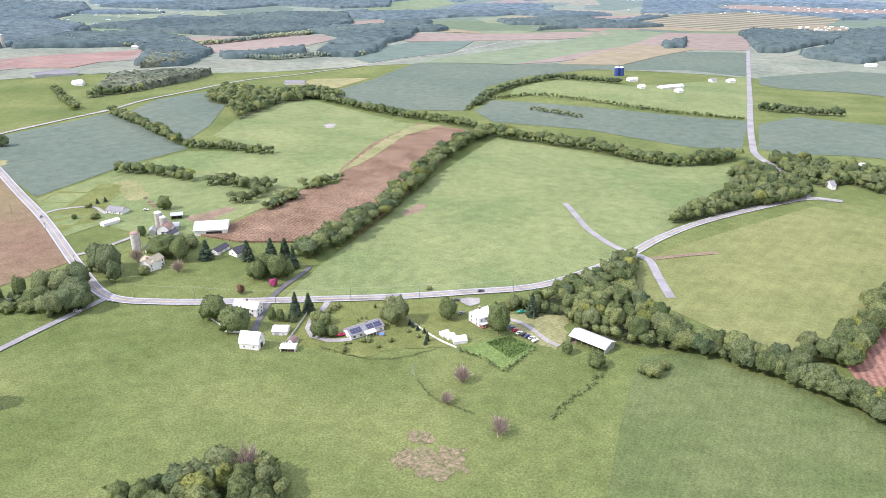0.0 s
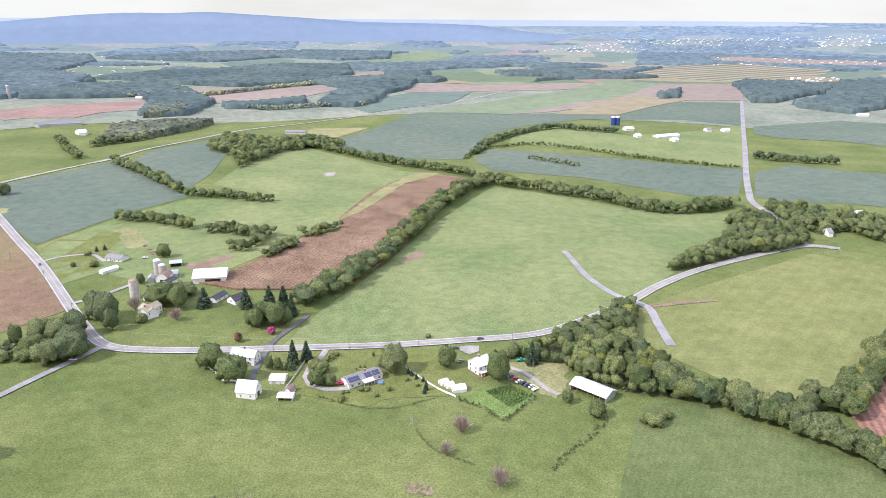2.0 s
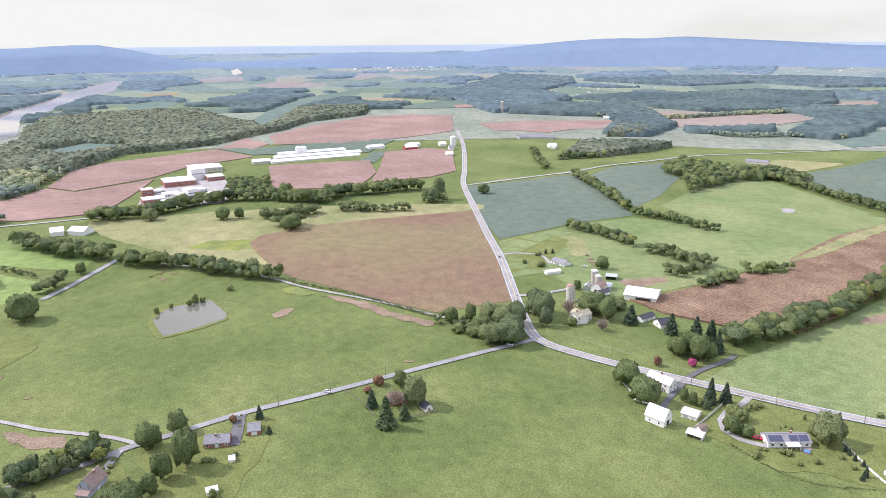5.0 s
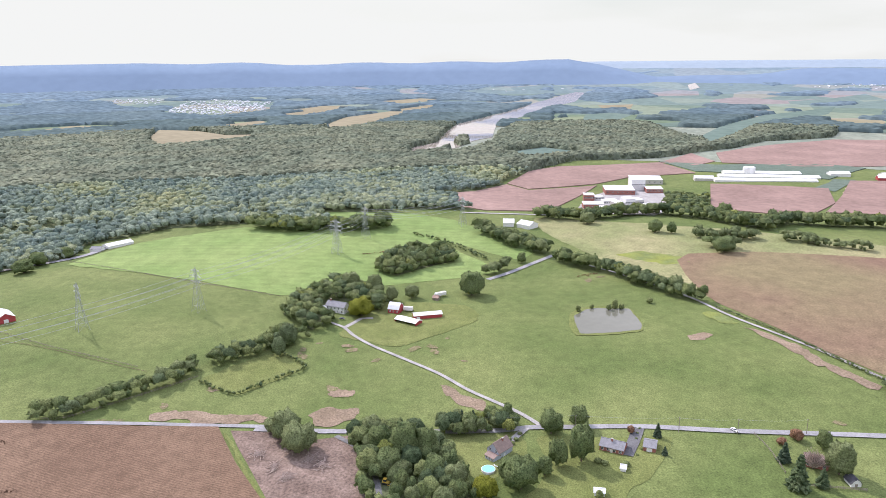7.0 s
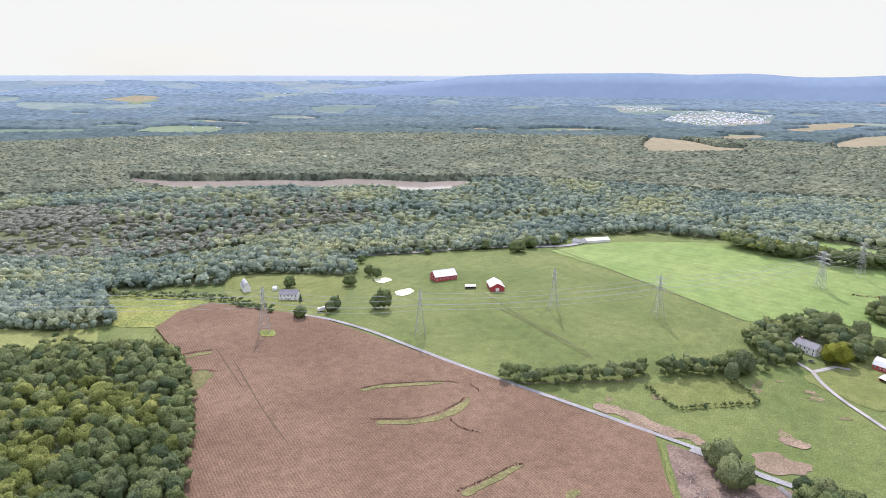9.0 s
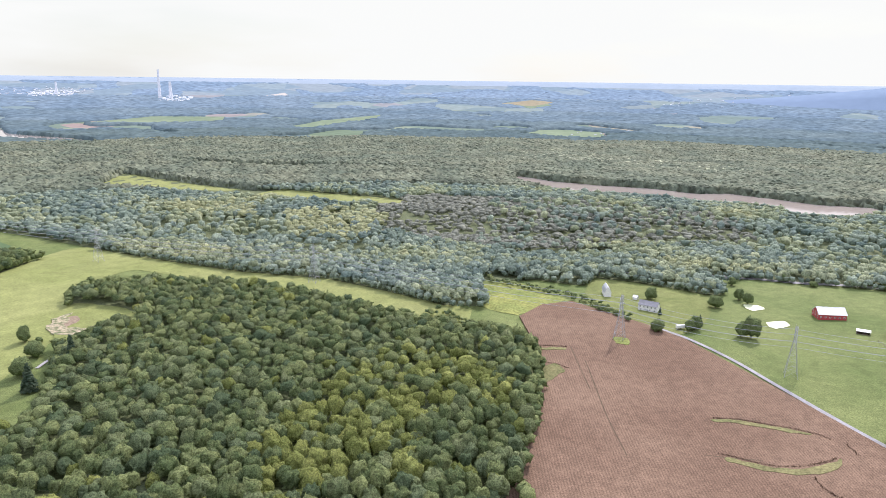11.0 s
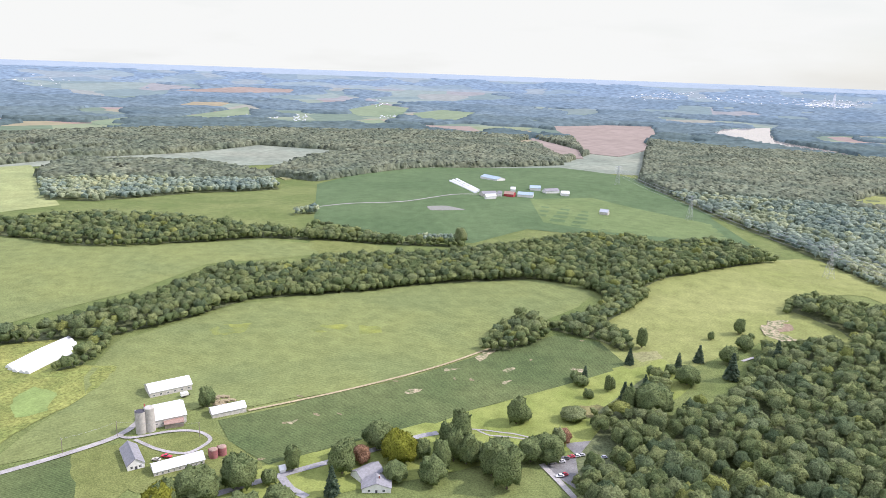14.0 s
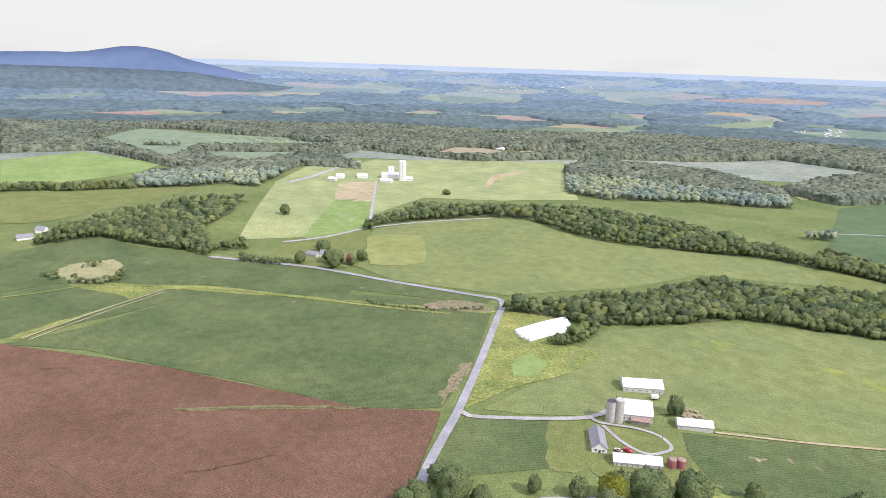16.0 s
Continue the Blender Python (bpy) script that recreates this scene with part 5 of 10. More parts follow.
field([(-419.0, -38.8), (-422.7, -28.2), (-397.6, 17.7), (-390.0, 20.9), (-396.6, 1.1)], DIRT, "bare earth along the lane", 0.4)
field([(-388.1, 47.8), (-393.4, 59.3), (-383.5, 77.9), (-373.2, 71.9), (-375.9, 51.3)], DIRT, "bare earth along the lane", 0.4)
field([(-387.2, 2.8), (-377.3, 24.9), (-358.8, 47.8), (-355.6, 68.1), (-327.2, 71.2), (-307.2, 73.1), (-289.7, 69.7), (-311.9, 15.4), (-348.3, 9.2), (-368.1, 5.4)], CLEARED, "cleared stony soil with heaped branches", 0.25)
field([(-411.5, 64.5), (-410.7, 80.5), (-403.2, 77.8), (-404.9, 66.9)], DIRT, "bare earth patch", 0.4)
CORN_WEST = [(-418.2, -381.7), (-459.4, -392.7), (-490.5, -384.7), (-491.2, -306.2), (-486.8, -268.6), (-456.4, -180.3), (-427.2, -96.8), (-392.2, -3.8), (-349.1, 3.6), (-308.0, 13.6), (-267.7, 24.8), (-215.9, -203.1), (-258.6, -232.6), (-297.1, -250.4), (-378.6, -326.5)]
field(CORN_WEST, CORN, "large field of dry brown corn in rows", 0.25)
field([(-463.0, -471.1), (-500.5, -459.8), (-493.6, -392.4), (-452.3, -392.2), (-420.7, -386.2), (-412.0, -417.9)], WEEDS, "yellow-green weedy corner", 0.3)
field([(-350.9, -301.9), (-367.4, -297.9), (-363.7, -287.2), (-339.2, -283.8), (-330.8, -284.8)], GAP, "grassy notch in the corn", 3.0)
field([(-443.9, -304.5), (-449.8, -296.2), (-440.3, -288.1), (-434.6, -296.2)], WEEDS, "grass under a pylon", 3.0)
field([(-32.2, -742.8), (-92.6, -804.6), (-187, -886), (-235, -885), (-293.5, -728.5), (-346.2, -613.4), (-383.3, -506.4), (-395.8, -418.8), (-355.8, -394.4), (-322.4, -528.7), (-272.9, -619.9), (-221.5, -746.7), (-153.1, -700.1), (-119.8, -588.5), (-86.1, -552.2), (-31.6, -486.1), (-2.8, -494.0), (15.5, -513.9), (14.0, -597.8)], SUNNY, "sunlit yellow-green meadow under a power line", 0.25)
field([(15.5, -513.9), (-2.8, -494.0), (-31.6, -486.1), (-20.0, -432.8), (5.8, -367.4), (17.6, -374.6)], SUN_LAWN, "sunlit mown lawn", 0.3)
CLEARING = [(-110.9, -594.0), (-124.7, -636.5), (-142.6, -655.4), (-164.0, -628.6), (-177.2, -595.0), (-163.5, -566.9), (-126.9, -561.1), (-108.0, -551.9)]
field([(-113.2, -600.5), (-130.0, -633.5), (-145.3, -615.2), (-175.1, -596.4), (-164.9, -579.6), (-125.2, -572.7), (-109.9, -564.6)], OLD, "pale sandy clearing at the wood's edge", 0.4)
field([(-122.1, -620.2), (-133.6, -627.8), (-128.8, -607.6), (-119.0, -595.4)], DIRT, "bare sandy patch", 0.5)
field([(282.6, -557.3), (253.1, -588.8), (197.2, -630.4), (140.1, -667.3), (105.5, -684.8), (44.0, -671.4), (32.0, -648.4), (40.7, -617.8), (66.7, -577.1), (91.7, -528.4), (98.6, -495.4), (144.2, -413.2), (191.0, -361.1)], SOY_SUN, "sunlit ripening soybean field on a gentle rise")
field([(190.4, -359.9), (143.7, -411.7), (97.1, -487.1), (53.7, -538.7), (17.9, -536.7), (-4.3, -499.4), (31.4, -463.8), (83.7, -394.7), (112.8, -349.3), (137.1, -330.1), (169.6, -315.2)], SOY, "dark green soybean field")
road([(209.1, -335.5), (171.9, -380.3), (127.5, -442.6), (96.9, -495.0), (68.5, -540.4)], 2.0, STRAW, "pale grass strip between soybean fields", 0.42)
field([(112.8, -349.3), (83.7, -394.7), (-0.1, -481.2), (-26.6, -521.8), (-49.3, -476.7), (-0.1, -395.1), (30.9, -356.0), (70.4, -339.5)], SUN_LAWN, "sunlit mown lawn", 0.35)
field([(34.3, -338.6), (27.9, -355.5), (17.9, -358.4), (27.3, -370.4), (6.7, -382.5), (-1.8, -361.2), (1.8, -352.8), (13.7, -322.4), (18.1, -326.3)], YARD_GREY, "worn grey yard with parked cars", 0.4)
field([(553, -1139), (509, -1361), (388, -1479), (173, -1574), (23, -1465), (-134, -1278), (-108, -1112), (-146, -935), (-43.3, -883.7), (136, -901), (186.5, -808.4), (281.6, -815.2), (411, -835)], RISE, "green dairy pasture on a rounded rise")
field([(168, -1121), (76, -1201), (-104, -1062), (-123, -932), (30, -925), (122, -953)], CROP, "bright green crop strip", 0.4)
field([(124, -1424), (23, -1465), (-134, -1278), (-114, -1122), (0, -1161), (97, -1225)], RISE, "green crop field", 0.4)
field([(374.8, -755.6), (300.3, -765.9), (282.7, -748.6), (300.4, -708.1), (347.5, -696.4)], LAWN, "narrow green field between woods", 0.3)
field([(740.8, -404.3), (738.1, -473.2), (710, -563), (606.3, -624.0), (489.8, -657.9), (421.0, -727.7), (293.2, -754.6), (334.0, -706.6), (419.5, -605.8), (422.0, -504.4), (457.9, -387.3), (555.5, -324.6), (616.4, -317.0)], SOY_SUN, "wide sunlit ripening soybean field")
field([(711.9, -381.5), (678.7, -433.9), (587.9, -380.0), (612.6, -331.1)], SUNNY, "pale dry corner of a field", 1.3)
field([(764.2, -243.4), (1119, -424), (1250, -536), (1281, -639), (1058, -537), (859, -387), (792.6, -425.5), (742.9, -313.0)], HILL, "pale green slope below a hill farm")
field([(1125, -449), (1303, -713), (1232, -903), (1099, -1055), (764, -774), (815, -663), (901, -580), (805, -434), (884, -348)], HILL, "pale green hill pasture")
field([(943, -455), (901, -488), (747.3, -398.2), (737.9, -313.0), (825, -371)], BRIGHT, "bright green strip field", 0.4)
field([(1070, -519), (1057, -577), (901, -488), (937, -447)], STRAW, "pale tan strip field", 0.4)
field([(945, -729), (1024, -809), (1033, -868), (1018, -897), (992, -796), (930, -728)], STRAW, "pale washed gully", 0.5)
field([(728.4, -282.6), (736.4, -395.4), (616.4, -317.0), (658.8, -253.2)], LAWN, "sunny roadside lawn", 0.35)
field([(549.0, -4.4), (558.5, -59.0), (614.6, -172.7), (545.7, -262.9), (488.1, -322.1), (427.4, -343.8), (342.5, -259.0), (312.1, -216.2), (332.7, -178.0), (402.7, -134.6), (512.5, -52.7)], SOY, "dark green soybean field in rows")
field([(675.7, -10.4), (681.4, -53.3), (699.6, -117.4), (650.6, -137.1), (611.3, -171.7), (575.5, -81.5), (560.5, -5.0)], SOY, "dark green soybean field")
field([(753.5, -14.0), (833.9, -80.5), (772.8, -148.3), (660.4, -243.1), (548.7, -323.2), (458.6, -368.0), (448.8, -354.3), (561.0, -270.3), (631.2, -177.7), (701.2, -122.8), (707.1, -60.6), (712.7, -12.1)], SOY, "dark green soybean field")
field([(677.2, -61.7), (617.9, -173.7), (498.7, -282.8), (436.6, -350.9), (429.9, -339.8), (528.0, -254.3), (599.4, -173.2), (627.5, -127.0), (553.6, -18.4), (564.9, -15.6), (613.5, -101.1)], WEEDS, "grassy drainage strip between soybean fields", 0.5)
field([(719.1, -57.3), (744.6, -69.7), (745.8, -110.4), (711.3, -114.6), (673.6, -88.7), (684.1, -67.1)], OLD, "overgrown knoll in a field", 0.9)
field([(477.5, -309.5), (474.7, -336.9), (448.8, -354.3), (446.7, -334.8), (459.7, -309.3)], DIRT, "bare earth strip", 0.6)
CORN_EAST = [(546.7, -4.3), (500.2, -51.0), (451.8, -94.7), (335.7, -175.9), (306.8, -211.8), (293.1, -199.7), (247.7, -153.8), (224.3, -131.2), (320.7, 19.0), (570.8, 15.0)]
field(CORN_EAST, CORN_SHADED, "large field of dry brown corn in rows", 0.25)
field([(392.5, -83.7), (370.3, -126.6), (340.0, -170.6), (334.5, -175.3), (367.5, -122.2), (387.1, -88.7)], GAP, "grassy gap in the corn", 3.0)
field([(426.3, -348.5), (393.0, -384.6), (342.8, -352.5), (319.9, -358.0), (307.3, -315.9), (310.4, -269.4), (303.3, -229.5), (311.2, -231.7), (360.6, -284.0)], WEEDS, "weedy wet corner with yellow-green growth", 0.3)
field([(342.9, -298.2), (345.0, -315.5), (325.4, -312.7), (314.7, -292.3), (323.9, -281.3)], BRIGHT, "bright yellow-green marshy patch", 0.45)
field([(327.7, -336.9), (351.9, -393.7), (344.3, -419.6), (320.7, -510.2), (262.1, -561.9), (159.1, -643.3), (34.5, -662.8), (41.0, -613.7), (100.2, -508.1), (127.8, -443.5), (210.3, -340.5), (231.2, -339.6), (258.3, -284.5), (281.0, -251.8), (296.9, -236.3), (305.1, -273.8), (307.3, -315.9)], SOY_SUN, "wide sunlit ripening soybean field on a gentle rise")
field([(295.3, -221.3), (266.2, -259.8), (230.2, -228.2), (241.6, -201.1), (253.2, -173.8), (255.2, -172.2), (284.8, -205.8)], SOY, "dark green soybean field in rows")
field([(265.7, -260.2), (251.3, -276.9), (219.0, -245.8), (229.4, -227.5)], LAWN, "pale mown strip", 0.35)
field([(251.3, -276.9), (216.9, -307.8), (182.7, -292.5), (170.5, -284.7), (206.6, -249.4), (218.3, -245.0)], LAWN, "farmyard lawn", 0.3)
field([(218.5, -318.7), (169.8, -376.0), (99.6, -476.2), (49.4, -537.5), (20.7, -531.8), (4.6, -485.9), (74.5, -406.0), (142.8, -321.7), (169.1, -288.2), (200.0, -301.1)], SOY, "dark green soybean field in rows")
field([(171.4, -286.1), (142.8, -321.7), (74.5, -406.0), (4.4, -484.2), (-2.8, -393.0), (185.6, -228.7)], SUN_LAWN, "sunlit mown lawn below a field", 0.25)
field([(1502, -51), (1580, -200), (1398, -310), (1317, -253), (1241, -113), (1257, -39)], BRIGHT, "sunlit bright green field")
field([(1155, -34), (1157, -180), (1117, -296), (1005, -190), (950, -82), (969, -24)], LAWN, "green field between woods")
field([(1855, -262), (2077, -453), (1798, -583), (1508, -789), (1490, -987), (1378, -867), (1557, -609), (1618, -434), (1638, -319)], SOY_HAZY, "green field beyond woods")
field([(1547, -426), (1470, -655), (1261, -515), (1341, -444)], SOY, "green field beyond woods")



def blotches(places, mat, label, size):
    """Worn patches of irregular outline, longer than wide."""
    for x, y in places:
        a, s, k0 = rng.uniform(0, 6.28), size * rng.uniform(0.5, 1.2), rng.uniform(0, 99)
        outline = []
        for k in range(22):
            t = 6.283 * k / 22
            g = s * (1 + 0.5 * noise.noise((math.cos(t) * 1.4, math.sin(t) * 1.4, k0)) + 0.35 * noise.noise((math.cos(t) * 4, math.sin(t) * 4, k0)))
            u, w = math.cos(t) * g, math.sin(t) * g * 0.55
            outline.append((x + u * math.cos(a) - w * math.sin(a), y + u * math.sin(a) + w * math.cos(a)))
        field(outline, DEAD if mat is OLD else WORN, label, 0.4 if mat is OLD else 0.05)


field(ragged([(-22.4, 253.3), (-15.3, 259.4), (-5.0, 255.2), (3.0, 259.2), (11.4, 252.7), (12.1, 243.5), (5.2, 237.3), (-2.8, 235.2), (-11.3, 242.1), (-19.9, 245.2)], 2.5, 2.0), DEAD, "patch of dead pinkish grass in a pasture", 0.05)
field(ragged([(-16.7, 268.7), (-11.1, 271.3), (-3.7, 266.9), (-4.6, 262.6), (-10.2, 261.0), (-15.0, 264.0)], 1.5, 1.5), DEAD, "patch of dead pinkish grass in a pasture", 0.05)
blotches([(78.8, -458.7), (78.1, -438.1), (32.4, -480.2), (64.1, -484.4), (108.4, -432.3), (129.4, -402.0), (143.7, -411.7), (44.7, -483.8), (20.9, -498.0)], OLD, "pale bare patch in soybeans", 2.6)
blotches([(190.2, -365.4), (129.1, -400.1), (77.4, -459.9), (182.4, -331.1), (175.0, -291.8), (97.4, -434.9), (31.3, -534.5), (158.8, -353.8), (170.4, -347.3)], OLD, "pale bare patch in soybeans", 2.6)
blotches([(653.0, -173.5), (613.4, -182.6), (553.0, -244.3), (687.9, -151.0), (721.7, -137.4), (587.4, -189.5), (550.2, -288.0), (456.2, -114.2), (513.0, -314.1), (543.6, -219.2)], OLD, "pale bare patch in soybeans", 2.6)
blotches([(-417.4, -60.7), (-431.0, -34.5), (-443.9, -3.7), (-415.8, 68.3), (-482.1, 91.3), (-475.3, 57.0), (-423.5, -69.2), (-469.0, 165.6), (-457.3, 148.9)], WORN, "bare earth patch in a pasture", 6)
blotches([(-494.1, 72.6), (-486.7, 59.4), (-473.0, 92.3), (-449.2, 105.3), (-458.5, 136.1), (-447.9, 147.9), (-423.2, 161.9), (-395.9, 331.3), (-555.5, 337.6), (-560.2, 353.5), (-262.7, 324.8)], WORN, "bare earth patch in a pasture", 5)

# ---- smaller marks on the land ----
field([(-384.5, -188.6), (-394.7, -178.6), (-405.3, -161.1), (-414.4, -142.5), (-410.3, -142.3), (-401.5, -159.7), (-392.3, -175.6), (-383.5, -186.6)], GAP, "grassy drainage gap in the corn", 3.0)
field([(-351.0, -161.9), (-358.8, -143.6), (-368.7, -132.9), (-382.4, -124.6), (-398.1, -120.0), (-398.6, -117.9), (-387.2, -117.6), (-375.2, -121.3), (-364.5, -129.7), (-355.0, -142.2), (-347.8, -158.7)], GAP, "grassy drainage gap in the corn", 3.0)
field([(-296.1, -93.3), (-313.1, -83.2), (-330.9, -73.7), (-333.9, -68.7), (-326.7, -71.2), (-309.7, -80.8), (-296.3, -88.1)], GAP, "grassy drainage gap in the corn", 3.0)
field([(-305.4, -43.7), (-317.1, -41.1), (-319.2, -36.2), (-311.8, -38.1), (-305.5, -40.9)], GAP, "grassy drainage gap in the corn", 3.0)
field([(-380.1, -325.3), (-388.9, -318.9), (-395.8, -312.9), (-391.4, -311.0), (-384.4, -317.7), (-377.3, -322.2)], GAP, "grassy drainage gap in the corn", 3.0)


def corn_edge(points, label="ragged standing edge of dry corn"):
    """A ragged rim of taller stalks where a gap opens in the corn."""
    r = np.random.default_rng(len(points) * 7 + int(abs(points[0][0])))
    v, f = [], []
    for i, p in enumerate(smooth_line(points, 0.9)):
        for k in range(3):
            x, y = p.x + r.uniform(-0.9, 0.9), p.y + r.uniform(-0.9, 0.9)
            z, h, a, n = ground_z(x, y) + 0.9, r.uniform(0.8, 1.8), r.uniform(0, 3.14), len(v)
            c, s = math.cos(a) * 0.45, math.sin(a) * 0.45
            v += [(x - c, y - s, z), (x + c, y + s, z), (x + s, y - c, z), (x - s, y + c, z), (x + r.uniform(-0.4, 0.4), y + r.uniform(-0.4, 0.4), z + h)]
            f += [(n, n + 1, n + 4), (n + 2, n + 3, n + 4)]
    tagged(new("corn_stalks", raw_mesh("corn_stalks", v, f, CORN)), label, "corn", kind="stuff")


corn_edge([(-385.6, -189.2), (-395.8, -179.1), (-406.5, -161.5), (-415.6, -142.9), (-416.8, -131.4)])
corn_edge([(-350.9, -166.1), (-355.6, -156.7), (-361.0, -144.5), (-371.0, -133.7), (-384.6, -126.4), (-399.0, -121.1)])
corn_edge([(-298.2, -94.5), (-315.0, -83.7), (-332.4, -74.0), (-335.4, -69.0)])
corn_edge([(-417.8, -123.8), (-414.1, -118.8), (-410.1, -115.0)])
corn_edge([(-368.9, -122.2), (-362.2, -113.1), (-360.0, -100.4)])
corn_edge([(-381.5, -328.6), (-390.9, -320.4), (-397.9, -314.0)])
corn_edge([(-354.1, -309.2), (-365.2, -301.1), (-368.9, -289.3)])
corn_edge([(390.3, -84.9), (377.0, -108.7), (359.9, -136.6), (342.5, -164.5), (332.8, -178.1)])
corn_edge([(322.7, -70.7), (318.5, -81.9), (316.4, -95.4), (314.1, -112.4)])
corn_edge([(489.0, -23.3), (482.6, -38.8)])
road([(553.1, -17.7), (570.3, -41.6), (600.1, -85.7), (627.7, -131.8)], 1.6, STRAW, "pale tractor track along a soybean field", 0.45)
road([(548.4, -22.2), (564.7, -44.7), (593.3, -86.6), (620.8, -131.2)], 1.2, STRAW, "pale tractor track along a soybean field", 0.45)
road([(662.0, -10.6), (662.2, -34.3), (664.3, -51.5), (668.1, -74.1), (663.0, -96.3), (638.1, -129.4)], 3.0, WEEDS, "grassy strip between soybean fields", 0.45)
road([(631.0, -132.6), (604.3, -179.7), (544.1, -235.1), (482.1, -284.3), (444.1, -315.7)], 4.0, WEEDS, "grassy strip between soybean fields", 0.45)
field([(342.9, -244.3), (356.1, -261.8), (356.5, -270.1), (348.3, -265.5), (326.4, -236.8), (315.2, -218.2), (321.6, -221.7)], DEAD, "dry yellowed rows at the edge of soybeans", 0.5)
field([(478.0, -321.4), (464.6, -347.9), (435.9, -350.4), (437.6, -334.0), (458.8, -314.4)], DEAD, "dead pinkish brush strip", 0.5)
field([(-108.2, -603.7), (-119.0, -624.9), (-132.6, -629.9), (-126.6, -610.2), (-118.8, -598.9), (-132.6, -584.4), (-146.1, -589.9), (-137.8, -568.3), (-119.7, -576.4), (-110.5, -586.6)], THIN, "sandy bare ground in a clearing", 1.9)
road([(-86.2, -529.0), (-99.0, -541.6), (-112.2, -548.6), (-127.2, -561.0)], 2.6, GRAVEL, "pale track into a clearing", 0.45)
field([(22.4, -422.8), (9.6, -427.9), (3.1, -420.4), (5.4, -412.1), (15.9, -407.4), (22.5, -414.5)], GAP, "small garden plot gone to straw", 0.4)
field([(-6.4, -521.0), (-24.3, -530.9), (-30.6, -520.1), (-15.1, -507.6)], OLD, "thin grass over bare soil", 0.4)
field([(104.1, -474.5), (97.0, -498.0), (92.4, -492.0), (97.2, -467.4)], THIN, "dry bank beside a copse", 0.45)
field([(133.4, -398.2), (129.8, -404.1), (123.6, -408.0), (124.7, -401.8), (129.3, -396.6)], THIN, "pale bare patch in soybeans", 0.5)
field([(80.3, -458.5), (76.2, -465.3), (72.2, -466.0), (76.7, -456.3)], THIN, "pale bare patch in soybeans", 0.5)
field([(77.5, -438.1), (72.7, -444.5), (70.8, -444.9), (74.1, -436.9)], THIN, "pale bare patch in soybeans", 0.5)
field([(181.7, -331.1), (178.8, -336.8), (177.3, -337.1), (178.8, -330.5)], THIN, "pale bare patch in soybeans", 0.5)
field([(34.5, -478.3), (26.5, -481.5), (22.9, -477.9), (30.0, -472.9)], THIN, "pale bare patch in soybeans", 0.5)
field([(118.4, -444.9), (107.7, -450.1), (117.4, -441.2)], THIN, "pale bare patch in soybeans", 0.5)
field([(-388.5, 47.7), (-393.7, 58.8), (-385.6, 74.6), (-375.1, 74.7), (-370.1, 62.9), (-375.2, 50.5)], DIRT, "bare earth along the lane", 0.42)
field([(-413.1, 65.9), (-412.7, 75.0), (-407.1, 80.4), (-402.4, 75.7), (-406.0, 67.1)], DIRT, "bare earth patch in a pasture", 0.42)
field([(-421.9, -42.2), (-423.0, -31.1), (-413.9, -25.2), (-411.4, -34.0), (-415.1, -42.9)], DIRT, "bare earth along the lane", 0.42)
field([(-412.5, -21.3), (-404.1, 7.6), (-401.9, 19.1), (-391.9, 26.4), (-397.5, 0.8), (-405.7, -19.7)], DIRT, "bare earth along the lane", 0.42)
field([(-384.0, 0.8), (-369.0, 3.1), (-349.1, 7.2), (-312.5, 14.1), (-313.5, 11.5), (-347.4, 5.3), (-369.8, 1.0), (-384.5, -0.5)], LAWN, "grass strip between corn and cleared soil", 0.4)
road([(-358.1, 58.9), (-341.6, 66.7), (-324.3, 69.5), (-306.1, 69.3), (-291.2, 67.2)], 3.0, YARD_GREY, "muddy track round cleared ground", 0.45)
road([(-567.8, -151.4), (-551.2, -126.3), (-526.4, -97.1), (-502.2, -69.3), (-483.6, -46.7)], 0.5, TRACK, "dark fence line across a pasture", 0.45)

# ---- water ----
water([(-453.4, 266.1), (-471.7, 275.6), (-481.6, 291.5), (-481.0, 302.4), (-473.1, 314.4), (-469.2, 324.6), (-453.6, 319.4), (-434.5, 313.1), (-423.9, 305.2), (-424.9, 295.0), (-426.5, 282.8), (-430.6, 269.9), (-435.3, 260.1)], POND, "still grey-green farm pond", 0.5)
field([(-454.7, 261.2), (-479.8, 277.2), (-489.3, 296.3), (-477.2, 323.1), (-462.7, 324.7), (-425.1, 309.5), (-420.2, 299.9), (-426.6, 267.3), (-433.3, 255.4)], LAWN, "mown grass bank of a pond", 0.35)
water([(-610.8, -282.0), (-617.7, -273.2), (-611.2, -262.8), (-597.5, -267.4), (-601.9, -276.3)], ALGAE, "small pond covered with pale scum", 0.5)
water([(-576.1, -245.5), (-591.2, -236.5), (-582.1, -229.1), (-566.9, -232.5), (-567.4, -239.2)], ALGAE, "small pond covered with pale scum", 0.5)
water([(300, -986), (274, -1000), (241, -985), (259, -974), (287, -963)], POND, "pale farm pond", 0.6)


# ---- woods ----
grown = set()
MIXES = {"hazy riverside leaves": ((HAZY_DARK, 0.22), (HAZY_LEAF, 0.36), (HAZY_OLIVE, 0.34), (HAZY_SUNLIT, 0.08)), "leaves": ((LEAF, 0.56), (LEAF_BLUE, 0.19), (LEAF_OLIVE, 0.21), (LEAF_SUNNY, 0.04)), "sunny yellow-green leaves": ((LEAF_SUNNY, 0.62), (LEAF, 0.28), (LEAF_OLIVE, 0.10))}


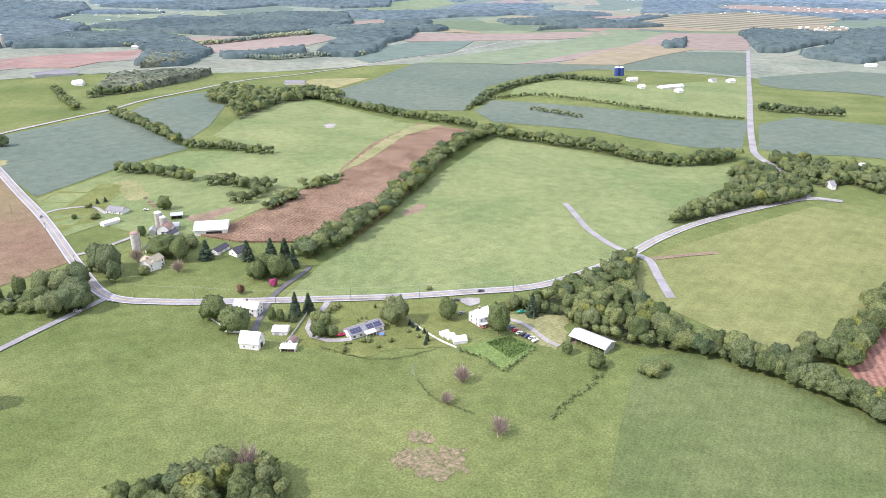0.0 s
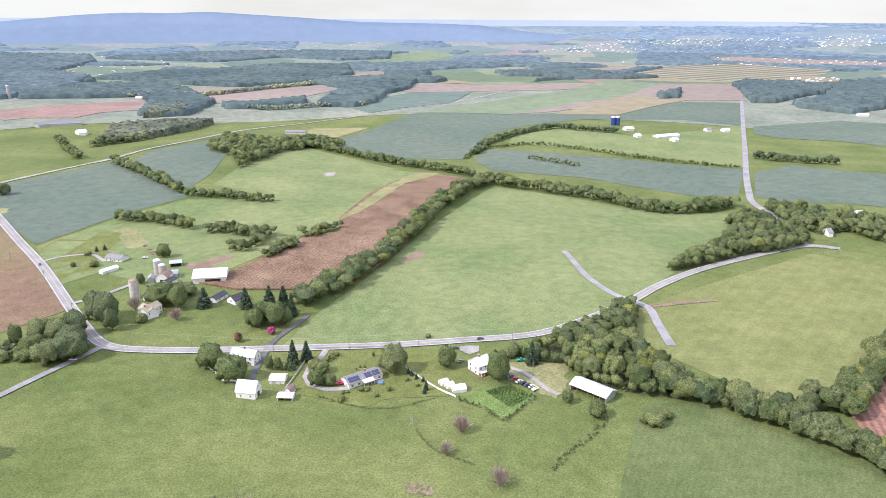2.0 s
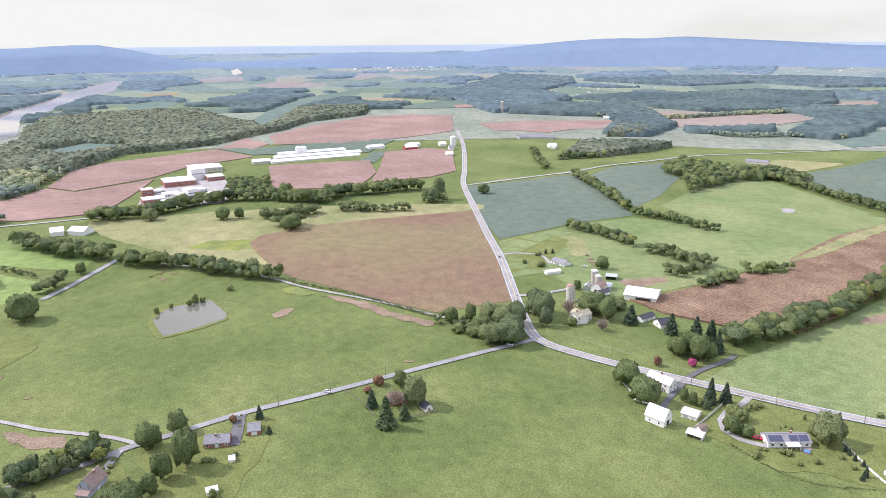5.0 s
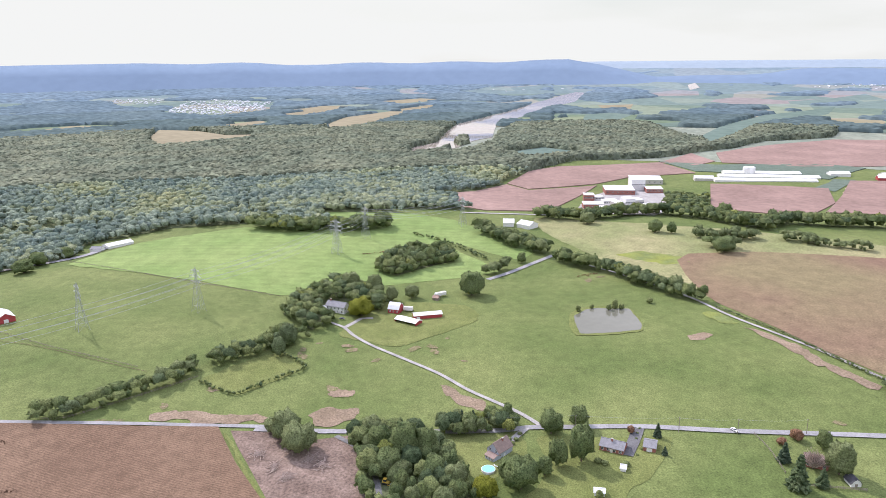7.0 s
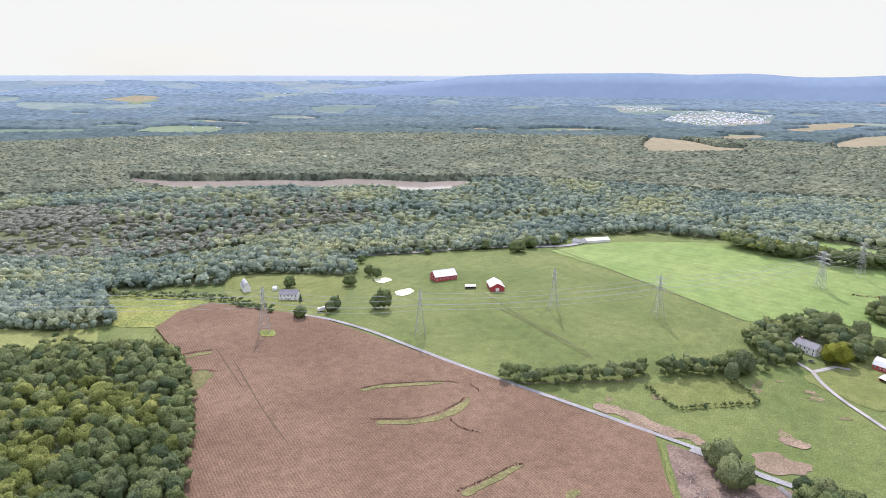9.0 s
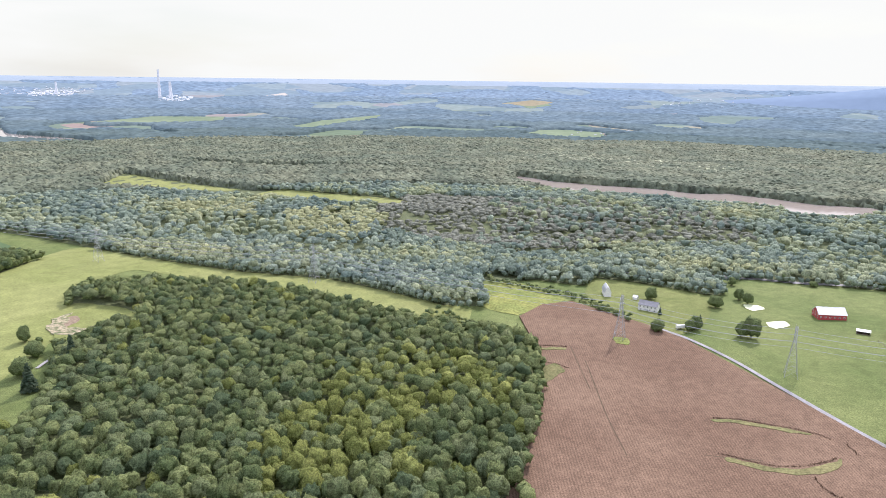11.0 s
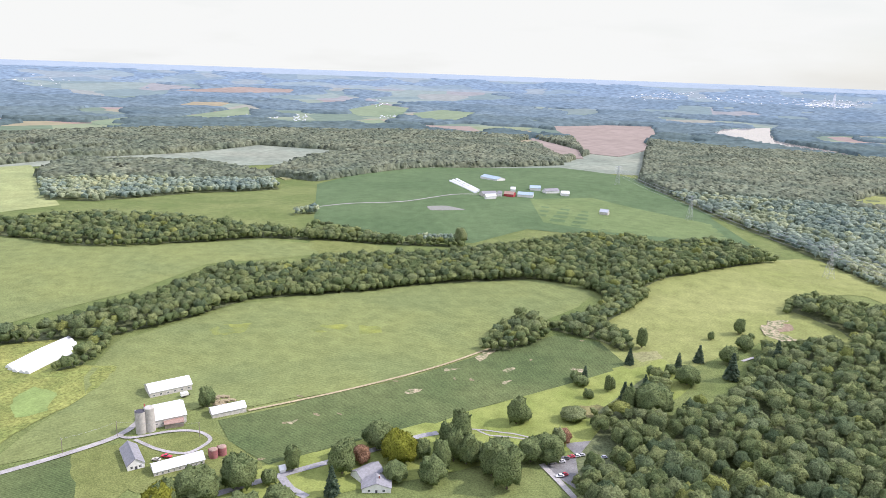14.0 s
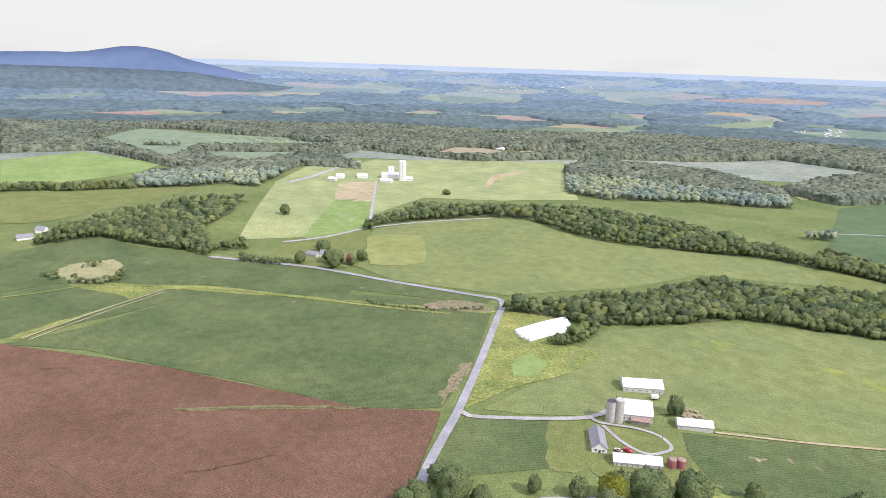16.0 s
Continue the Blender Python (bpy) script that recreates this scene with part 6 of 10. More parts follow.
def mixed_canopy(name, pts, crowns, size, height, mat, label, category, squash=0.8):
    """A canopy in which trees of several leaf colours stand among one another."""
    draw = rng.uniform(size=len(pts))
    if mat is HAZY_LEAF:  # stands of one tone; patchy sun is in the olive and sunlit ones
        draw = np.array([0.5 + 0.62 * noise.noise((x / 110, y / 110, 3)) + 0.45 * (k - 0.5) for (x, y), k in zip(pts, draw)]).clip(0, 0.999)
    low = 0.0
    for m, share in MIXES.get(mat.name, ((mat, 1.0),)):
        some = pts[(draw >= low) & (draw < low + share)]
        low += share
        if len(some):
            tagged(canopy(name, some, crowns, size, height, m, squash), label, category, kind="stuff")


def brushy_foot(pts, height, mat):
    """Low boughs and brush at the foot of trees, down to the grass."""
    if len(pts):
        tagged(canopy("undergrowth", pts, BRUSH_CROWNS, height * 0.3, height * 0.66, mat, 0.7), "leafy undergrowth along the edge of trees", "undergrowth", kind="stuff")


def woods(outline, label, height=15.0, mat=LEAF, spacing=None, keep_out=()):
    """A wood: its shaded floor and a canopy whose crowns grow coarser with the distance."""
    c = np.mean(np.array(outline, float), 0)
    r = math.hypot(*c)
    tagged(drape("ground", outline, FLOOR, 0.5), "shaded woodland floor under trees", "ground", kind="structure")
    for r0, r1, crowns, gap, size in ((0, 400, NEAR_CROWNS, 8.2, 5.6), (400, 880, MID_CROWNS, 8.2, 5.6), (880, 1300, FAR_CROWNS, 9.6, 6.5)):
        pts = scatter([outline], spacing or gap, keep_out, r0, r1)
        fresh = []
        for x, y in pts:
            cell = (int(x // (gap * 0.75)), int(y // (gap * 0.75)))
            if cell not in grown:
                grown.add(cell)
                fresh.append((x, y))
        pts = np.array(fresh)
        if len(pts):
            mixed_canopy("woods", pts, crowns, size, height, mat, label, "woods")
    o = np.array(outline, float)
    rim = along(list(outline) + [outline[0]], 3.0, 5.0)
    rim = rim[np.hypot(rim[:, 0], rim[:, 1]) < 900]
    keep = np.ones(len(rim), bool)
    for k in keep_out:
        if len(rim):
            keep &= ~inside_many(rim, k)
    brushy_foot(rim[keep], height, mat)
    if np.hypot(o[:, 0], o[:, 1]).max() > 1300:
        def wooded_at(p):
            on = inside_many(p, outline) & (np.hypot(p[:, 0], p[:, 1]) > 1296) & (np.hypot(p[:, 0], p[:, 1]) < 2300)
            for k in keep_out:
                on &= ~inside_many(p, k)
            return on
        sheet = leafy_sheet("woods", wooded_at, (*np.clip(o.min(0), -2300, 2300), *np.clip(o.max(0), -2300, 2300)), 6.8, height, SHEETS.get(mat.name, HAZY_SHEET))
        if sheet:
            tagged(sheet, label, "woods", kind="stuff")


def hedge(points, width, height, label, mat=LEAF, gap=5.5):
    """A hedgerow of trees and brush along a line."""
    width, height = width * 1.2, height * (1.2 if height > 8 else 1.12)
    gap = min(gap, max(0.7, height * 0.5))
    line = smooth_line(points, 8)
    r = min(math.hypot(p.x, p.y) for p in line)
    crowns = NEAR_CROWNS if r < 420 and height > 3.5 else MID_CROWNS if r < 1000 and height > 3.5 else FAR_CROWNS
    rows = [along(points, width, gap) for k in range(max(1, round(width / 6)))]
    pts = np.vstack(rows)
    mixed_canopy("hedgerow", pts, crowns, height * 0.42, height, mat, label, "hedgerow")
    if height > 3.5 and r < 1300:
        brushy_foot(along(points, width * 0.9, 3.6), height, mat)


LAWN_GAP = [(27, -468), (25, -415), (8, -411), (-12, -425), (-18, -456), (-16, -486)]
DISTANT_GREEN = [(1799, -254), (2102, -413), (1860, -501), (1682, -750), (1564, -818), (1478, -773), (1575, -702), (1619, -434), (1425, -327), (1529, -307)]
DISTANT_CROP = [(1567, -426), (1443, -670), (1298, -530), (1260, -470), (1416, -411)]
field(DISTANT_GREEN, BACK_GREEN, "pale green field among woods", 0.9)
field(DISTANT_CROP, BACK_GREEN, "green field among woods", 0.9)
YARD_GAP = [(36.2, -340.3), (26.2, -368.7), (13.2, -384.4), (-0.8, -387.7), (-2.6, -356.4), (6.6, -345.7), (11.0, -331.8), (22.0, -321.4)]
LINE_CUT = [(-22.1, -407.0), (-29.2, -406.3), (-52.5, -355.8), (-71.4, -311.7), (-75.5, -297.1), (-67.3, -297.9), (-57.5, -319.4), (-41.4, -357.0)]
WOOD_SOUTH = [(-4.3, -304.9), (-21.4, -362.8), (-33.3, -394.6), (-46.1, -432.6), (-75.7, -458.2), (-149.3, -683.7), (-202.5, -683.2), (-268.0, -608.4), (-300.9, -533.0), (-340.9, -405.1), (-372.4, -362.6), (-373.8, -325.5), (-324.0, -276.6), (-278.5, -242.8), (-238.8, -216.4), (-196.4, -187.7)]
YELLOW_WOOD = [(-132.5, -278.4), (-146.0, -320.5), (-186.5, -343.3), (-249.3, -377.5), (-288.6, -364.9), (-321.0, -342.1), (-300.7, -273.2), (-277.4, -263.8), (-252.4, -284.7), (-227.5, -284.6), (-199.3, -238.5)]
woods(WOOD_SOUTH, "dense green deciduous wood", 15, keep_out=[YELLOW_WOOD, CLEARING, YARD_GAP, LAWN_GAP, LINE_CUT])
field(CLEARING, SUNNY, "weedy clearing at the wood's edge", 1.6)
field([(-115.7, -603.8), (-124.7, -618.7), (-134.2, -620.1), (-134.6, -607.5), (-124.4, -598.6), (-115.9, -587.8)], DIRT, "pale sandy patch in a clearing", 1.8)
woods(YELLOW_WOOD, "yellow-green trees within a dense wood", 15, LEAF_SUNNY)
RIVER_GAPS = [[(-363, -1384), (-446, -1511), (-474, -1410), (-563, -1169), (-604, -1114), (-694, -895), (-676, -858), (-588, -901), (-532, -1062), (-430, -1220), (-355, -1314)], [(-475.6, -490.1), (-500.9, -492.4), (-499.5, -452.9), (-490.6, -390.9), (-442.0, -398.5), (-426.2, -430.3)], [(-558.9, -569.6), (-639.2, -549.2), (-703.6, -480.8), (-668.7, -477.4), (-581.8, -539.1)]] + FAR_WATER
MARSH = [(-650, -913), (-761, -905), (-929, -749), (-996, -511), (-941, -433), (-856, -391), (-721.8, -493.9), (-566.3, -586.7), (-528.0, -678.0), (-545, -777)]
RIVER_WOOD = [(2, -1415), (-120, -1116), (-183, -964), (-242.9, -816.4), (-303.4, -659.3), (-351.6, -577.1), (-376.2, -479.7), (-385.2, -443.2), (-412.5, -419.4), (-475.6, -490.1), (-509.3, -462.1), (-611.0, -447.8), (-732.2, -329.8), (-1270, -595), (-1211, -677), (-1154, -807), (-1098, -1005), (-924, -1196), (-741, -1367), (-619, -1521), (-502, -1743), (-390, -1977), (-7, -2073)]
field([(-365, -1383), (-453, -1544), (-514, -1565), (-484, -1440), (-532, -1309), (-580, -1204), (-529, -1195), (-447, -1269), (-376, -1315)], SUNNY, "pale yellow marsh meadow in the woods", 0.8)
field([(-540, -1121), (-610, -1147), (-648, -1011), (-705, -880), (-660, -844), (-597, -930), (-564, -1039)], SUNNY, "pale yellow marsh meadow in the woods", 0.8)
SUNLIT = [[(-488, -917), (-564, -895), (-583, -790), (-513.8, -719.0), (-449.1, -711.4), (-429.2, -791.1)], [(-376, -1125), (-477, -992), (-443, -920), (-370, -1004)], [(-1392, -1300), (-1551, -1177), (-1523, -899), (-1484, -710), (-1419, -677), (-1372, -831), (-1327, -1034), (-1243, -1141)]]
# patches of sunlight in the valley, painted as paler leaf colour
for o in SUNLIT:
    woods(o, "sunlit pale trees in the river woods", 13, HAZY_SUNLIT, keep_out=RIVER_GAPS)
woods(RIVER_WOOD, "broad riverside deciduous woods", 14, HAZY_LEAF, keep_out=RIVER_GAPS + [MARSH])
woods(MARSH, "brownish brushy marsh woods", 9, HAZY_MARSH, keep_out=RIVER_GAPS)
woods([(-481.8, -500.6), (-516.3, -473.4), (-537.4, -431.0), (-548.4, -415.4), (-583.2, -429.0), (-601.2, -395.8), (-610.3, -357.5), (-614.3, -321.5), (-623.8, -310.3), (-652.7, -329.2), (-671.7, -381.7), (-714.5, -304.2), (-765.7, -213.2), (-820.3, -135.9), (-875.5, -130.4), (-918, -39), (-886.3, 86.0), (-825.8, 154.9), (-930, 131), (-885, 253), (-923, 236), (-948, 133), (-898, 334), (-967, 358), (-1007, 326), (-1134, 415), (-1630, 585), (-1619, 287), (-1521, 47), (-1415, -248), (-1257, -370), (-1216, -488), (-1202, -641), (-1138, -883), (-1074, -1071)], "broad riverside deciduous woods", 14, HAZY_LEAF, keep_out=RIVER_GAPS + FAR_WATER)
woods([(-1046, -1044), (-1114, -864), (-1197, -627), (-1205, -419), (-1341, -246), (-1485, 46), (-1611, 578), (-2435, 859), (-2783, 479), (-2856, -363), (-2424, -1253), (-1862, -1828)], "woods beyond the river", 14, HAZY_LEAF, keep_out=far_gaps)
woods([(-2, -1710), (-259, -2025), (-520, -1667), (-762, -1405), (-910, -1178), (-1048, -989), (-1117, -780), (-1236, -579), (-2722, -1314), (-2203, -1811), (-1250, -2305), (-596, -2182), (-434, -2653), (-16, -2699)], "wooded river bottom", 14, HAZY_LEAF, keep_out=far_gaps)
woods([(-889.1, 80.5), (-917, 142), (-926, 200), (-907, 269), (-884, 350), (-937, 372), (-996, 322), (-1018, 305), (-1029, 420), (-1040, 481), (-1092, 486), (-1172, 578), (-1271, 730), (-1253, 919), (-1287, 1043), (-1304, 1164), (-1397, 1329), (-1413, 1571), (-1536, 1733), (-1711, 1626), (-1503, 1218), (-2669, 1546), (-2398, 1244), (-2187, 1050), (-1880, 823), (-1575, 674), (-1438, 533), (-1359, 416), (-1403, 278), (-1436, 149)], "broad riverside deciduous woods", 14, HAZY_LEAF, keep_out=far_gaps)
field([(-847, 914), (-814, 924), (-872, 1033), (-892, 1004), (-871, 973)], SOY_HAZY, "small soybean field among corn", 0.9)
field([(-793, 918), (-862, 1025), (-802, 1095), (-729, 979)], STRAW, "pale ripe field among corn", 0.9)
field([(-726, 984), (-785, 1079), (-762, 1088), (-706, 1000)], SOY_HAZY, "small soybean field among corn", 0.9)
woods([(-1672, 610), (-1592, 596), (-1632, 636), (-1782, 693), (-1774, 660)], "small wooded river island", 13, HAZY_LEAF)
woods([(-1548, 161), (-1540, 306), (-1562, 467), (-1930, 673), (-2686, 1243), (-3179, 1779), (-3202, 1545), (-2586, 808), (-1953, 332), (-1875, 202)], "woods on the far river bank", 14, HAZY_LEAF, keep_out=far_gaps)
woods([(9.3, -897.5), (-34.8, -745.6), (-89.8, -784.3), (-151.6, -874.8), (-96, -924), (-22.0, -841.4), (7.9, -889.2)], "belt of woods below a pasture", 14)
woods([(282.6, -557.3), (233.8, -597.4), (198.2, -633.7), (140.1, -667.3), (116.0, -682.4), (44.5, -680.4), (10.4, -630.9), (-29.7, -718.9), (-147.6, -846.6), (-139.2, -841.8), (-41.5, -848.6), (55.8, -867.7), (121.8, -801.4), (142.7, -743.3), (196.8, -728.5), (272.2, -707.0), (329.9, -661.9)], "belt of deciduous woods between fields", 15)
woods([(377.7, -761.9), (301.9, -770.3), (223.7, -784.2), (193.8, -785.6), (212.9, -792.4), (302.7, -791.9), (405, -823)], "belt of deciduous woods", 13)
woods([(61.7, -551.2), (45.5, -546.7), (18.0, -539.1), (-0.1, -523.9), (-4.6, -541.1), (19.1, -574.2), (-0.1, -614.9), (-16.5, -662.1), (-0.1, -654.5), (20.4, -616.3), (37.5, -567.5), (63.3, -549.0)], "copse at a field corner", 12)
woods([(99, -490), (83.2, -496), (62, -527.5), (70, -548), (88, -556), (96, -522)], "copse in a soybean field", 15)
woods([(10.9, -308.7), (18.5, -355.3), (-0.1, -426.5), (14.1, -411.3), (-16.5, -479.9), (-32.3, -468.6), (-22.2, -424.7), (-47.8, -356.3), (-72.3, -301.8), (-74.9, -254.5), (9.4, -261.1)], "grove of mixed trees beside a yard", 14, keep_out=[YARD_GAP, LAWN_GAP, LINE_CUT])
woods([(427.9, -361.4), (396.5, -381.6), (364.3, -400.7), (337.9, -456.9), (321.8, -521.4), (267.7, -573.1), (184.2, -640.5), (94.4, -680.4), (20.3, -673.1), (36.4, -844.7), (95.4, -825.8), (214.3, -728.3), (305.7, -647.5), (389.1, -582.1), (390.4, -474.6), (411.0, -395.9), (430.2, -369.8)], "long belt of deciduous woods", 15)
woods([(351.3, -337.8), (342.8, -352.5), (355.2, -390.7), (373.9, -411.2), (350.8, -354.8)], "copse beside silage rows", 12)
woods([(758.8, -407.9), (751.1, -481.8), (721, -567), (681, -598), (564.0, -599.5), (481.3, -669.3), (425.2, -734.7), (328.8, -771.4), (282.4, -779.0), (357.5, -766.8), (439.3, -756.8), (562, -753), (680, -700), (752, -592), (814, -508), (741.8, -399.5)], "belt of deciduous woods along a field", 15)
woods([(816, -801), (747, -820), (681, -975), (589, -1067), (659, -1169), (703, -1199), (875, -1249), (1072, -1104), (987, -954)], "woodland block beyond fields", 14, HAZY_LEAF)
woods([(687, -1185), (563, -1166), (507, -1294), (442, -1433), (171, -1624), (202, -1765), (469, -1971), (651, -1646), (706, -1343)], "woodland beyond a field", 14, HAZY_LEAF)
woods([(1672, -679), (1454, -749), (1208, -913), (1129, -1092), (939, -1594), (559, -1590), (169, -1688), (126, -2013), (243, -3443), (782, -2477), (1290, -2183), (1509, -1554), (1701, -1109), (1918, -781)], "distant continuous woods", 14, HAZY_LEAF, keep_out=far_gaps + [[(1368, -889), (1353, -1056), (1178, -1176), (1213, -990), (1302, -871)], [(708, -1209), (708, -1349), (576, -1563), (548, -1458), (579, -1154)]])
woods([(842, -65), (841, -115), (790, -146), (748, -183), (726, -201), (821, -216), (846, -236), (893, -279), (959, -313), (959, -324), (972, -296), (974, -243), (953, -188), (913, -128), (877, -81), (838, -50)], "wood between fields", 15)
woods([(1155, -216), (1128, -265), (1139, -347), (1080, -374), (1193, -465), (1347, -600), (1446, -756), (1622, -848), (1424, -608), (1318, -458), (1302, -328), (1260, -234)], "strip of mixed trees", 13, HAZY_LEAF)
hedge([(1191, -35), (1185, -78), (1168, -128), (1167, -166), (1155, -212)], 18, 12, "belt of trees between green fields")
hedge([(1681, -192), (1572, -251), (1473, -296), (1399, -331), (1352, -371)], 18, 11, "belt of trees between green fields", HAZY_LEAF)
hedge([(1603, -432), (1598, -517), (1583, -620), (1515, -689), (1464, -765)], 24, 11, "belt of trees between green fields", HAZY_LEAF)
hedge([(1683, -338), (1667, -373), (1667, -410)], 20, 10, "clump of trees in a green field", HAZY_LEAF)
woods([(1627, -56), (1596, -223), (1322, -322), (1291, -504), (1187, -621), (1495, -666), (1414, -987), (1555, -1496), (1932, -1129), (2145, -663), (2359, -92)], "continuous distant woods", 13, HAZY_LEAF, keep_out=far_gaps + [DISTANT_GREEN, DISTANT_CROP, [(1855, -262), (2077, -453), (1798, -583), (1508, -789), (1490, -987), (1378, -867), (1557, -609), (1618, -434), (1638, -319)], [(1547, -426), (1470, -655), (1261, -515), (1341, -444)]])
woods([(-271, 938), (-243, 1072), (-200, 1125), (-147, 1135), (-214, 1207), (-279, 1160), (-376, 1235), (-358, 1086), (-350, 1068), (-310, 1036)], "woodlot of rounded deciduous trees", 15)
woods([(-560, 1120), (-504, 1182), (-463, 1313), (-451, 1412), (-461, 1412), (-529, 1385), (-603, 1304)], "woodlot among pastures", 13)
woods([(-602, 1439), (-540, 1508), (-547, 1603), (-613, 1687), (-670, 1663)], "woodlot by a lane", 13)
woods([(193.6, 551.3), (235.1, 574.2), (280.1, 599.5), (324.0, 616.9), (350.8, 644.5), (347.9, 659.8), (339.7, 730.5), (301.1, 709.3), (305.2, 700.3), (274.7, 637.5), (231.3, 591.2)], "roadside wood", 16)
woods([(366.5, 759.7), (363.4, 699.8), (373.8, 662.9), (405.5, 670.1), (419.8, 631.3), (453.5, 691.9), (425.5, 711.1), (396.0, 747.1), (372.7, 763.9)], "trees along a side road", 15)
woods([(58.0, 391.6), (76.5, 386.8), (86.3, 366.9), (99.8, 354.1), (113.8, 346.8), (134.2, 341.8), (143.6, 351.3), (128.6, 376.0), (121.4, 407.3), (135.9, 456.3), (133.8, 472.0), (98.9, 430.3), (73.5, 412.9), (59.8, 405.5)], "creekside wood of mixed deciduous trees", 15)
CREEK = [(128.1, 352.3), (141.1, 343.9), (153.2, 334.7), (165.9, 321.5), (182.2, 306.7), (196.8, 291.7), (208.6, 275.3), (216.7, 260.0)]
hedge(CREEK, 11, 12, "creekside belt of mixed deciduous trees")
hedge(CREEK, 11, 10, "olive brush along a creek", LEAF_OLIVE, 14)
hedge([(210.0, 321.4), (229.8, 340.9), (250.3, 362.8), (276.9, 387.5), (313.9, 412.1)], 13, 12, "belt of trees beside a ploughed field")
hedge([(193.8, 330.4), (206.8, 332.2), (216.9, 334.2)], 10, 10, "trees at a meadow corner", LEAF_OLIVE)
woods([(-566.3, 54.3), (-521.3, 71.0), (-539.5, 89.5), (-557.8, 82.6), (-585.5, 95.4), (-579.2, 112.5), (-546.6, 131.3), (-583.3, 141.7), (-614.5, 134.4), (-604.0, 122.3), (-637.7, 112.5), (-600.3, 80.0), (-565.9, 56.2)], "grove round a farmhouse", 14)
woods([(-349.6, 65.4), (-331.7, 67.4), (-315.3, 65.4), (-291.7, 61.2), (-264.8, 91.9), (-269.7, 107.5), (-293.9, 109.7), (-310.7, 111.0), (-327.7, 107.3), (-345.5, 97.2), (-357.2, 74.4)], "grove behind houses", 13)
woods([(-659, 160), (-638, 173), (-652, 199), (-662, 223), (-668, 245), (-699, 243), (-712, 219), (-703, 192), (-682, 171)], "dense grove in a hay meadow", 17)
hedge([(-872, 58), (-844, 97), (-831, 131), (-824, 168), (-821, 217)], 22, 15, "belt of tall trees in a hay meadow", gap=6.5)
woods([(-816, 613), (-773, 647), (-846, 714), (-893, 676)], "grove behind a school", 12)
woods([(-127.4, 222.0), (-110.4, 228.0), (-97.4, 237.8), (-81.7, 241.5), (-69.8, 236.4), (-63.3, 219.6), (-63.7, 204.5), (-111.4, 201.7)], "leafy treetops at the meadow's edge", 16)

hedge([(60.3, 875.2), (110.4, 847.0), (173.4, 817.1), (216.4, 777.6), (252.5, 752.0), (284.8, 757.9), (335.8, 780.1)], 12, 13, "hedgerow of mature trees along a hay field")
hedge([(-101.1, 477.0), (-82.2, 505.4), (-64.5, 544.7), (-48.7, 580.4), (-26.8, 648.0), (-5.9, 726.2), (26.7, 821.3), (56.9, 878.0)], 14, 13, "hedgerow of mature trees between corn and hay")
hedge([(-224, 1141), (-161, 1090), (-102, 1032), (-41, 984), (7, 946), (48, 912)], 10, 11, "hedgerow above a corn strip")
hedge([(-463, 982), (-380, 894), (-305.1, 810.0)], 10, 11, "hedgerow along a soybean field")
hedge([(-293.9, 797.2), (-258.6, 792.6), (-212.9, 771.7), (-181.8, 763.5)], 9, 9, "scrubby hedgerow in a pasture")
hedge([(-333.8, 701.8), (-293.7, 692.3), (-242.8, 665.6)], 9, 10, "hedgerow in a pasture")
hedge([(-223.0, 657.5), (-185.9, 645.7), (-165.6, 642.0), (-170.6, 607.8), (-187.8, 594.6)], 12, 10, "brushy hedgerow behind a barn", LEAF_OLIVE)
hedge([(-152.7, 577.4), (-141.8, 595.8), (-132.1, 611.9)], 10, 10, "brush clump beside corn")
hedge([(-127.2, 633.6), (-109.5, 651.7), (-99.2, 664.9)], 10, 9, "brush clump beside corn")
hedge([(37, 1040), (61, 1105), (107, 1130), (153, 1137), (225, 1088), (296, 1033), (364, 994), (419, 966)], 5, 6, "thin hedgerow between soybean fields")
hedge([(51, 1075), (82, 1163), (130, 1228), (205, 1302), (251, 1275), (315, 1250)], 10, 10, "tree belt round a farm", LEAF_BLUE)
hedge([(132, 1034), (169, 1004), (197, 980)], 6, 7, "scrubby hedgerow")
hedge([(467, 1035), (506, 1014), (565, 983)], 12, 11, "hedgerow beside a field", LEAF_BLUE)
hedge([(-650, 1193), (-582, 1098), (-531, 1022)], 9, 9, "tree belt along a farm lane")
hedge([(-1116, 2121), (-873, 1908), (-713, 1883), (-550, 1938), (-388, 2241), (-256, 2325)], 22, 11, "tree belt", HAZY_LEAF)
hedge([(-440, 1631), (-383, 1609), (-288, 1647), (-172, 1670)], 14, 10, "farm tree belt", HAZY_LEAF)
hedge([(-769, 316), (-736, 322), (-705, 329), (-678, 337), (-654, 347)], 15, 14.5, "hedgerow of deciduous trees", gap=6.5)
hedge([(-630, 348), (-598, 355), (-561, 366), (-525, 375), (-490, 381), (-455, 390)], 12, 13.5, "hedgerow of deciduous trees along a lane", gap=6.5)
hedge([(-442.9, 390.2), (-378.6, 395.2), (-319.1, 394.6), (-287.7, 394.4)], 2.5, 2.2, "low scrubby hedge along a lane")
hedge([(-285.8, 391.9), (-263.4, 393.9), (-241.0, 393.7)], 14, 6, "brushy thicket by the crossroads", LEAF_OLIVE)
hedge([(-833, 427), (-812, 463), (-775, 474)], 12, 9, "trees beside a school")
hedge([(-814, 415), (-800, 441), (-789, 469), (-784, 502), (-782, 556), (-751, 591), (-692, 611), (-645, 626), (-660, 669), (-626, 717), (-599, 776)], 20, 14.5, "tree belt along a stream", gap=6.5)
hedge([(-643, 529), (-618, 546), (-613, 588)], 16, 11, "brushy trees in an overgrown field", LEAF_OLIVE)
hedge([(-605, 517), (-590, 522), (-583, 536)], 12, 11, "round green trees beside brown soil")
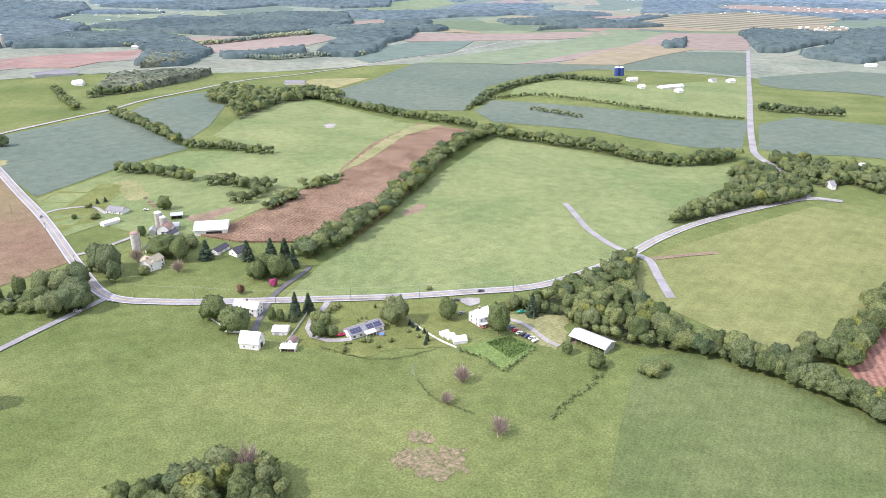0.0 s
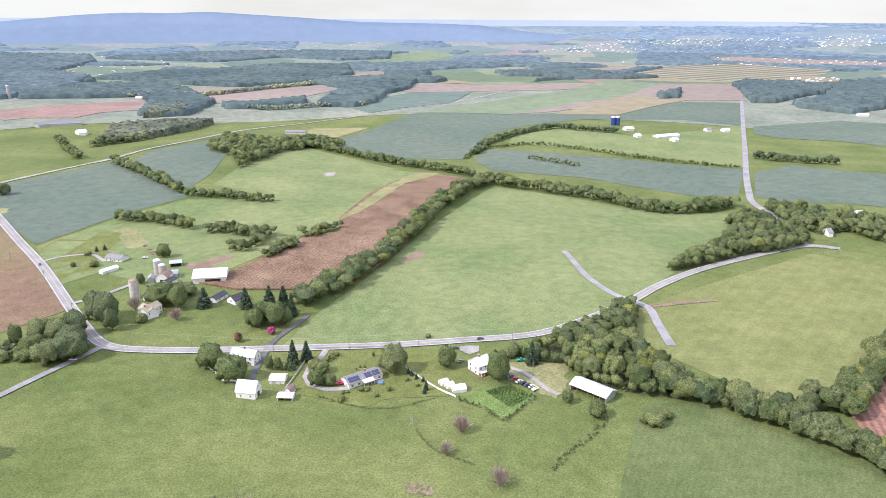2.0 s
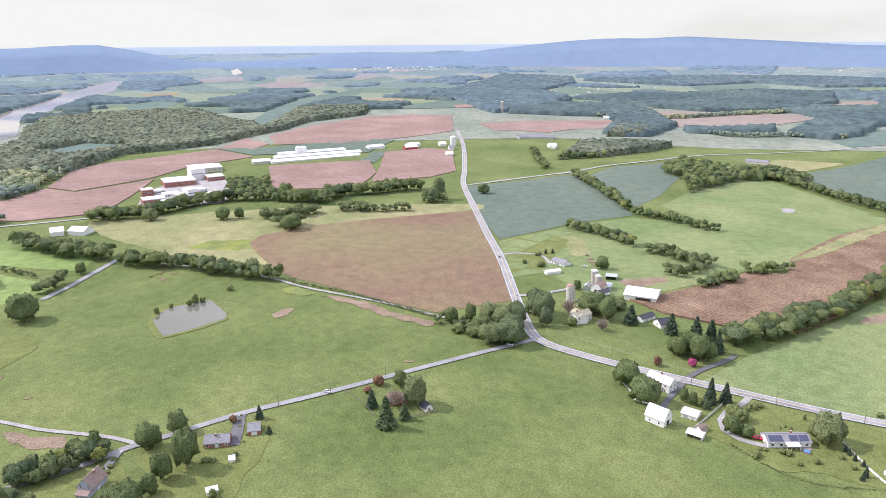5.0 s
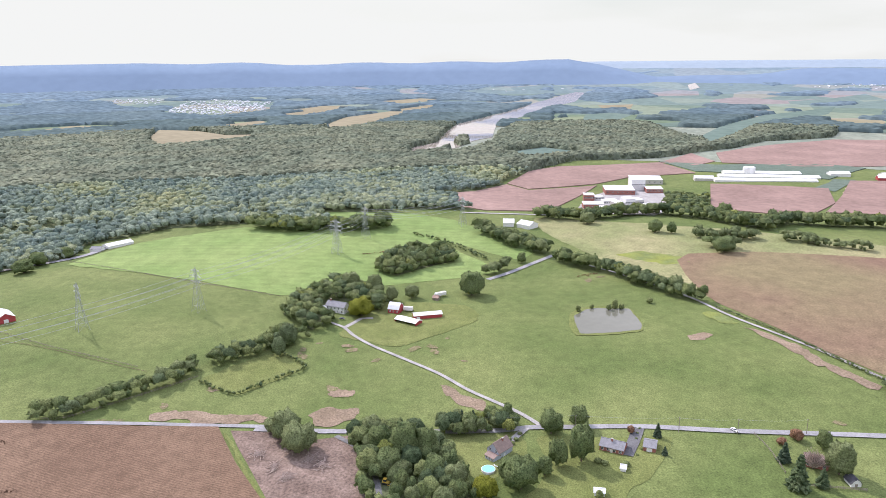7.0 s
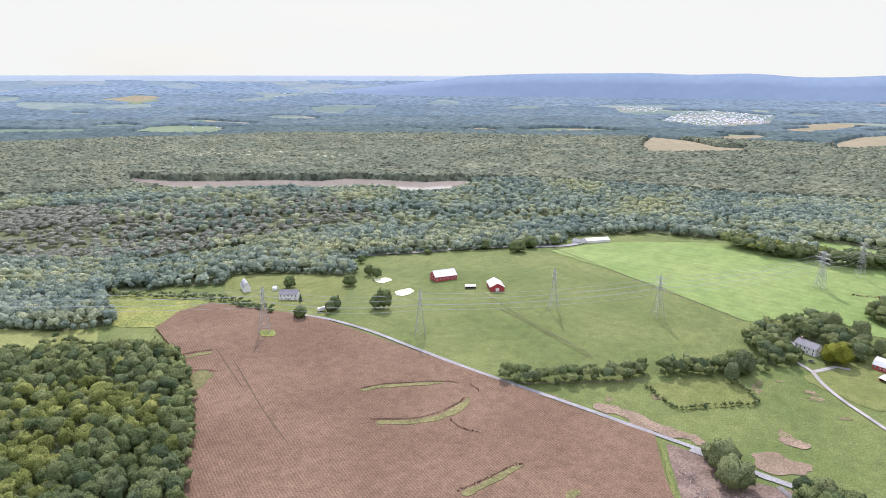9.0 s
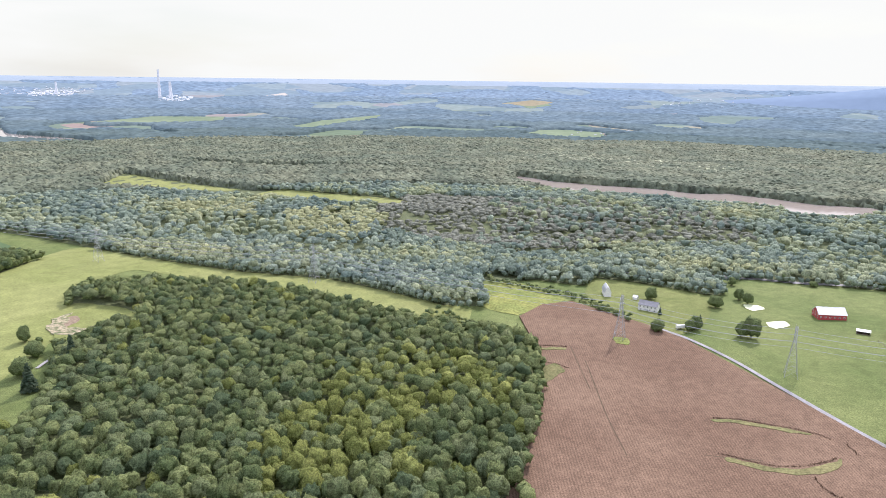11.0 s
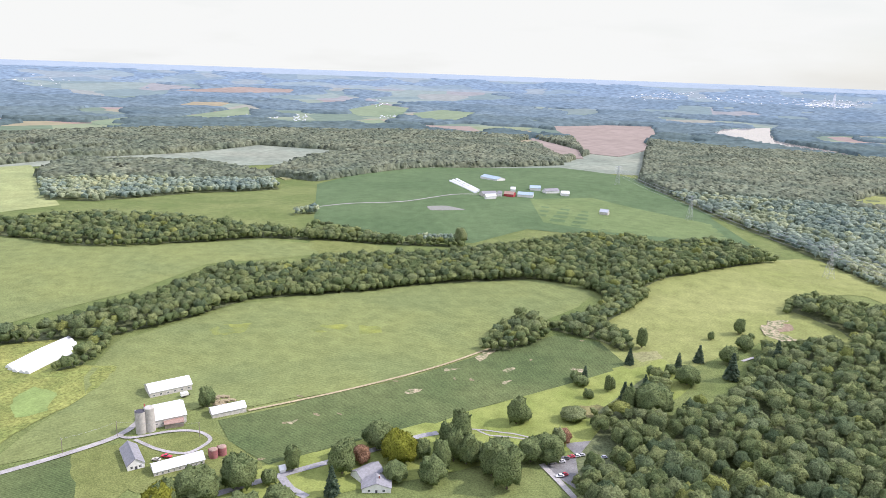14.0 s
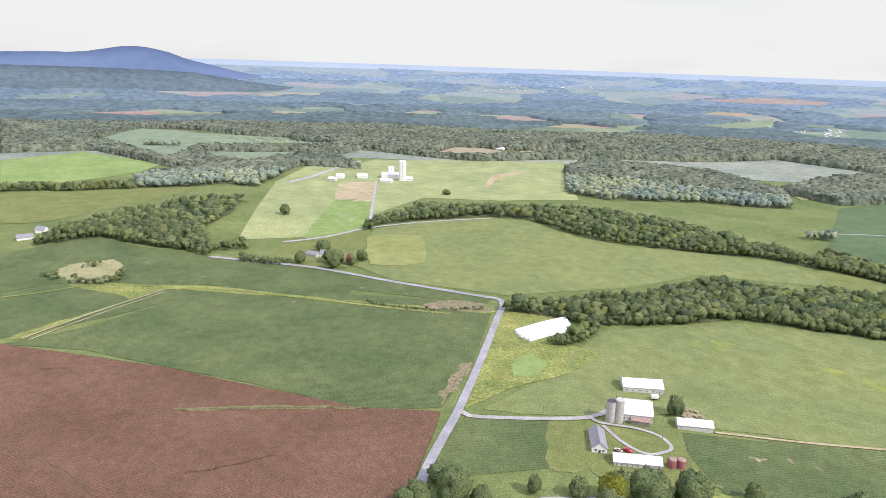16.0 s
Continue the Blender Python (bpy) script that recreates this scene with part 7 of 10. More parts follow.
hedge([(-590, 605), (-581, 619), (-571, 634)], 12, 11, "brush in an overgrown field", LEAF_OLIVE)
hedge([(-572, 617), (-550, 632), (-523, 659)], 10, 9, "brush in an overgrown field", LEAF_OLIVE)
hedge([(-539, 704), (-527, 712), (-524, 730)], 12, 11, "trees beside a roadside house")
hedge([(-781, 235), (-744, 256), (-698, 271), (-658, 280)], 6, 4, "low brush along a ditch")
hedge([(-613, 260), (-620, 273), (-627, 288)], 11, 11, "brushy clump beside a farm lane", LEAF_OLIVE)
hedge([(-720, 158), (-720, 173), (-725, 187)], 5, 1.6, "heap of cut branches in a meadow", LEAF_RUST, 1.6)
hedge([(-567, 333), (-569, 346), (-567, 357)], 5, 1.6, "heap of cut branches in a meadow", LEAF_RUST, 1.6)
hedge([(-339.2, 116.4), (-336.2, 128.1), (-330.5, 145.5), (-325.7, 157.0)], 13, 9, "thick roadside brush")
hedge([(-436.4, -104.9), (-439.6, -79.7), (-452.2, -54.1), (-466.9, -27.9), (-479.5, -12.7)], 9, 10, "hedgerow of deciduous trees in a pasture")
hedge([(-481.6, -2.8), (-488.3, 19.1), (-500.6, 39.4), (-520.3, 56.8)], 12, 11, "hedgerow of deciduous trees in a pasture")
hedge([(-456.8, -11.7), (-441.8, -1.7), (-431.7, 9.3), (-442.0, 29.2), (-454.5, 55.2), (-473.7, 49.3), (-486.5, 42.5)], 2.2, 3.0, "overgrown fence line round a paddock")
hedge([(-510.8, 62.1), (-501.2, 51.3), (-493.7, 35.1)], 12, 8, "trees by a farmhouse")
hedge([(-477.5, -496.3), (-488.6, -449.5), (-502.5, -404.6), (-495.4, -350.6), (-490.3, -316.0)], 12, 5, "brushy edge above a corn field")
hedge([(-364.7, -433.4), (-364.0, -390.3), (-380.2, -369.3), (-368.2, -328.4)], 14, 5, "low green thicket at a wood's edge")
hedge([(-69.7, 350.5), (-42.9, 338.4), (-24.4, 338.4), (-2.8, 348.7)], 1.2, 1.0, "weedy fence line behind a lawn")
hedge([(51.9, 279.6), (63.6, 294.1), (77.6, 308.6), (90.5, 327.2)], 3, 1.6, "overgrown fence line in a pasture", LEAF_OLIVE)
hedge([(-12.8, 316.4), (-5.2, 300.5), (5.8, 290.6), (16.4, 283.4)], 1.4, 1.0, "faint weedy line in a pasture", LEAF_OLIVE)
for k in range(14):
    u = k / 13
    (ax, ay), (bx, by), (cx, cy), (dx, dy) = [(26.8, 355.1), (39.6, 362.0), (38.9, 337.1), (51.7, 349.0)]
    hedge([(ax + (bx - ax) * u, ay + (by - ay) * u), ((ax + (bx - ax) * u + cx + (dx - cx) * u) / 2, (ay + (by - ay) * u + cy + (dy - cy) * u) / 2), (cx + (dx - cx) * u, cy + (dy - cy) * u)], 0.9, 1.6, "row of leafy vegetables in a garden", LEAF_GARDEN, 0.9)
hedge([(9.8, 347.2), (23.5, 336.9), (33.1, 323.8), (43.3, 335.1), (53.6, 348.3)], 2.2, 1.7, "weedy border of a garden")
hedge([(455, -872), (442, -883), (433, -892)], 12, 11, "trees at the edge of a dairy pasture", HAZY_LEAF)
hedge([(252, -801), (227, -808), (195, -821)], 12, 9, "trees at the edge of a dairy pasture", HAZY_LEAF)
hedge([(510.7, -272.8), (484.1, -285.5), (462.3, -305.4), (439.1, -346.9)], 4, 3, "brush along a drainage strip", LEAF_OLIVE)
hedge([(687.6, -223.3), (669.6, -246.6), (659.2, -266.8)], 8, 6, "bushes by a country house")
hedge([(715, -48), (710, -53), (697, -57)], 7, 6, "bushes on a field knoll")
hedge([(732, -84), (727, -90), (734, -97)], 7, 5, "bushes on a field knoll")
hedge([(684, -66), (674, -79), (671, -98), (691, -108)], 7, 7, "bushes on a field knoll")
hedge([(730, -202), (735, -216), (730, -231), (729, -247)], 7, 12, "tall trees beside a lane")
hedge([(693, -224), (675, -237), (656, -253)], 7, 7, "row of dense trees along a lane")


# ---- building tools ----
def part(name, bm, mat, parent, label="", smooth=False):
    """Links a bmesh (or a mesh already made) as one mesh object under a thing or a part."""
    if isinstance(bm, bmesh.types.BMesh):
        bmesh.ops.recalc_face_normals(bm, faces=bm.faces)
        me = bpy.data.meshes.new(name)
        bm.to_mesh(me)
        bm.free()
        me.materials.append(mat)
        if smooth:
            me.shade_smooth()
    else:
        me = bm
    ob = new(name, me)
    ob.parent = parent
    if label:
        ob["label"] = label
    return ob


def thing(name, m, label, category, group=""):
    ob = new(name)
    ob.empty_display_size = 1.0
    ob.matrix_world = m
    return tagged(ob, label, category, group)


def add_box(bm, x0, x1, y0, y1, z0, z1):
    v = [bm.verts.new((x, y, z)) for x in (x0, x1) for y in (y0, y1) for z in (z0, z1)]
    for q in ((0, 1, 3, 2), (4, 6, 7, 5), (0, 4, 5, 1), (2, 3, 7, 6), (0, 2, 6, 4), (1, 5, 7, 3)):
        bm.faces.new([v[i] for i in q])
    return bm


def add_prism(bm, profile, x0, x1):
    """A solid with the profile (y, z) run along x."""
    a = [bm.verts.new((x0, y, z)) for y, z in profile]
    b = [bm.verts.new((x1, y, z)) for y, z in profile]
    n = len(profile)
    bm.faces.new(a)
    bm.faces.new(b[::-1])
    for i in range(n):
        bm.faces.new((a[i], b[i], b[(i + 1) % n], a[(i + 1) % n]))
    return bm


def add_tube(bm, p, q, r0, r1, sides=8, caps=True):
    p, q = Vector(p), Vector(q)
    d = (q - p).normalized()
    u = d.cross(Vector((0.3, 0.2, 1)) if abs(d.z) < 0.9 else Vector((1, 0.1, 0))).normalized()
    w = d.cross(u)
    rings = []
    for c, r in ((p, r0), (q, r1)):
        rings.append([bm.verts.new(c + (u * math.cos(2 * math.pi * i / sides) + w * math.sin(2 * math.pi * i / sides)) * r) for i in range(sides)])
    for i in range(sides):
        bm.faces.new((rings[0][i], rings[0][(i + 1) % sides], rings[1][(i + 1) % sides], rings[1][i]))
    if caps:
        bm.faces.new(rings[0][::-1])
        bm.faces.new(rings[1])
    return bm


def at(x, y, turn=0.0, dz=0.0):
    return pose(x, y, ground_z(x, y) + dz + 0.25, 0, 0, turn)


ROOFS = {
    "gable": [(0, 0), (0.5, 1), (1, 0)],
    "gambrel": [(0, 0), (0.2, 0.62), (0.5, 1), (0.8, 0.62), (1, 0)],
    "hoop": [(0, 0), (0.08, 0.45), (0.25, 0.83), (0.5, 1), (0.75, 0.83), (0.92, 0.45), (1, 0)],
    "shed": [(0, 0), (1, 0.999)],
}
window_meshes = {}


def add_window(parent, x, z, w, h, m, frame_mat=None):
    """A window: a frame with a pane in it, set on a wall's plane given by m."""
    key = (round(w, 1), round(h, 1))
    if key not in window_meshes:
        bm = bmesh.new()
        t = 0.12
        for b in ((-w / 2 - t, w / 2 + t, -h / 2 - t, -h / 2), (-w / 2 - t, w / 2 + t, h / 2, h / 2 + t), (-w / 2 - t, -w / 2, -h / 2, h / 2), (w / 2, w / 2 + t, -h / 2, h / 2), (-w / 2, w / 2, -0.04, 0.04)):
            add_box(bm, b[0], b[1], -0.06, 0.0, b[2], b[3])
        fr = bpy.data.meshes.new("window")
        bm.to_mesh(fr)
        bm.free()
        fr.materials.append(frame_mat or WHITE)
        bm = add_box(bmesh.new(), -w / 2, w / 2, -0.025, 0.0, -h / 2, h / 2)
        pa = bpy.data.meshes.new("pane")
        bm.to_mesh(pa)
        bm.free()
        pa.materials.append(GLASS)
        window_meshes[key] = fr, pa
    fr, pa = window_meshes[key]
    ob = part("window", fr, None, parent)
    ob.matrix_local = m @ Matrix.Translation((x, 0, z))
    part("pane", pa, None, ob)


def building(name, a, b, depth, wall_h, rise, walls, roof, label, category, style="gable", across=False, windows=(), doors=(), open_front=False, chimney=None, overhang=0.4, group="", base=None, seams=False):
    """A building whose near wall stands on the line a to b and which reaches depth metres away from the eye.
    windows: (side, count, height, w, h); doors: (side, place 0 to 1, w, h, material)."""
    a, b = Vector((*a, 0)), Vector((*b, 0))
    d = (b - a).normalized()
    away = Vector((-d.y, d.x, 0))
    if away.dot(a + b) < 0:
        a, b, d, away = b, a, -d, -away
    length = (b - a).length
    corners = [a, b, a + away * depth, b + away * depth]
    z = min(ground_z(c.x, c.y) for c in corners) - 0.1
    if across:
        origin, ex, ey, ln, wd = b, away, -d, depth, length
    else:
        origin, ex, ey, ln, wd = a, d, away, length, depth
    m = Matrix.Translation((origin.x, origin.y, z)) @ Matrix((ex, ey, Vector((0, 0, 1)))).transposed().to_4x4()
    t = thing(name, m, label, category, group)
    prof = ROOFS[style]
    top = [(y * wd, wall_h + q * rise) for y, q in prof]
    if open_front:
        wall_t = 0.25
        bm = add_box(bmesh.new(), 0, ln, wd - wall_t, wd, 0, wall_h)
        part("back_wall", bm, walls, t)
        for x in (0, ln - wall_t):
            part("end_wall", add_prism(bmesh.new(), [(0.0, 0), (wd - wall_t, 0), (wd - wall_t, wall_h)] + [p for p in top[::-1] if 0 < p[0] < wd - wall_t] + [(0, wall_h)], x, x + wall_t), walls, t)
        n = max(2, round(ln / 4))
        for i in range(1, n):
            part("post", add_box(bmesh.new(), ln * i / n - 0.12, ln * i / n + 0.12, 0.1, 0.34, 0, wall_h), WOOD, t)
        part("floor", add_box(bmesh.new(), wall_t, ln - wall_t, 0.3, wd - wall_t, 0.05, 0.25), DIRT, t)
    else:
        part("wall", add_prism(bmesh.new(), [(0, 0), (wd, 0)] + top[::-1], 0, ln), walls, t)
        if base:
            part("foundation", add_box(bmesh.new(), -0.03, ln + 0.03, -0.03, wd + 0.03, 0, 0.7), base, t)
    # the roof: a sheet of its own thickness that follows the profile and overhangs the walls
    th = 0.22
    s0 = (top[1][1] - top[0][1]) / max(0.01, top[1][0] - top[0][0])
    if style == "shed":
        outer = [(-overhang, wall_h - overhang * s0 + th), (wd + overhang, wall_h + rise + overhang * s0 + th)]
    else:
        k = min(overhang, 0.35 if style != "gable" else overhang)
        outer = [(-k, wall_h - k * min(s0, 1.2) + th)] + [(y, q + th * 1.1) for y, q in top[1:-1]] + [(wd + k, wall_h - k * min(s0, 1.2) + th)]
    inner = [(y, q - th) for y, q in outer[::-1]]
    part("roof", add_prism(bmesh.new(), outer + inner, -overhang, ln + overhang), roof, t)
    if seams:
        n = max(3, int(ln / 1.8))
        bm = bmesh.new()
        for i in range(n + 1):
            x = -overhang + (ln + 2 * overhang) * i / n
            add_prism(bm, [(y, q + 0.07) for y, q in outer] + [(y, q) for y, q in outer[::-1]], x - 0.05, x + 0.05)
        part("roof_seams", bm, roof, t)
    if style in ("gable", "gambrel") and not open_front:
        ry, rz = outer[len(outer) // 2]
        part("ridge_cap", add_box(bmesh.new(), -overhang, ln + overhang, ry - 0.2, ry + 0.2, rz - 0.12, rz + 0.06), roof, t)
    sides = {
        "front": (Matrix.Identity(4), ln), "back": (Matrix.Translation((ln, wd, 0)) @ Matrix.Rotation(math.pi, 4, "Z"), ln),
        "left": (Matrix.Translation((0, wd, 0)) @ Matrix.Rotation(-math.pi / 2, 4, "Z"), wd), "right": (Matrix.Translation((ln, 0, 0)) @ Matrix.Rotation(math.pi / 2, 4, "Z"), wd),
    }
    for side, count, zz, w, h in windows:
        sm, sl = sides[side]
        for i in range(count):
            add_window(t, sl * (i + 0.5) / count, zz, w, h, sm)
    for side, u, w, h, dm in doors:
        sm, sl = sides[side]
        x = sl * u
        ob = part("door", add_box(bmesh.new(), x - w / 2, x + w / 2, -0.07, 0.0, 0.0, h), dm, t)
        ob.matrix_local = sm
        fr = bmesh.new()
        for q in ((x - w / 2 - 0.15, x - w / 2, 0, h + 0.15), (x + w / 2, x + w / 2 + 0.15, 0, h + 0.15), (x - w / 2, x + w / 2, h, h + 0.15)):
            add_box(fr, q[0], q[1], -0.09, 0, q[2], q[3])
        part("door_frame", fr, WHITE, ob)
    if chimney:
        cx, cy = chimney
        cz = np.interp(cy * wd, [p[0] for p in top], [p[1] for p in top])
        ch = part("chimney", add_box(bmesh.new(), cx * ln - 0.45, cx * ln + 0.45, cy * wd - 0.35, cy * wd + 0.35, cz - 1.0, cz + 1.6), BRICK, t)
        part("cap", add_box(bmesh.new(), cx * ln - 0.55, cx * ln + 0.55, cy * wd - 0.45, cy * wd + 0.45, cz + 1.6, cz + 1.75), CONCRETE, ch)
    return t, ln, wd, top


def silo(x, y, radius, height, mat, dome_mat, label, dome=0.5):
    t = thing("silo", at(x, y), label, "silo", "farm silos")
    bm = bmesh.new()
    add_tube(bm, (0, 0, -0.5), (0, 0, height), radius, radius, 24)
    part("barrel", bm, mat, t)
    bm = bmesh.new()
    for i in range(4):
        a0, a1 = i * math.pi / 8, (i + 1) * math.pi / 8
        add_tube(bm, (0, 0, height + radius * dome * math.sin(a0)), (0, 0, height + radius * dome * math.sin(a1) + 0.001), radius * 1.02 * math.cos(a0), max(0.05, radius * 1.02 * math.cos(a1)), 24, False)
    part("dome", bm, dome_mat, t, smooth=True)
    if "filler pipe" in label:
        part("filler_pipe", add_tube(bmesh.new(), (radius + 0.25, 0, 0), (radius + 0.25, 0, height + 1.6), 0.3, 0.3, 8), RED, t)
    for i in range(1, int(height / 1.6)):
        bm = add_tube(bmesh.new(), (0, 0, i * 1.6), (0, 0, i * 1.6 + 0.1), radius + 0.05, radius + 0.05, 24)
        part("hoop", bm, mat, t)
    bm = add_box(bmesh.new(), radius, radius + 0.7, -0.4, 0.4, 0, height)
    part("chute", bm, mat, t)
    return t


# ---- trees that stand singly ----
def deciduous_crown(seed, sprigs=170):
    return crown(seed, 3, 60, sprigs * 5, 0.03, 0.07, -0.95, 0.2, 0.05)


def conifer_crown(seed):
    """Tiers of drooping boughs that narrow to a tip."""
    r = np.random.default_rng(seed)
    vs, fs, n = [], [], 0
    tiers = 11
    for i in range(tiers):
        z = -0.95 + 1.85 * i / (tiers - 1)
        w = 0.95 * (1 - i / tiers) ** 0.8 * r.uniform(0.85, 1.1)
        k = max(4, int(9 * (1 - i / tiers)) + 2)
        for j in range(k):
            a = 2 * math.pi * (j + r.uniform(-0.3, 0.3)) / k
            v, f = lump(seed * 91 + i * 13 + j, 1, 0.35)
            v = v * np.array([w * 0.42 + 0.05, 0.15 + 0.1 * w, 0.10])
            c, s = math.cos(a), math.sin(a)
            v = np.stack([v[:, 0] * c - v[:, 1] * s + c * w * 0.55, v[:, 0] * s + v[:, 1] * c + s * w * 0.55, v[:, 2] + z - 0.12 * np.abs(v[:, 0])], 1)
            vs.append(v)
            fs.append(f + n)
            n += len(v)
    return np.vstack(vs), np.vstack(fs)


def twig_crown(seed):
    r = np.random.default_rng(seed)
    bm = bmesh.new()
    for i in range(70):
        d = Vector(r.normal(size=3)).normalized()
        d.z = abs(d.z) * 0.9
        p = Vector((0, 0, -0.9)) + d * 0.1
        q = Vector((d.x, d.y, d.z * 1.1 - 0.4)) * r.uniform(0.6, 1.0)
        add_tube(bm, p, q, 0.03, 0.012, 4, False)
        for k in range(2):
            e = q + Vector(r.normal(size=3)) * 0.22
            add_tube(bm, (p + q) / 2, e, 0.02, 0.01, 3, False)
    bm.verts.index_update()
    v = np.array([x.co for x in bm.verts])
    f = np.array([t for p in bm.faces for t in ([p.verts[0].index, p.verts[1].index, p.verts[2].index], [p.verts[0].index, p.verts[2].index, p.verts[3].index])])
    bm.free()
    return v, f


TREE_KINDS = {
    "broad": ("tree", LEAF_DARK, "broad green deciduous tree with a full crown", lambda s: deciduous_crown(s)),
    "blue": ("tree", LEAF_BLUE, "dusty blue-green tree with a full crown", lambda s: deciduous_crown(s)),
    "olive": ("tree", LEAF_OLIVE, "olive-brown deciduous tree turning in late summer", lambda s: deciduous_crown(s)),
    "yellow": ("tree", LEAF_YELLOW, "bright yellow-green deciduous tree", lambda s: deciduous_crown(s)),
    "rust": ("tree", LEAF_RUST, "rusty reddish ornamental tree", lambda s: deciduous_crown(s, 110)),
    "pink": ("bush", LEAF_PINK, "crimson flowering bush beside dark trees", lambda s: deciduous_crown(s, 90)),
    "bush": ("bush", LEAF, "rounded green garden bush", lambda s: deciduous_crown(s, 80)),
    "conifer": ("conifer", CONIFER, "dark green conical conifer tree", conifer_crown),
    "spruce": ("conifer", LEAF_BLUE, "bluish spruce with tiered boughs", conifer_crown),
    "bare": ("tree", TWIG, "leafless grey-brown small tree", twig_crown),
}
prototypes = {}
tree_rng = random.Random(5)


def plant(kind, places, group=""):
    """Trees of one kind at (x, y, height, width); the first of each shape is built, the others are copies."""
    name, leaf, label, make = TREE_KINDS[kind]
    for x, y, h, w in places:
        h, w = max(1.0, h), max(0.8, w)
        shape = tree_rng.randrange(3)
        key = (kind, shape)
        m = at(x, y, tree_rng.uniform(0, 360), -0.3) @ Matrix.Diagonal((w, w, h, 1))
        if key not in prototypes:
            t = new(name)
            tagged(t, label, name, group or "single trees")
            vv, ff = make(300 + 17 * shape + len(kind))
            low = 0.03 if kind in ("conifer", "spruce", "bush", "pink") else 0.07
            vv = vv * np.array([0.54, 0.54, (1 - low) / 2])
            lo, hi = vv[:, 2].min(), vv[:, 2].max()
            vv[:, 2] = low + (vv[:, 2] - lo) / (hi - lo) * (1 - low)
            ob = new("crown", raw_mesh("crown", vv, ff, leaf, kind not in ("conifer", "spruce")))
            ob.parent = t
            bm = add_tube(bmesh.new(), (0, 0, 0), (0.004, 0, 0.34), 0.035, 0.022, 8)
            for k in range(4):
                a = 1.6 * k + shape
                add_tube(bm, (0, 0, 0.24 + 0.03 * k), (0.2 * math.cos(a), 0.2 * math.sin(a), 0.55 + 0.04 * k), 0.014, 0.006, 5)
            part("trunk", bm, BARK, t)
            t.matrix_world = m
            prototypes[key] = t
        else:
            c = copy_thing(prototypes[key], pose(0, 0, 0))
            c.matrix_basis = m
            if group:
                c["group"] = group


# ---- vehicles ----
car_paints, car_meshes = {}, {}


def car(x, y, turn, colour, label, kind="car"):
    """A car or pickup: shaped body, glazed cabin, four wheels with rims."""
    if colour not in car_paints:
        car_paints[colour] = plain("car paint", colour, 0.25, stain=0.05, spec=0.6)
    key = (kind, colour)
    if key not in car_meshes:
        body = [(-2.3, 0.35), (2.3, 0.35), (2.3, 0.75), (2.1, 0.9), (1.0, 0.98), (-2.2, 1.0), (-2.3, 0.8)] if kind == "car" else [(-2.8, 0.45), (2.8, 0.45), (2.8, 0.95), (2.6, 1.12), (1.3, 1.18), (-2.8, 1.15)]
        cabin = [(-1.7, 0.98), (1.0, 0.98), (0.35, 1.48), (-1.2, 1.5)] if kind == "car" else [(-0.7, 1.15), (1.3, 1.15), (0.75, 1.85), (-0.6, 1.88)]
        bm = add_prism(bmesh.new(), body, -0.9, 0.9)
        for v in bm.verts:
            v.co = (v.co.y, v.co.x, v.co.z)
        bmesh.ops.bevel(bm, geom=bm.edges[:], offset=0.09, segments=1, affect="EDGES")
        mb = bpy.data.meshes.new("body")
        bmesh.ops.recalc_face_normals(bm, faces=bm.faces)
        bm.to_mesh(mb)
        bm.free()
        mb.materials.append(car_paints[colour])
        bm = add_prism(bmesh.new(), cabin, -0.78, 0.78)
        for v in bm.verts:
            v.co = (v.co.y, v.co.x * (0.86 if v.co.z > 1.3 else 1), v.co.z)
        mc = bpy.data.meshes.new("glass")
        bmesh.ops.recalc_face_normals(bm, faces=bm.faces)
        bm.to_mesh(mc)
        bm.free()
        mc.materials.append(GLASS)
        top = max(c[1] for c in cabin)
        ends = [c[0] for c in cabin if c[1] > top - 0.1]
        bm = add_box(bmesh.new(), min(ends), max(ends), -0.7, 0.7, top - 0.02, top + 0.06)
        mr = bpy.data.meshes.new("roof")
        bm.to_mesh(mr)
        bm.free()
        mr.materials.append(car_paints[colour])
        bm = add_tube(bmesh.new(), (0, -0.11, 0), (0, 0.11, 0), 0.33, 0.33, 12)
        mw = bpy.data.meshes.new("wheel")
        bm.to_mesh(mw)
        bm.free()
        mw.materials.append(TYRE)
        car_meshes[key] = mb, mc, mr, mw
    mb, mc, mr, mw = car_meshes[key]
    t = thing("car" if kind == "car" else "pickup_truck", at(x, y, turn, 0.3), label, "car" if kind == "car" else "pickup truck", "parked cars")
    part("body", mb, None, t)
    part("cabin_glass", mc, None, t, "dark glass")
    part("roof", mr, None, t)
    for wx in (-1.4, 1.4):
        for wy in (-0.85, 0.85):
            w = part("wheel", mw, None, t, "black rubber")
            w.location = (wx, wy, 0.33)
    return t


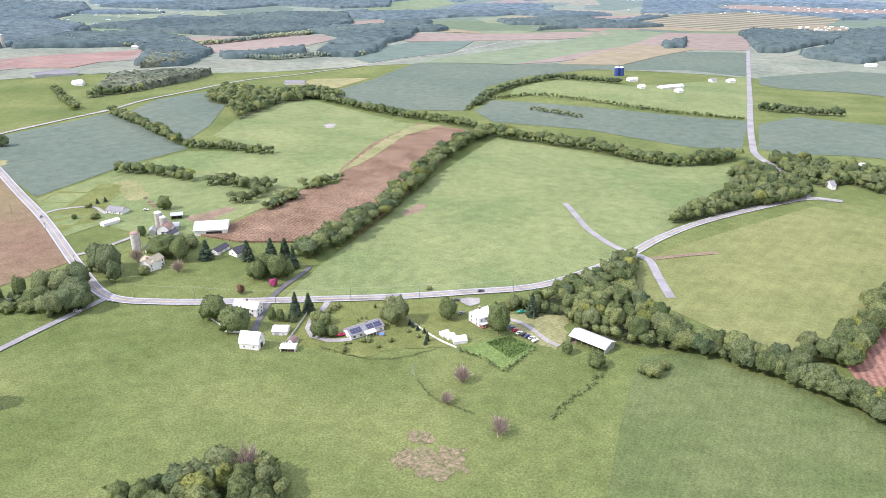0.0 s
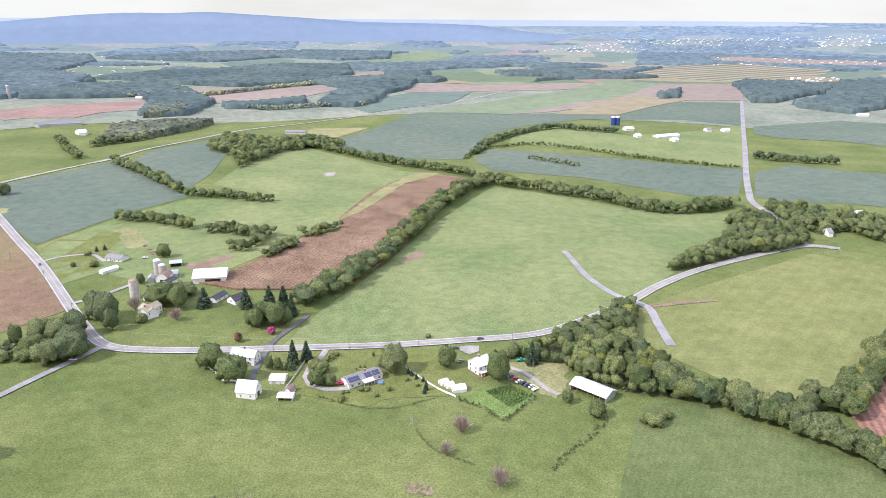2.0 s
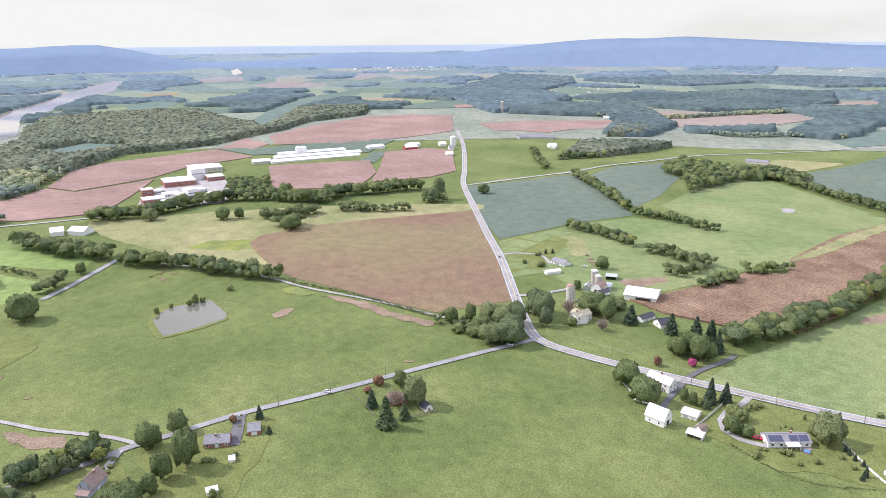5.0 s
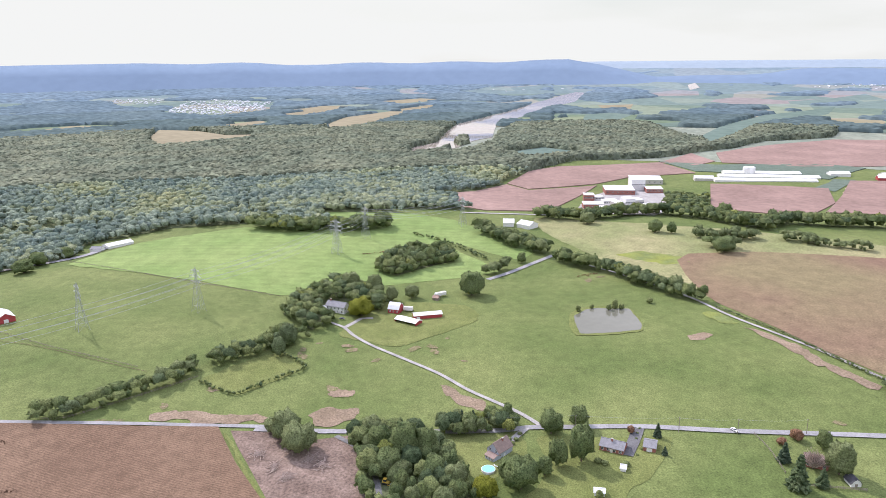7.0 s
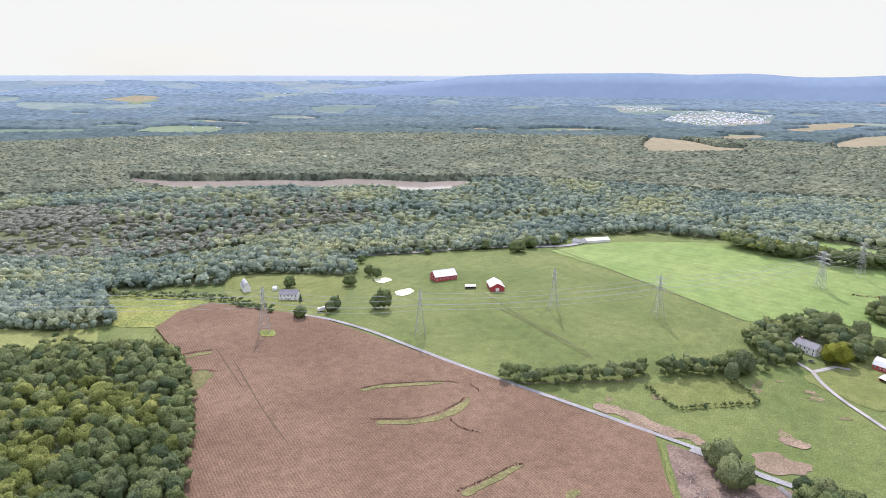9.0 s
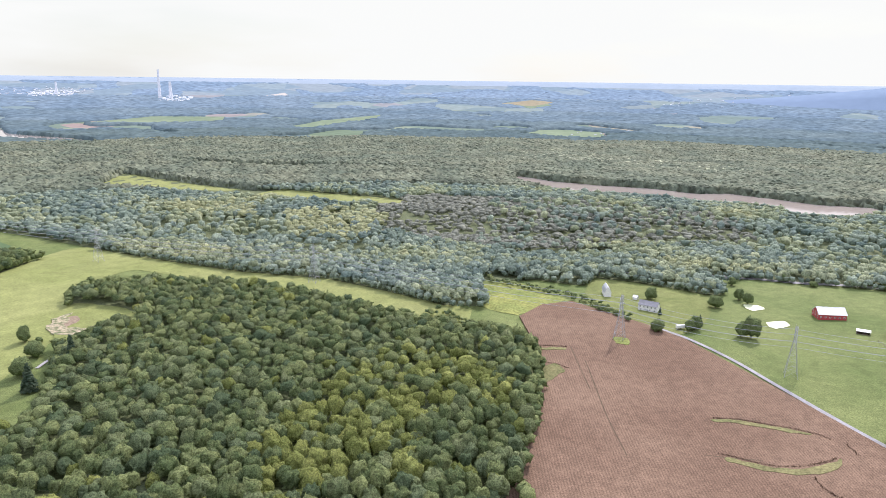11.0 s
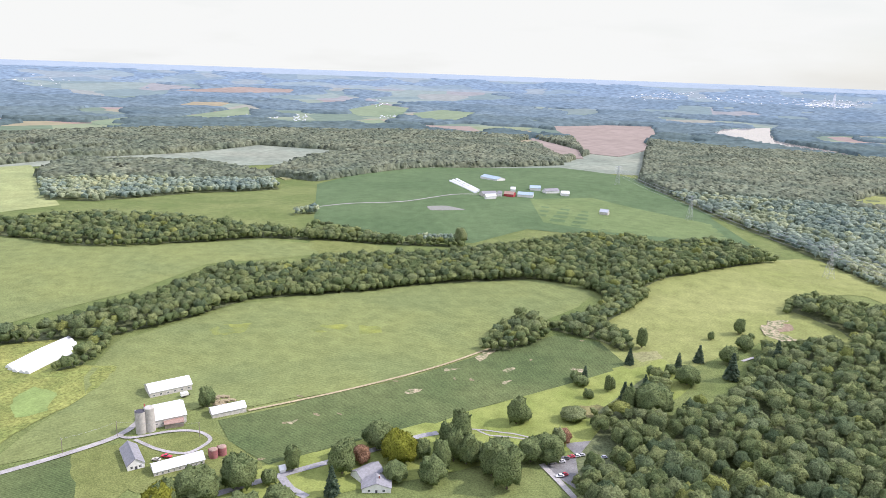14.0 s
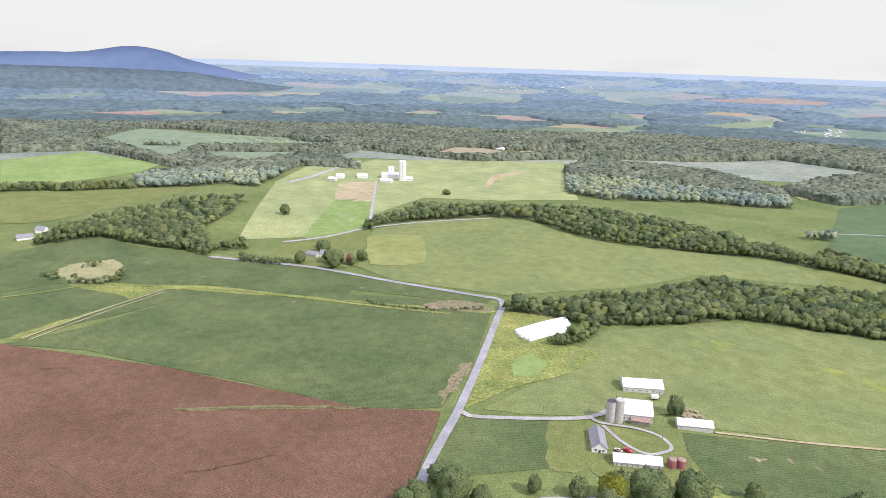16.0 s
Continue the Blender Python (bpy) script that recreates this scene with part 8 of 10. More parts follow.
def trailer(a, b, width, height, mat, label):
    """A box trailer or camper on wheels between a and b."""
    a, b = Vector((*a, 0)), Vector((*b, 0))
    c, ln = (a + b) / 2, (b - a).length
    t = thing("trailer", at(c.x, c.y, math.degrees(math.atan2(b.y - a.y, b.x - a.x)), 0.2), label, "trailer")
    bm = add_box(bmesh.new(), -ln / 2, ln / 2, -width / 2, width / 2, 0.9, 0.9 + height)
    bmesh.ops.bevel(bm, geom=bm.edges[:], offset=0.12, segments=1, affect="EDGES")
    part("body", bm, mat, t)
    part("chassis", add_box(bmesh.new(), -ln / 2, ln / 2 + 1.2, -0.5, 0.5, 0.6, 0.9), TYRE, t)
    for x in (-ln * 0.25, -ln * 0.05):
        for s in (-1, 1):
            part("wheel", add_tube(bmesh.new(), (x, s * (width / 2 - 0.3), 0.45), (x, s * width / 2, 0.45), 0.45, 0.45, 12), TYRE, t)


# ---- fences, poles ----
def fence(points, label, mat=WHITE, post_gap=3.0, height=1.3, rails=3, solid=False):
    line = smooth_line(points, post_gap)
    c = line[0]
    t = thing("fence", Matrix.Identity(4), label, "fence", "fences")
    for p in line:
        z = ground_z(p.x, p.y) + 0.3
        part("post", add_box(bmesh.new(), p.x - 0.1, p.x + 0.1, p.y - 0.1, p.y + 0.1, z - 0.5, z + height), mat, t)
    for k in range(rails):
        h0 = height * (k + 0.6) / rails
        half = height / rails * 0.5 if solid else 0.09
        bm, last = bmesh.new(), None
        for i, p in enumerate(line):
            d = line[min(i + 1, len(line) - 1)] - line[max(i - 1, 0)]
            n = Vector((-d.y, d.x, 0)).normalized() * 0.04
            z = ground_z(p.x, p.y) + 0.3 + h0
            ring = [bm.verts.new((p.x + s * n.x, p.y + s * n.y, z + u)) for s, u in ((-1, -half), (-1, half), (1, half), (1, -half))]
            if last:
                for a in range(4):
                    bm.faces.new((last[a], last[(a + 1) % 4], ring[(a + 1) % 4], ring[a]))
            else:
                bm.faces.new(ring[::-1])
            last = ring
        bm.faces.new(last)
        part("rail", bm, mat, t)


def utility_poles(points, label, gap=45.0, height=10.0, wires=True):
    line = smooth_line(points, gap)
    tops = []
    first = None
    for i, p in enumerate(line):
        d = (line[min(i + 1, len(line) - 1)] - line[max(i - 1, 0)])
        turn = math.degrees(math.atan2(d.y, d.x))
        m = at(p.x, p.y, turn)
        if first is None:
            first = thing("utility_pole", m, label, "utility pole", "utility poles")
            part("pole", add_tube(bmesh.new(), (0, 0, -0.5), (0, 0, height), 0.19, 0.13, 8), WOOD, first)
            part("crossarm", add_box(bmesh.new(), -0.07, 0.07, -1.2, 1.2, height - 0.9, height - 0.72), WOOD, first)
            for y in (-1.05, 0, 1.05):
                part("insulator", add_tube(bmesh.new(), (0, y, height - 0.72), (0, y, height - 0.45), 0.07, 0.05, 6), GALV, first)
        else:
            copy_thing(first, m)
        tops.append(m @ Vector((0, 0, height - 0.45)))
    if wires:
        cable(tops, 0.03, "overhead wire between roadside poles", 0.8)


def cable(tops, radius, label, sag):
    """One hanging line from top to top."""
    v, f = [], []
    for p, q in zip(tops, tops[1:]):
        n, k0 = 10, len(v) - 3
        side = Vector((-(q - p).y, (q - p).x, 0)).normalized() * radius
        for i in range(1 if v else 0, n + 1):
            k0 = max(k0, 0)
            t = i / n
            c = p.lerp(q, t) - Vector((0, 0, sag * 4 * t * (1 - t)))
            v += [tuple(c + side), tuple(c - side), tuple(c + Vector((0, 0, radius * 1.6)))]
            if i:
                o = k0 + 3 * i
                for a in range(3):
                    b = (a + 1) % 3
                    f += [(o - 3 + a, o + a, o + b), (o - 3 + a, o + b, o - 3 + b)]
    tagged(new("power_line", raw_mesh("power_line", v, f, STEEL)), label, "power line", "overhead lines")


# ---- lattice pylons ----
def pylon(x, y, turn, height=38.0, first=None):
    """A lattice tower: four legs, braces, three pairs of arms with insulators."""
    m = at(x, y, turn)
    if first:
        s = height / 38.0
        c = copy_thing(first, m)
        return c
    t = thing("pylon", m, "grey steel lattice power pylon in a field", "pylon", "power pylons")

    def half(z):
        return 4.2 * (1 - z / 27) + 0.9 * z / 27 if z < 27 else 0.9
    for sx in (-1, 1):
        for sy in (-1, 1):
            bm = bmesh.new()
            add_tube(bm, (sx * half(0), sy * half(0), -0.6), (sx * 0.9, sy * 0.9, 27), 0.15, 0.12, 4)
            add_tube(bm, (sx * 0.9, sy * 0.9, 27), (sx * 0.35, sy * 0.35, height), 0.16, 0.1, 4)
            part("leg", bm, STEEL, t)
    bm = bmesh.new()
    levels = [0, 6, 11.5, 16, 20, 23.5, 27, 30, 33, 36]
    for z0, z1 in zip(levels, levels[1:]):
        h0, h1 = half(z0), half(z1)
        for (ax, ay), (bx, by) in (((-1, -1), (1, -1)), ((1, -1), (1, 1)), ((1, 1), (-1, 1)), ((-1, 1), (-1, -1))):
            add_tube(bm, (ax * h0, ay * h0, z0), (bx * h1, by * h1, z1), 0.06, 0.06, 3, False)
            add_tube(bm, (bx * h0, by * h0, z0), (ax * h1, ay * h1, z1), 0.06, 0.06, 3, False)
            add_tube(bm, (ax * h1, ay * h1, z1), (bx * h1, by * h1, z1), 0.08, 0.08, 3, False)
    part("lattice", bm, STEEL, t)
    for z, reach in ((25.5, 6.5), (30, 7.5), (34.5, 6.0)):
        for s in (-1, 1):
            bm = bmesh.new()
            for yy in (-0.8, 0.8):
                add_tube(bm, (s * 0.8, yy, z), (s * reach, 0, z + 0.2), 0.11, 0.08, 4, False)
                add_tube(bm, (s * 0.8, yy, z + 1.6), (s * reach, 0, z + 0.25), 0.09, 0.07, 4, False)
            add_tube(bm, (s * reach * 0.55, 0.35, z), (s * reach * 0.55, -0.35, z + 0.9), 0.06, 0.06, 3, False)
            arm = part("crossarm", bm, STEEL, t)
            part("insulator", add_tube(bmesh.new(), (s * reach, 0, z + 0.1), (s * reach, 0, z - 2.0), 0.13, 0.13, 6), GALV, arm)
    return t


PYLON_LINES = [
    [(40, -1356), (-76, -1081), (-203.7, -808.3), (-335.1, -574.6)] + [(-445.0, -300.4), (-485.1, -185.5), (-589.2, -11.4), (-729.1, 132.7)],
    [(-731.7, 131.4), (-781.9, 175.6), (-803.2, 304.4)],
    [(-573.4, -96.9)],
]
first_pylon = None
for row in PYLON_LINES:
    made = []
    for i, (x, y) in enumerate(row):
        (x0, y0), (x1, y1) = row[max(0, i - 1)], row[min(len(row) - 1, i + 1)]
        turn = math.degrees(math.atan2(y1 - y0, x1 - x0)) - 90 if len(row) > 1 else 25
        p = pylon(x, y, turn, first=first_pylon)
        first_pylon = first_pylon or p
        made.append(at(x, y, turn))
    if len(made) > 1:
        for z, reach in ((23.5, 6.5), (28, 7.5), (32.5, 6.0)):
            for s in (-1, 1):
                cable([m @ Vector((s * reach, 0, z)) for m in made], 0.10, "high-voltage line hanging between pylons", 4.0)

# ---- homestead by the country road: barn, houses, sheds, cars ----
building("barn", (-114.0, 347.6), (-102.8, 345.7), 9, 4.2, 5.2, WHITE, WHITE_ROOF, "white gambrel-roofed barn in a pasture", "barn", "gambrel", doors=[("right", 0.5, 3.0, 3.2, DARK)], windows=[("front", 2, 2.0, 1.0, 1.2), ("right", 1, 6.2, 1.0, 1.0)], seams=True)
building("house", (-128.9, 389.4), (-113.3, 385.2), 8, 5.6, 3.0, WHITE, WHITE_ROOF, "white two-storey house under large trees", "house", windows=[("front", 3, 4.2, 1.0, 1.5), ("front", 2, 1.6, 1.0, 1.5), ("right", 2, 4.2, 1.0, 1.5), ("right", 2, 1.6, 1.0, 1.5)], doors=[("front", 0.83, 1.1, 2.1, BROWN_ROOF)], chimney=(0.5, 0.5))
building("garage", (-99.1, 363.7), (-90.5, 363.4), 8, 2.8, 1.4, WHITE, WHITE_ROOF, "low white garage with a pale metal roof", "garage", doors=[("front", 0.3, 2.6, 2.2, GALV), ("front", 0.75, 1.0, 2.0, GALV)], seams=True)
building("shed", (-88.5, 353.7), (-84.3, 352.0), 5, 1.9, 2.0, WHITE, BROWN_ROOF, "small garden shed with a brown gambrel roof", "shed", "gambrel", across=True, doors=[("left", 0.5, 1.4, 1.8, BROWN_ROOF)])
building("shed", (-90.4, 344.9), (-82.1, 344.5), 6, 2.5, 1.0, WHITE, WHITE_ROOF, "long white shed behind a barn", "shed", open_front=True)
ranch, ln, wd, top = building("house", (-52.2, 358.6), (-34.1, 371.5), 10, 3.4, 2.2, WHITE, GREY_ROOF, "white ranch house with dark roof and solar panels", "house", windows=[("front", 5, 2.0, 1.5, 1.2), ("left", 2, 1.8, 1.2, 1.2)], doors=[("left", 0.7, 2.6, 2.3, GALV), ("front", 0.45, 1.1, 2.1, BROWN_ROOF)], chimney=(0.62, 0.6), base=CONCRETE)
slope = math.atan2(2.2, wd / 2)
for x0, x1 in ((0.04, 0.36), (0.52, 0.72), (0.74, 0.96)):
    for k in range(max(2, round((x1 - x0) * ln / 1.7))):
        n = max(2, round((x1 - x0) * ln / 1.7))
        for row in range(2):
            px = (x0 + (x1 - x0) * k / n) * ln
            ob = part("solar_panel", add_box(bmesh.new(), 0.04, (x1 - x0) * ln / n - 0.04, 0.05, 1.85, 0.0, 0.07), SOLAR, ranch)
            ob.matrix_local = Matrix.Translation((px, 0.4 + row * 1.95 * math.cos(slope), 3.4 + 0.34 + (0.4 + row * 1.95 * math.cos(slope)) * math.tan(slope))) @ Matrix.Rotation(slope, 4, "X")
part("porch_roof", add_prism(bmesh.new(), [(-3.0, 3.0), (0.3, 3.75), (0.3, 3.55), (-3.0, 2.8)], ln * 0.38, ln * 0.7), WHITE_ROOF, ranch, "white porch roof")
for k in range(4):
    x = ln * (0.39 + 0.1 * k)
    part("porch_post", add_box(bmesh.new(), x - 0.08, x + 0.08, -2.9, -2.74, 0, 2.9), WHITE, ranch)
part("deck", add_box(bmesh.new(), ln * 0.7, ln * 0.98, -3.2, 0.0, 0.6, 0.8), WOOD, ranch)
tub = thing("hot_tub", at(*(-34.9, 364.7)), "square hot tub with a blue cover", "hot tub")
part("tub", add_box(bmesh.new(), -1.4, 1.4, -1.2, 1.2, 0, 1.0), RUST_ROOF, tub)
part("cover", add_box(bmesh.new(), -1.45, 1.45, -1.25, 1.25, 1.0, 1.25), plain("blue cover", (0.10, 0.25, 0.55)), tub, "blue padded cover")
car(*(-58.8, 363.7), 12, (0.65, 0.03, 0.10), "red pickup truck parked on a driveway", "pickup")
tall, ln, wd, top = building("house", (16.8, 382.9), (22.9, 374.2), 10, 6.2, 3.4, WHITE, WHITE_ROOF, "tall white farmhouse with porch and pale roof", "house", across=True, windows=[("left", 2, 4.6, 1.0, 1.5), ("left", 2, 1.9, 1.0, 1.5), ("back", 3, 4.6, 1.0, 1.5), ("front", 3, 4.6, 1.0, 1.5)], base=BRICK, chimney=(0.4, 0.5))
part("porch_roof", add_box(bmesh.new(), 0, ln, -2.8, 0, 2.9, 3.1), WHITE_ROOF, tall)
part("porch_floor", add_box(bmesh.new(), 0, ln, -2.8, 0, 0.0, 0.8), BRICK, tall, "red brick porch base")
for k in range(5):
    part("porch_post", add_box(bmesh.new(), ln * k / 4 - 0.1, ln * k / 4 + 0.1, -2.75, -2.55, 0.8, 2.9), WHITE, tall)
for a, b in (((-1.3, 365.8), (1.0, 361.8)), ((2.0, 362.4), (4.2, 358.4))):
    building("shed", a, b, 5, 1.6, 1.6, WHITE, WHITE_ROOF, "small white arched storage shed on a lawn", "shed", "hoop", across=True, overhang=0.1, group="white storage sheds", doors=[("left", 0.5, 1.4, 1.7, GALV)])
building("shed", (5.9, 359.7), (7.4, 353.7), 8, 2.0, 1.6, WHITE, WHITE_ROOF, "white storage shed with an arched roof", "shed", "hoop", across=True, overhang=0.1, group="white storage sheds", doors=[("left", 0.5, 1.6, 1.9, GALV)])
building("pole_barn", (73.9, 354.3), (90.4, 339.0), 11, 4.6, 2.2, GALV, WHITE_ROOF, "open-fronted pole barn with a white metal roof", "barn", open_front=True, seams=True, overhang=0.7)
CARS = [((0.12, 0.30, 0.32), "dark teal"), ((0.10, 0.12, 0.22), "dark blue"), ((0.6, 0.05, 0.08), "red"), ((0.75, 0.76, 0.78), "white"), ((0.03, 0.03, 0.035), "black"), ((0.07, 0.08, 0.20), "navy blue"), ((0.75, 0.76, 0.78), "white")]
for place, (c, word) in zip([(39.7, 374.3), (42.1, 371.4), (43.9, 368.5), (46.1, 365.0), (48.2, 362.9), (50.3, 360.8), (52.6, 358.7)], CARS):
    car(*place, 35, c, word + " car parked in a row on grass")
boat = thing("boat", at(*(54.5, 356.0), 40), "white motorboat parked on grass beside cars", "boat")
bm = add_prism(bmesh.new(), [(-1.1, 1.3), (-0.7, 0.5), (0.7, 0.5), (1.1, 1.3)], -2.6, 1.6)
tip = [bm.verts.new((3.2, 0, 1.4)), bm.verts.new((2.6, 0, 0.7))]
part("hull", bm, WHITE, boat)
part("windscreen", add_box(bmesh.new(), 0.2, 0.3, -0.8, 0.8, 1.3, 1.75), GLASS, boat)
car(*(26.5, 423.4), 8, (0.08, 0.08, 0.10), "dark car driving along the country road")
car(*(50.0, 392.0), 10, (0.05, 0.40, 0.30), "teal green van parked under trees", "pickup")
car(*(12.6, 391.9), 40, (0.3, 0.3, 0.32), "grey car beside a white farmhouse")
car(*(9.8, 410.6), 10, (0.12, 0.12, 0.14), "dark car in a gravel yard")
field([(11.7, 413.5), (25.0, 414.6), (24.6, 407.0), (20.0, 402.8), (14.8, 405.2)], GRAVEL, "gravel yard beside a farmhouse", 0.5)
fence([(-140.1, 380.7), (-129.1, 370.2)], "white board fence beside a house")
fence([(-127.4, 365.6), (-118.0, 364.8), (-108.8, 364.6)], "white board fence beside a barn", solid=True)
fence([(-89.6, 349.9), (-88.6, 357.6), (-86.4, 370.9), (-83.4, 392.5)], "white board fence along a lawn", solid=True)
fence([(-21.4, 385.6), (-11.4, 371.4), (-1.3, 358.5), (8.6, 349.2)], "long white board fence across a lawn", solid=True)
fence([(-79.5, 408.8), (-58.0, 411.1), (-28.9, 412.4)], "low wooden roadside fence", WOOD, 6, 1.1, 2)
utility_poles([(-197.2, 407.4), (-157.7, 405.2), (-105.8, 403.7), (-58.5, 409.5), (-14.4, 414.9), (47.6, 420.9)], "wooden roadside utility pole", 60, 10)
utility_poles([(-365.1, 565.7), (-310.5, 517.5), (-255.2, 450.7)], "wooden roadside utility pole", 55, 10)
mast = thing("mast", at(*(-15.0, 320.8)), "small grey lattice mast standing in a pasture", "mast")
for sx, sy in ((-1, -1), (1, -1), (0, 1)):
    part("leg", add_tube(bmesh.new(), (sx * 0.8, sy * 0.8, 0), (sx * 0.1, sy * 0.1, 7), 0.1, 0.07, 4), STEEL, mast)
for k in range(5):
    s = 0.75 - 0.13 * k
    part("brace", add_tube(bmesh.new(), (-s, -s, 1.2 * k + 0.8), (s, -s, 1.2 * k + 1.4), 0.06, 0.06, 4), STEEL, mast)

# ---- old farm north-west of the crossroads ----
building("house", (-201.9, 446.7), (-197.1, 460.7), 8, 5.8, 2.6, WHITE, TAN_ROOF, "white two-storey farmhouse with a tan roof", "house", windows=[("front", 4, 4.2, 1.0, 1.5), ("front", 3, 1.7, 1.0, 1.5), ("left", 2, 4.2, 1.0, 1.5)], doors=[("front", 0.9, 1.1, 2.1, BROWN_ROOF)], chimney=(0.2, 0.5))
building("house", (-212.3, 456.8), (-202.3, 447.6), 8, 5.2, 2.2, WHITE, TAN_ROOF, "white side wing of an old farmhouse", "house", windows=[("front", 2, 4.0, 1.0, 1.4), ("front", 2, 1.7, 1.0, 1.4)])
building("house", (-288.0, 571.2), (-272.4, 566.6), 10, 3.0, 2.4, WHITE, GREY_ROOF, "white bungalow with a grey shingle roof", "house", windows=[("front", 4, 1.7, 1.2, 1.2)], doors=[("front", 0.5, 1.1, 2.1, DARK_ROOF)])
building("house", (-278.5, 539.3), (-273.6, 535.9), 14, 2.8, 1.2, WHITE, WHITE_ROOF, "white mobile home on a lawn", "house", across=True, windows=[("back", 4, 1.6, 1.0, 1.0)])
silo(*(-227.4, 486.8), 3.2, 13, STONE, RUST_ROOF, "old stone-grey silo with a rusty dome")
silo(*(-225.4, 527.9), 2.8, 15, CONCRETE, WHITE_ROOF, "pale concrete silo with a white dome")
silo(*(-220.9, 525.4), 2.6, 12, CONCRETE, WHITE_ROOF, "pale concrete silo with a white dome")
building("barn", (-223.8, 517.8), (-214.5, 518.0), 12, 4.5, 4.0, WHITE, RUST_ROOF, "old barn with a rusty gambrel roof", "barn", "gambrel", across=True, doors=[("left", 0.5, 2.6, 2.8, DARK)])
building("shed", (-229.4, 516.4), (-225.1, 517.7), 8, 3.5, 1.8, GALV, GALV, "grey sheet-metal farm shed", "shed", across=True)
building("shed", (-217.8, 529.3), (-211.5, 530.7), 7, 3.0, 1.0, GALV, GALV, "grey metal lean-to shed", "shed", "shed")
building("barn", (-219.0, 481.6), (-206.8, 477.8), 10, 4.0, 2.2, WHITE, DARK_ROOF, "derelict barn with dark arched openings", "barn", doors=[("front", 0.25, 3, 3, DARK), ("front", 0.7, 3, 3, DARK)])
building("shed", (-211.0, 510.7), (-207.5, 520.7), 7, 3.0, 1.5, WHITE, DARK_ROOF, "shed with a black roof", "shed")
building("shed", (-225.7, 553.5), (-216.8, 556.3), 9, 3.5, 1.2, GALV, GALV, "open shed with a galvanised roof", "shed", open_front=True)
building("barn", (-193.9, 516.1), (-169.5, 520.5), 22, 5.0, 3.2, WHITE, WHITE_ROOF, "large barn with a wide white roof", "barn", doors=[("front", 0.6, 12, 3.6, DARK)], seams=True, overhang=0.8)
building("garage", (-164.6, 478.9), (-159.6, 492.0), 7, 2.8, 1.8, WHITE, DARK_ROOF, "white outbuilding with a black roof", "garage", doors=[("front", 0.3, 2.4, 2.2, GALV), ("front", 0.7, 2.4, 2.2, GALV)])
building("garage", (-157.4, 481.3), (-149.6, 475.5), 11, 3.2, 3.0, WHITE, DARK_ROOF, "white gable-ended building with a black roof", "garage", across=True, windows=[("left", 1, 2.2, 1.2, 1.2)])
building("house", (-251.5, 421.0), (-248.2, 424.7), 9, 4.5, 2.4, WHITE, DARK_ROOF, "house half hidden among trees", "house", windows=[("front", 2, 2.0, 1.0, 1.2)])
trailer((-108.0, 459.8), (-104.4, 467.7), 2.4, 2.2, WHITE, "white trailer beside a driveway")
car(*(-255.9, 577.1), 10, (0.75, 0.75, 0.76), "white car in a farmyard")
car(*(-336.9, 558.8), 120, (0.12, 0.12, 0.13), "dark car on the country road")
for p in [(-262.9, 600.9), (-256.6, 592.7), (-270.5, 611.0), (-252.1, 586.3)]:
    junk = thing("scrap_heap", at(*p), "rusty farm scrap on the grass", "scrap", "farm scrap")
    bm = bmesh.new()
    for k in range(6):
        x, y = tree_rng.uniform(-2.5, 2.5), tree_rng.uniform(-1.5, 1.5)
        add_box(bm, x, x + tree_rng.uniform(0.6, 2.2), y, y + tree_rng.uniform(0.5, 1.4), 0, tree_rng.uniform(0.5, 1.6))
    part("heap", bm, RUST_ROOF, junk)

# ---- lots along the lane ----
building("house", (-287.8, 186.3), (-278.7, 194.9), 9, 3.0, 2.4, BRICK, GREY_ROOF, "red brick bungalow with a pale grey roof", "house", windows=[("front", 4, 1.7, 1.3, 1.3)], doors=[("front", 0.5, 1.1, 2.1, WHITE)], chimney=(0.45, 0.4))
building("garage", (-278.3, 206.9), (-274.2, 211.6), 9, 2.8, 2.0, BRICK, GREY_ROOF, "brick garage with a grey roof", "garage", doors=[("front", 0.5, 2.6, 2.2, WHITE)])
building("house", (-307.2, 130.0), (-299.8, 133.7), 11, 4.0, 4.2, BLUE_SIDING, BROWN_ROOF, "pale blue house with a steep brown roof", "house", across=True, windows=[("left", 2, 4.2, 1.0, 1.4), ("left", 2, 1.8, 1.0, 1.4), ("back", 3, 1.8, 1.0, 1.4)], chimney=(0.6, 0.4), doors=[("front", 0.4, 1.1, 2.1, WHITE)])
building("shed", (-303.9, 127.5), (-298.4, 129.9), 5, 2.4, 0.8, BLUE_SIDING, BROWN_ROOF, "low porch annex of a pale blue house", "shed", windows=[("front", 3, 1.4, 0.9, 1.0)])
building("shed", (-266.7, 185.5), (-265.0, 187.6), 3.5, 2.0, 1.2, WHITE, WHITE_ROOF, "small white garden shed on grass", "shed")
building("shed", (-253.7, 162.7), (-251.3, 167.0), 4, 2.2, 1.0, WHITE, WHITE_ROOF, "small white shed beside a bush", "shed")
building("house", (-237.6, 273.5), (-229.9, 281.3), 9, 3.0, 2.4, BRICK, BROWN_ROOF, "low house hidden among trees", "house", windows=[("front", 3, 1.7, 1.2, 1.2)])
building("shed", (-216.2, 280.7), (-214.6, 285.5), 6, 2.0, 2.2, WHITE, DARK_ROOF, "garden shed with a black gambrel roof", "shed", "gambrel", across=True, doors=[("left", 0.5, 1.4, 1.8, WOOD)])
pool = thing("swimming_pool", at(*(-292.2, 124.4)), "round above-ground swimming pool with blue water", "pool")
part("rim", add_tube(bmesh.new(), (0, 0, 0), (0, 0, 1.2), 3.6, 3.6, 28), WHITE, pool)
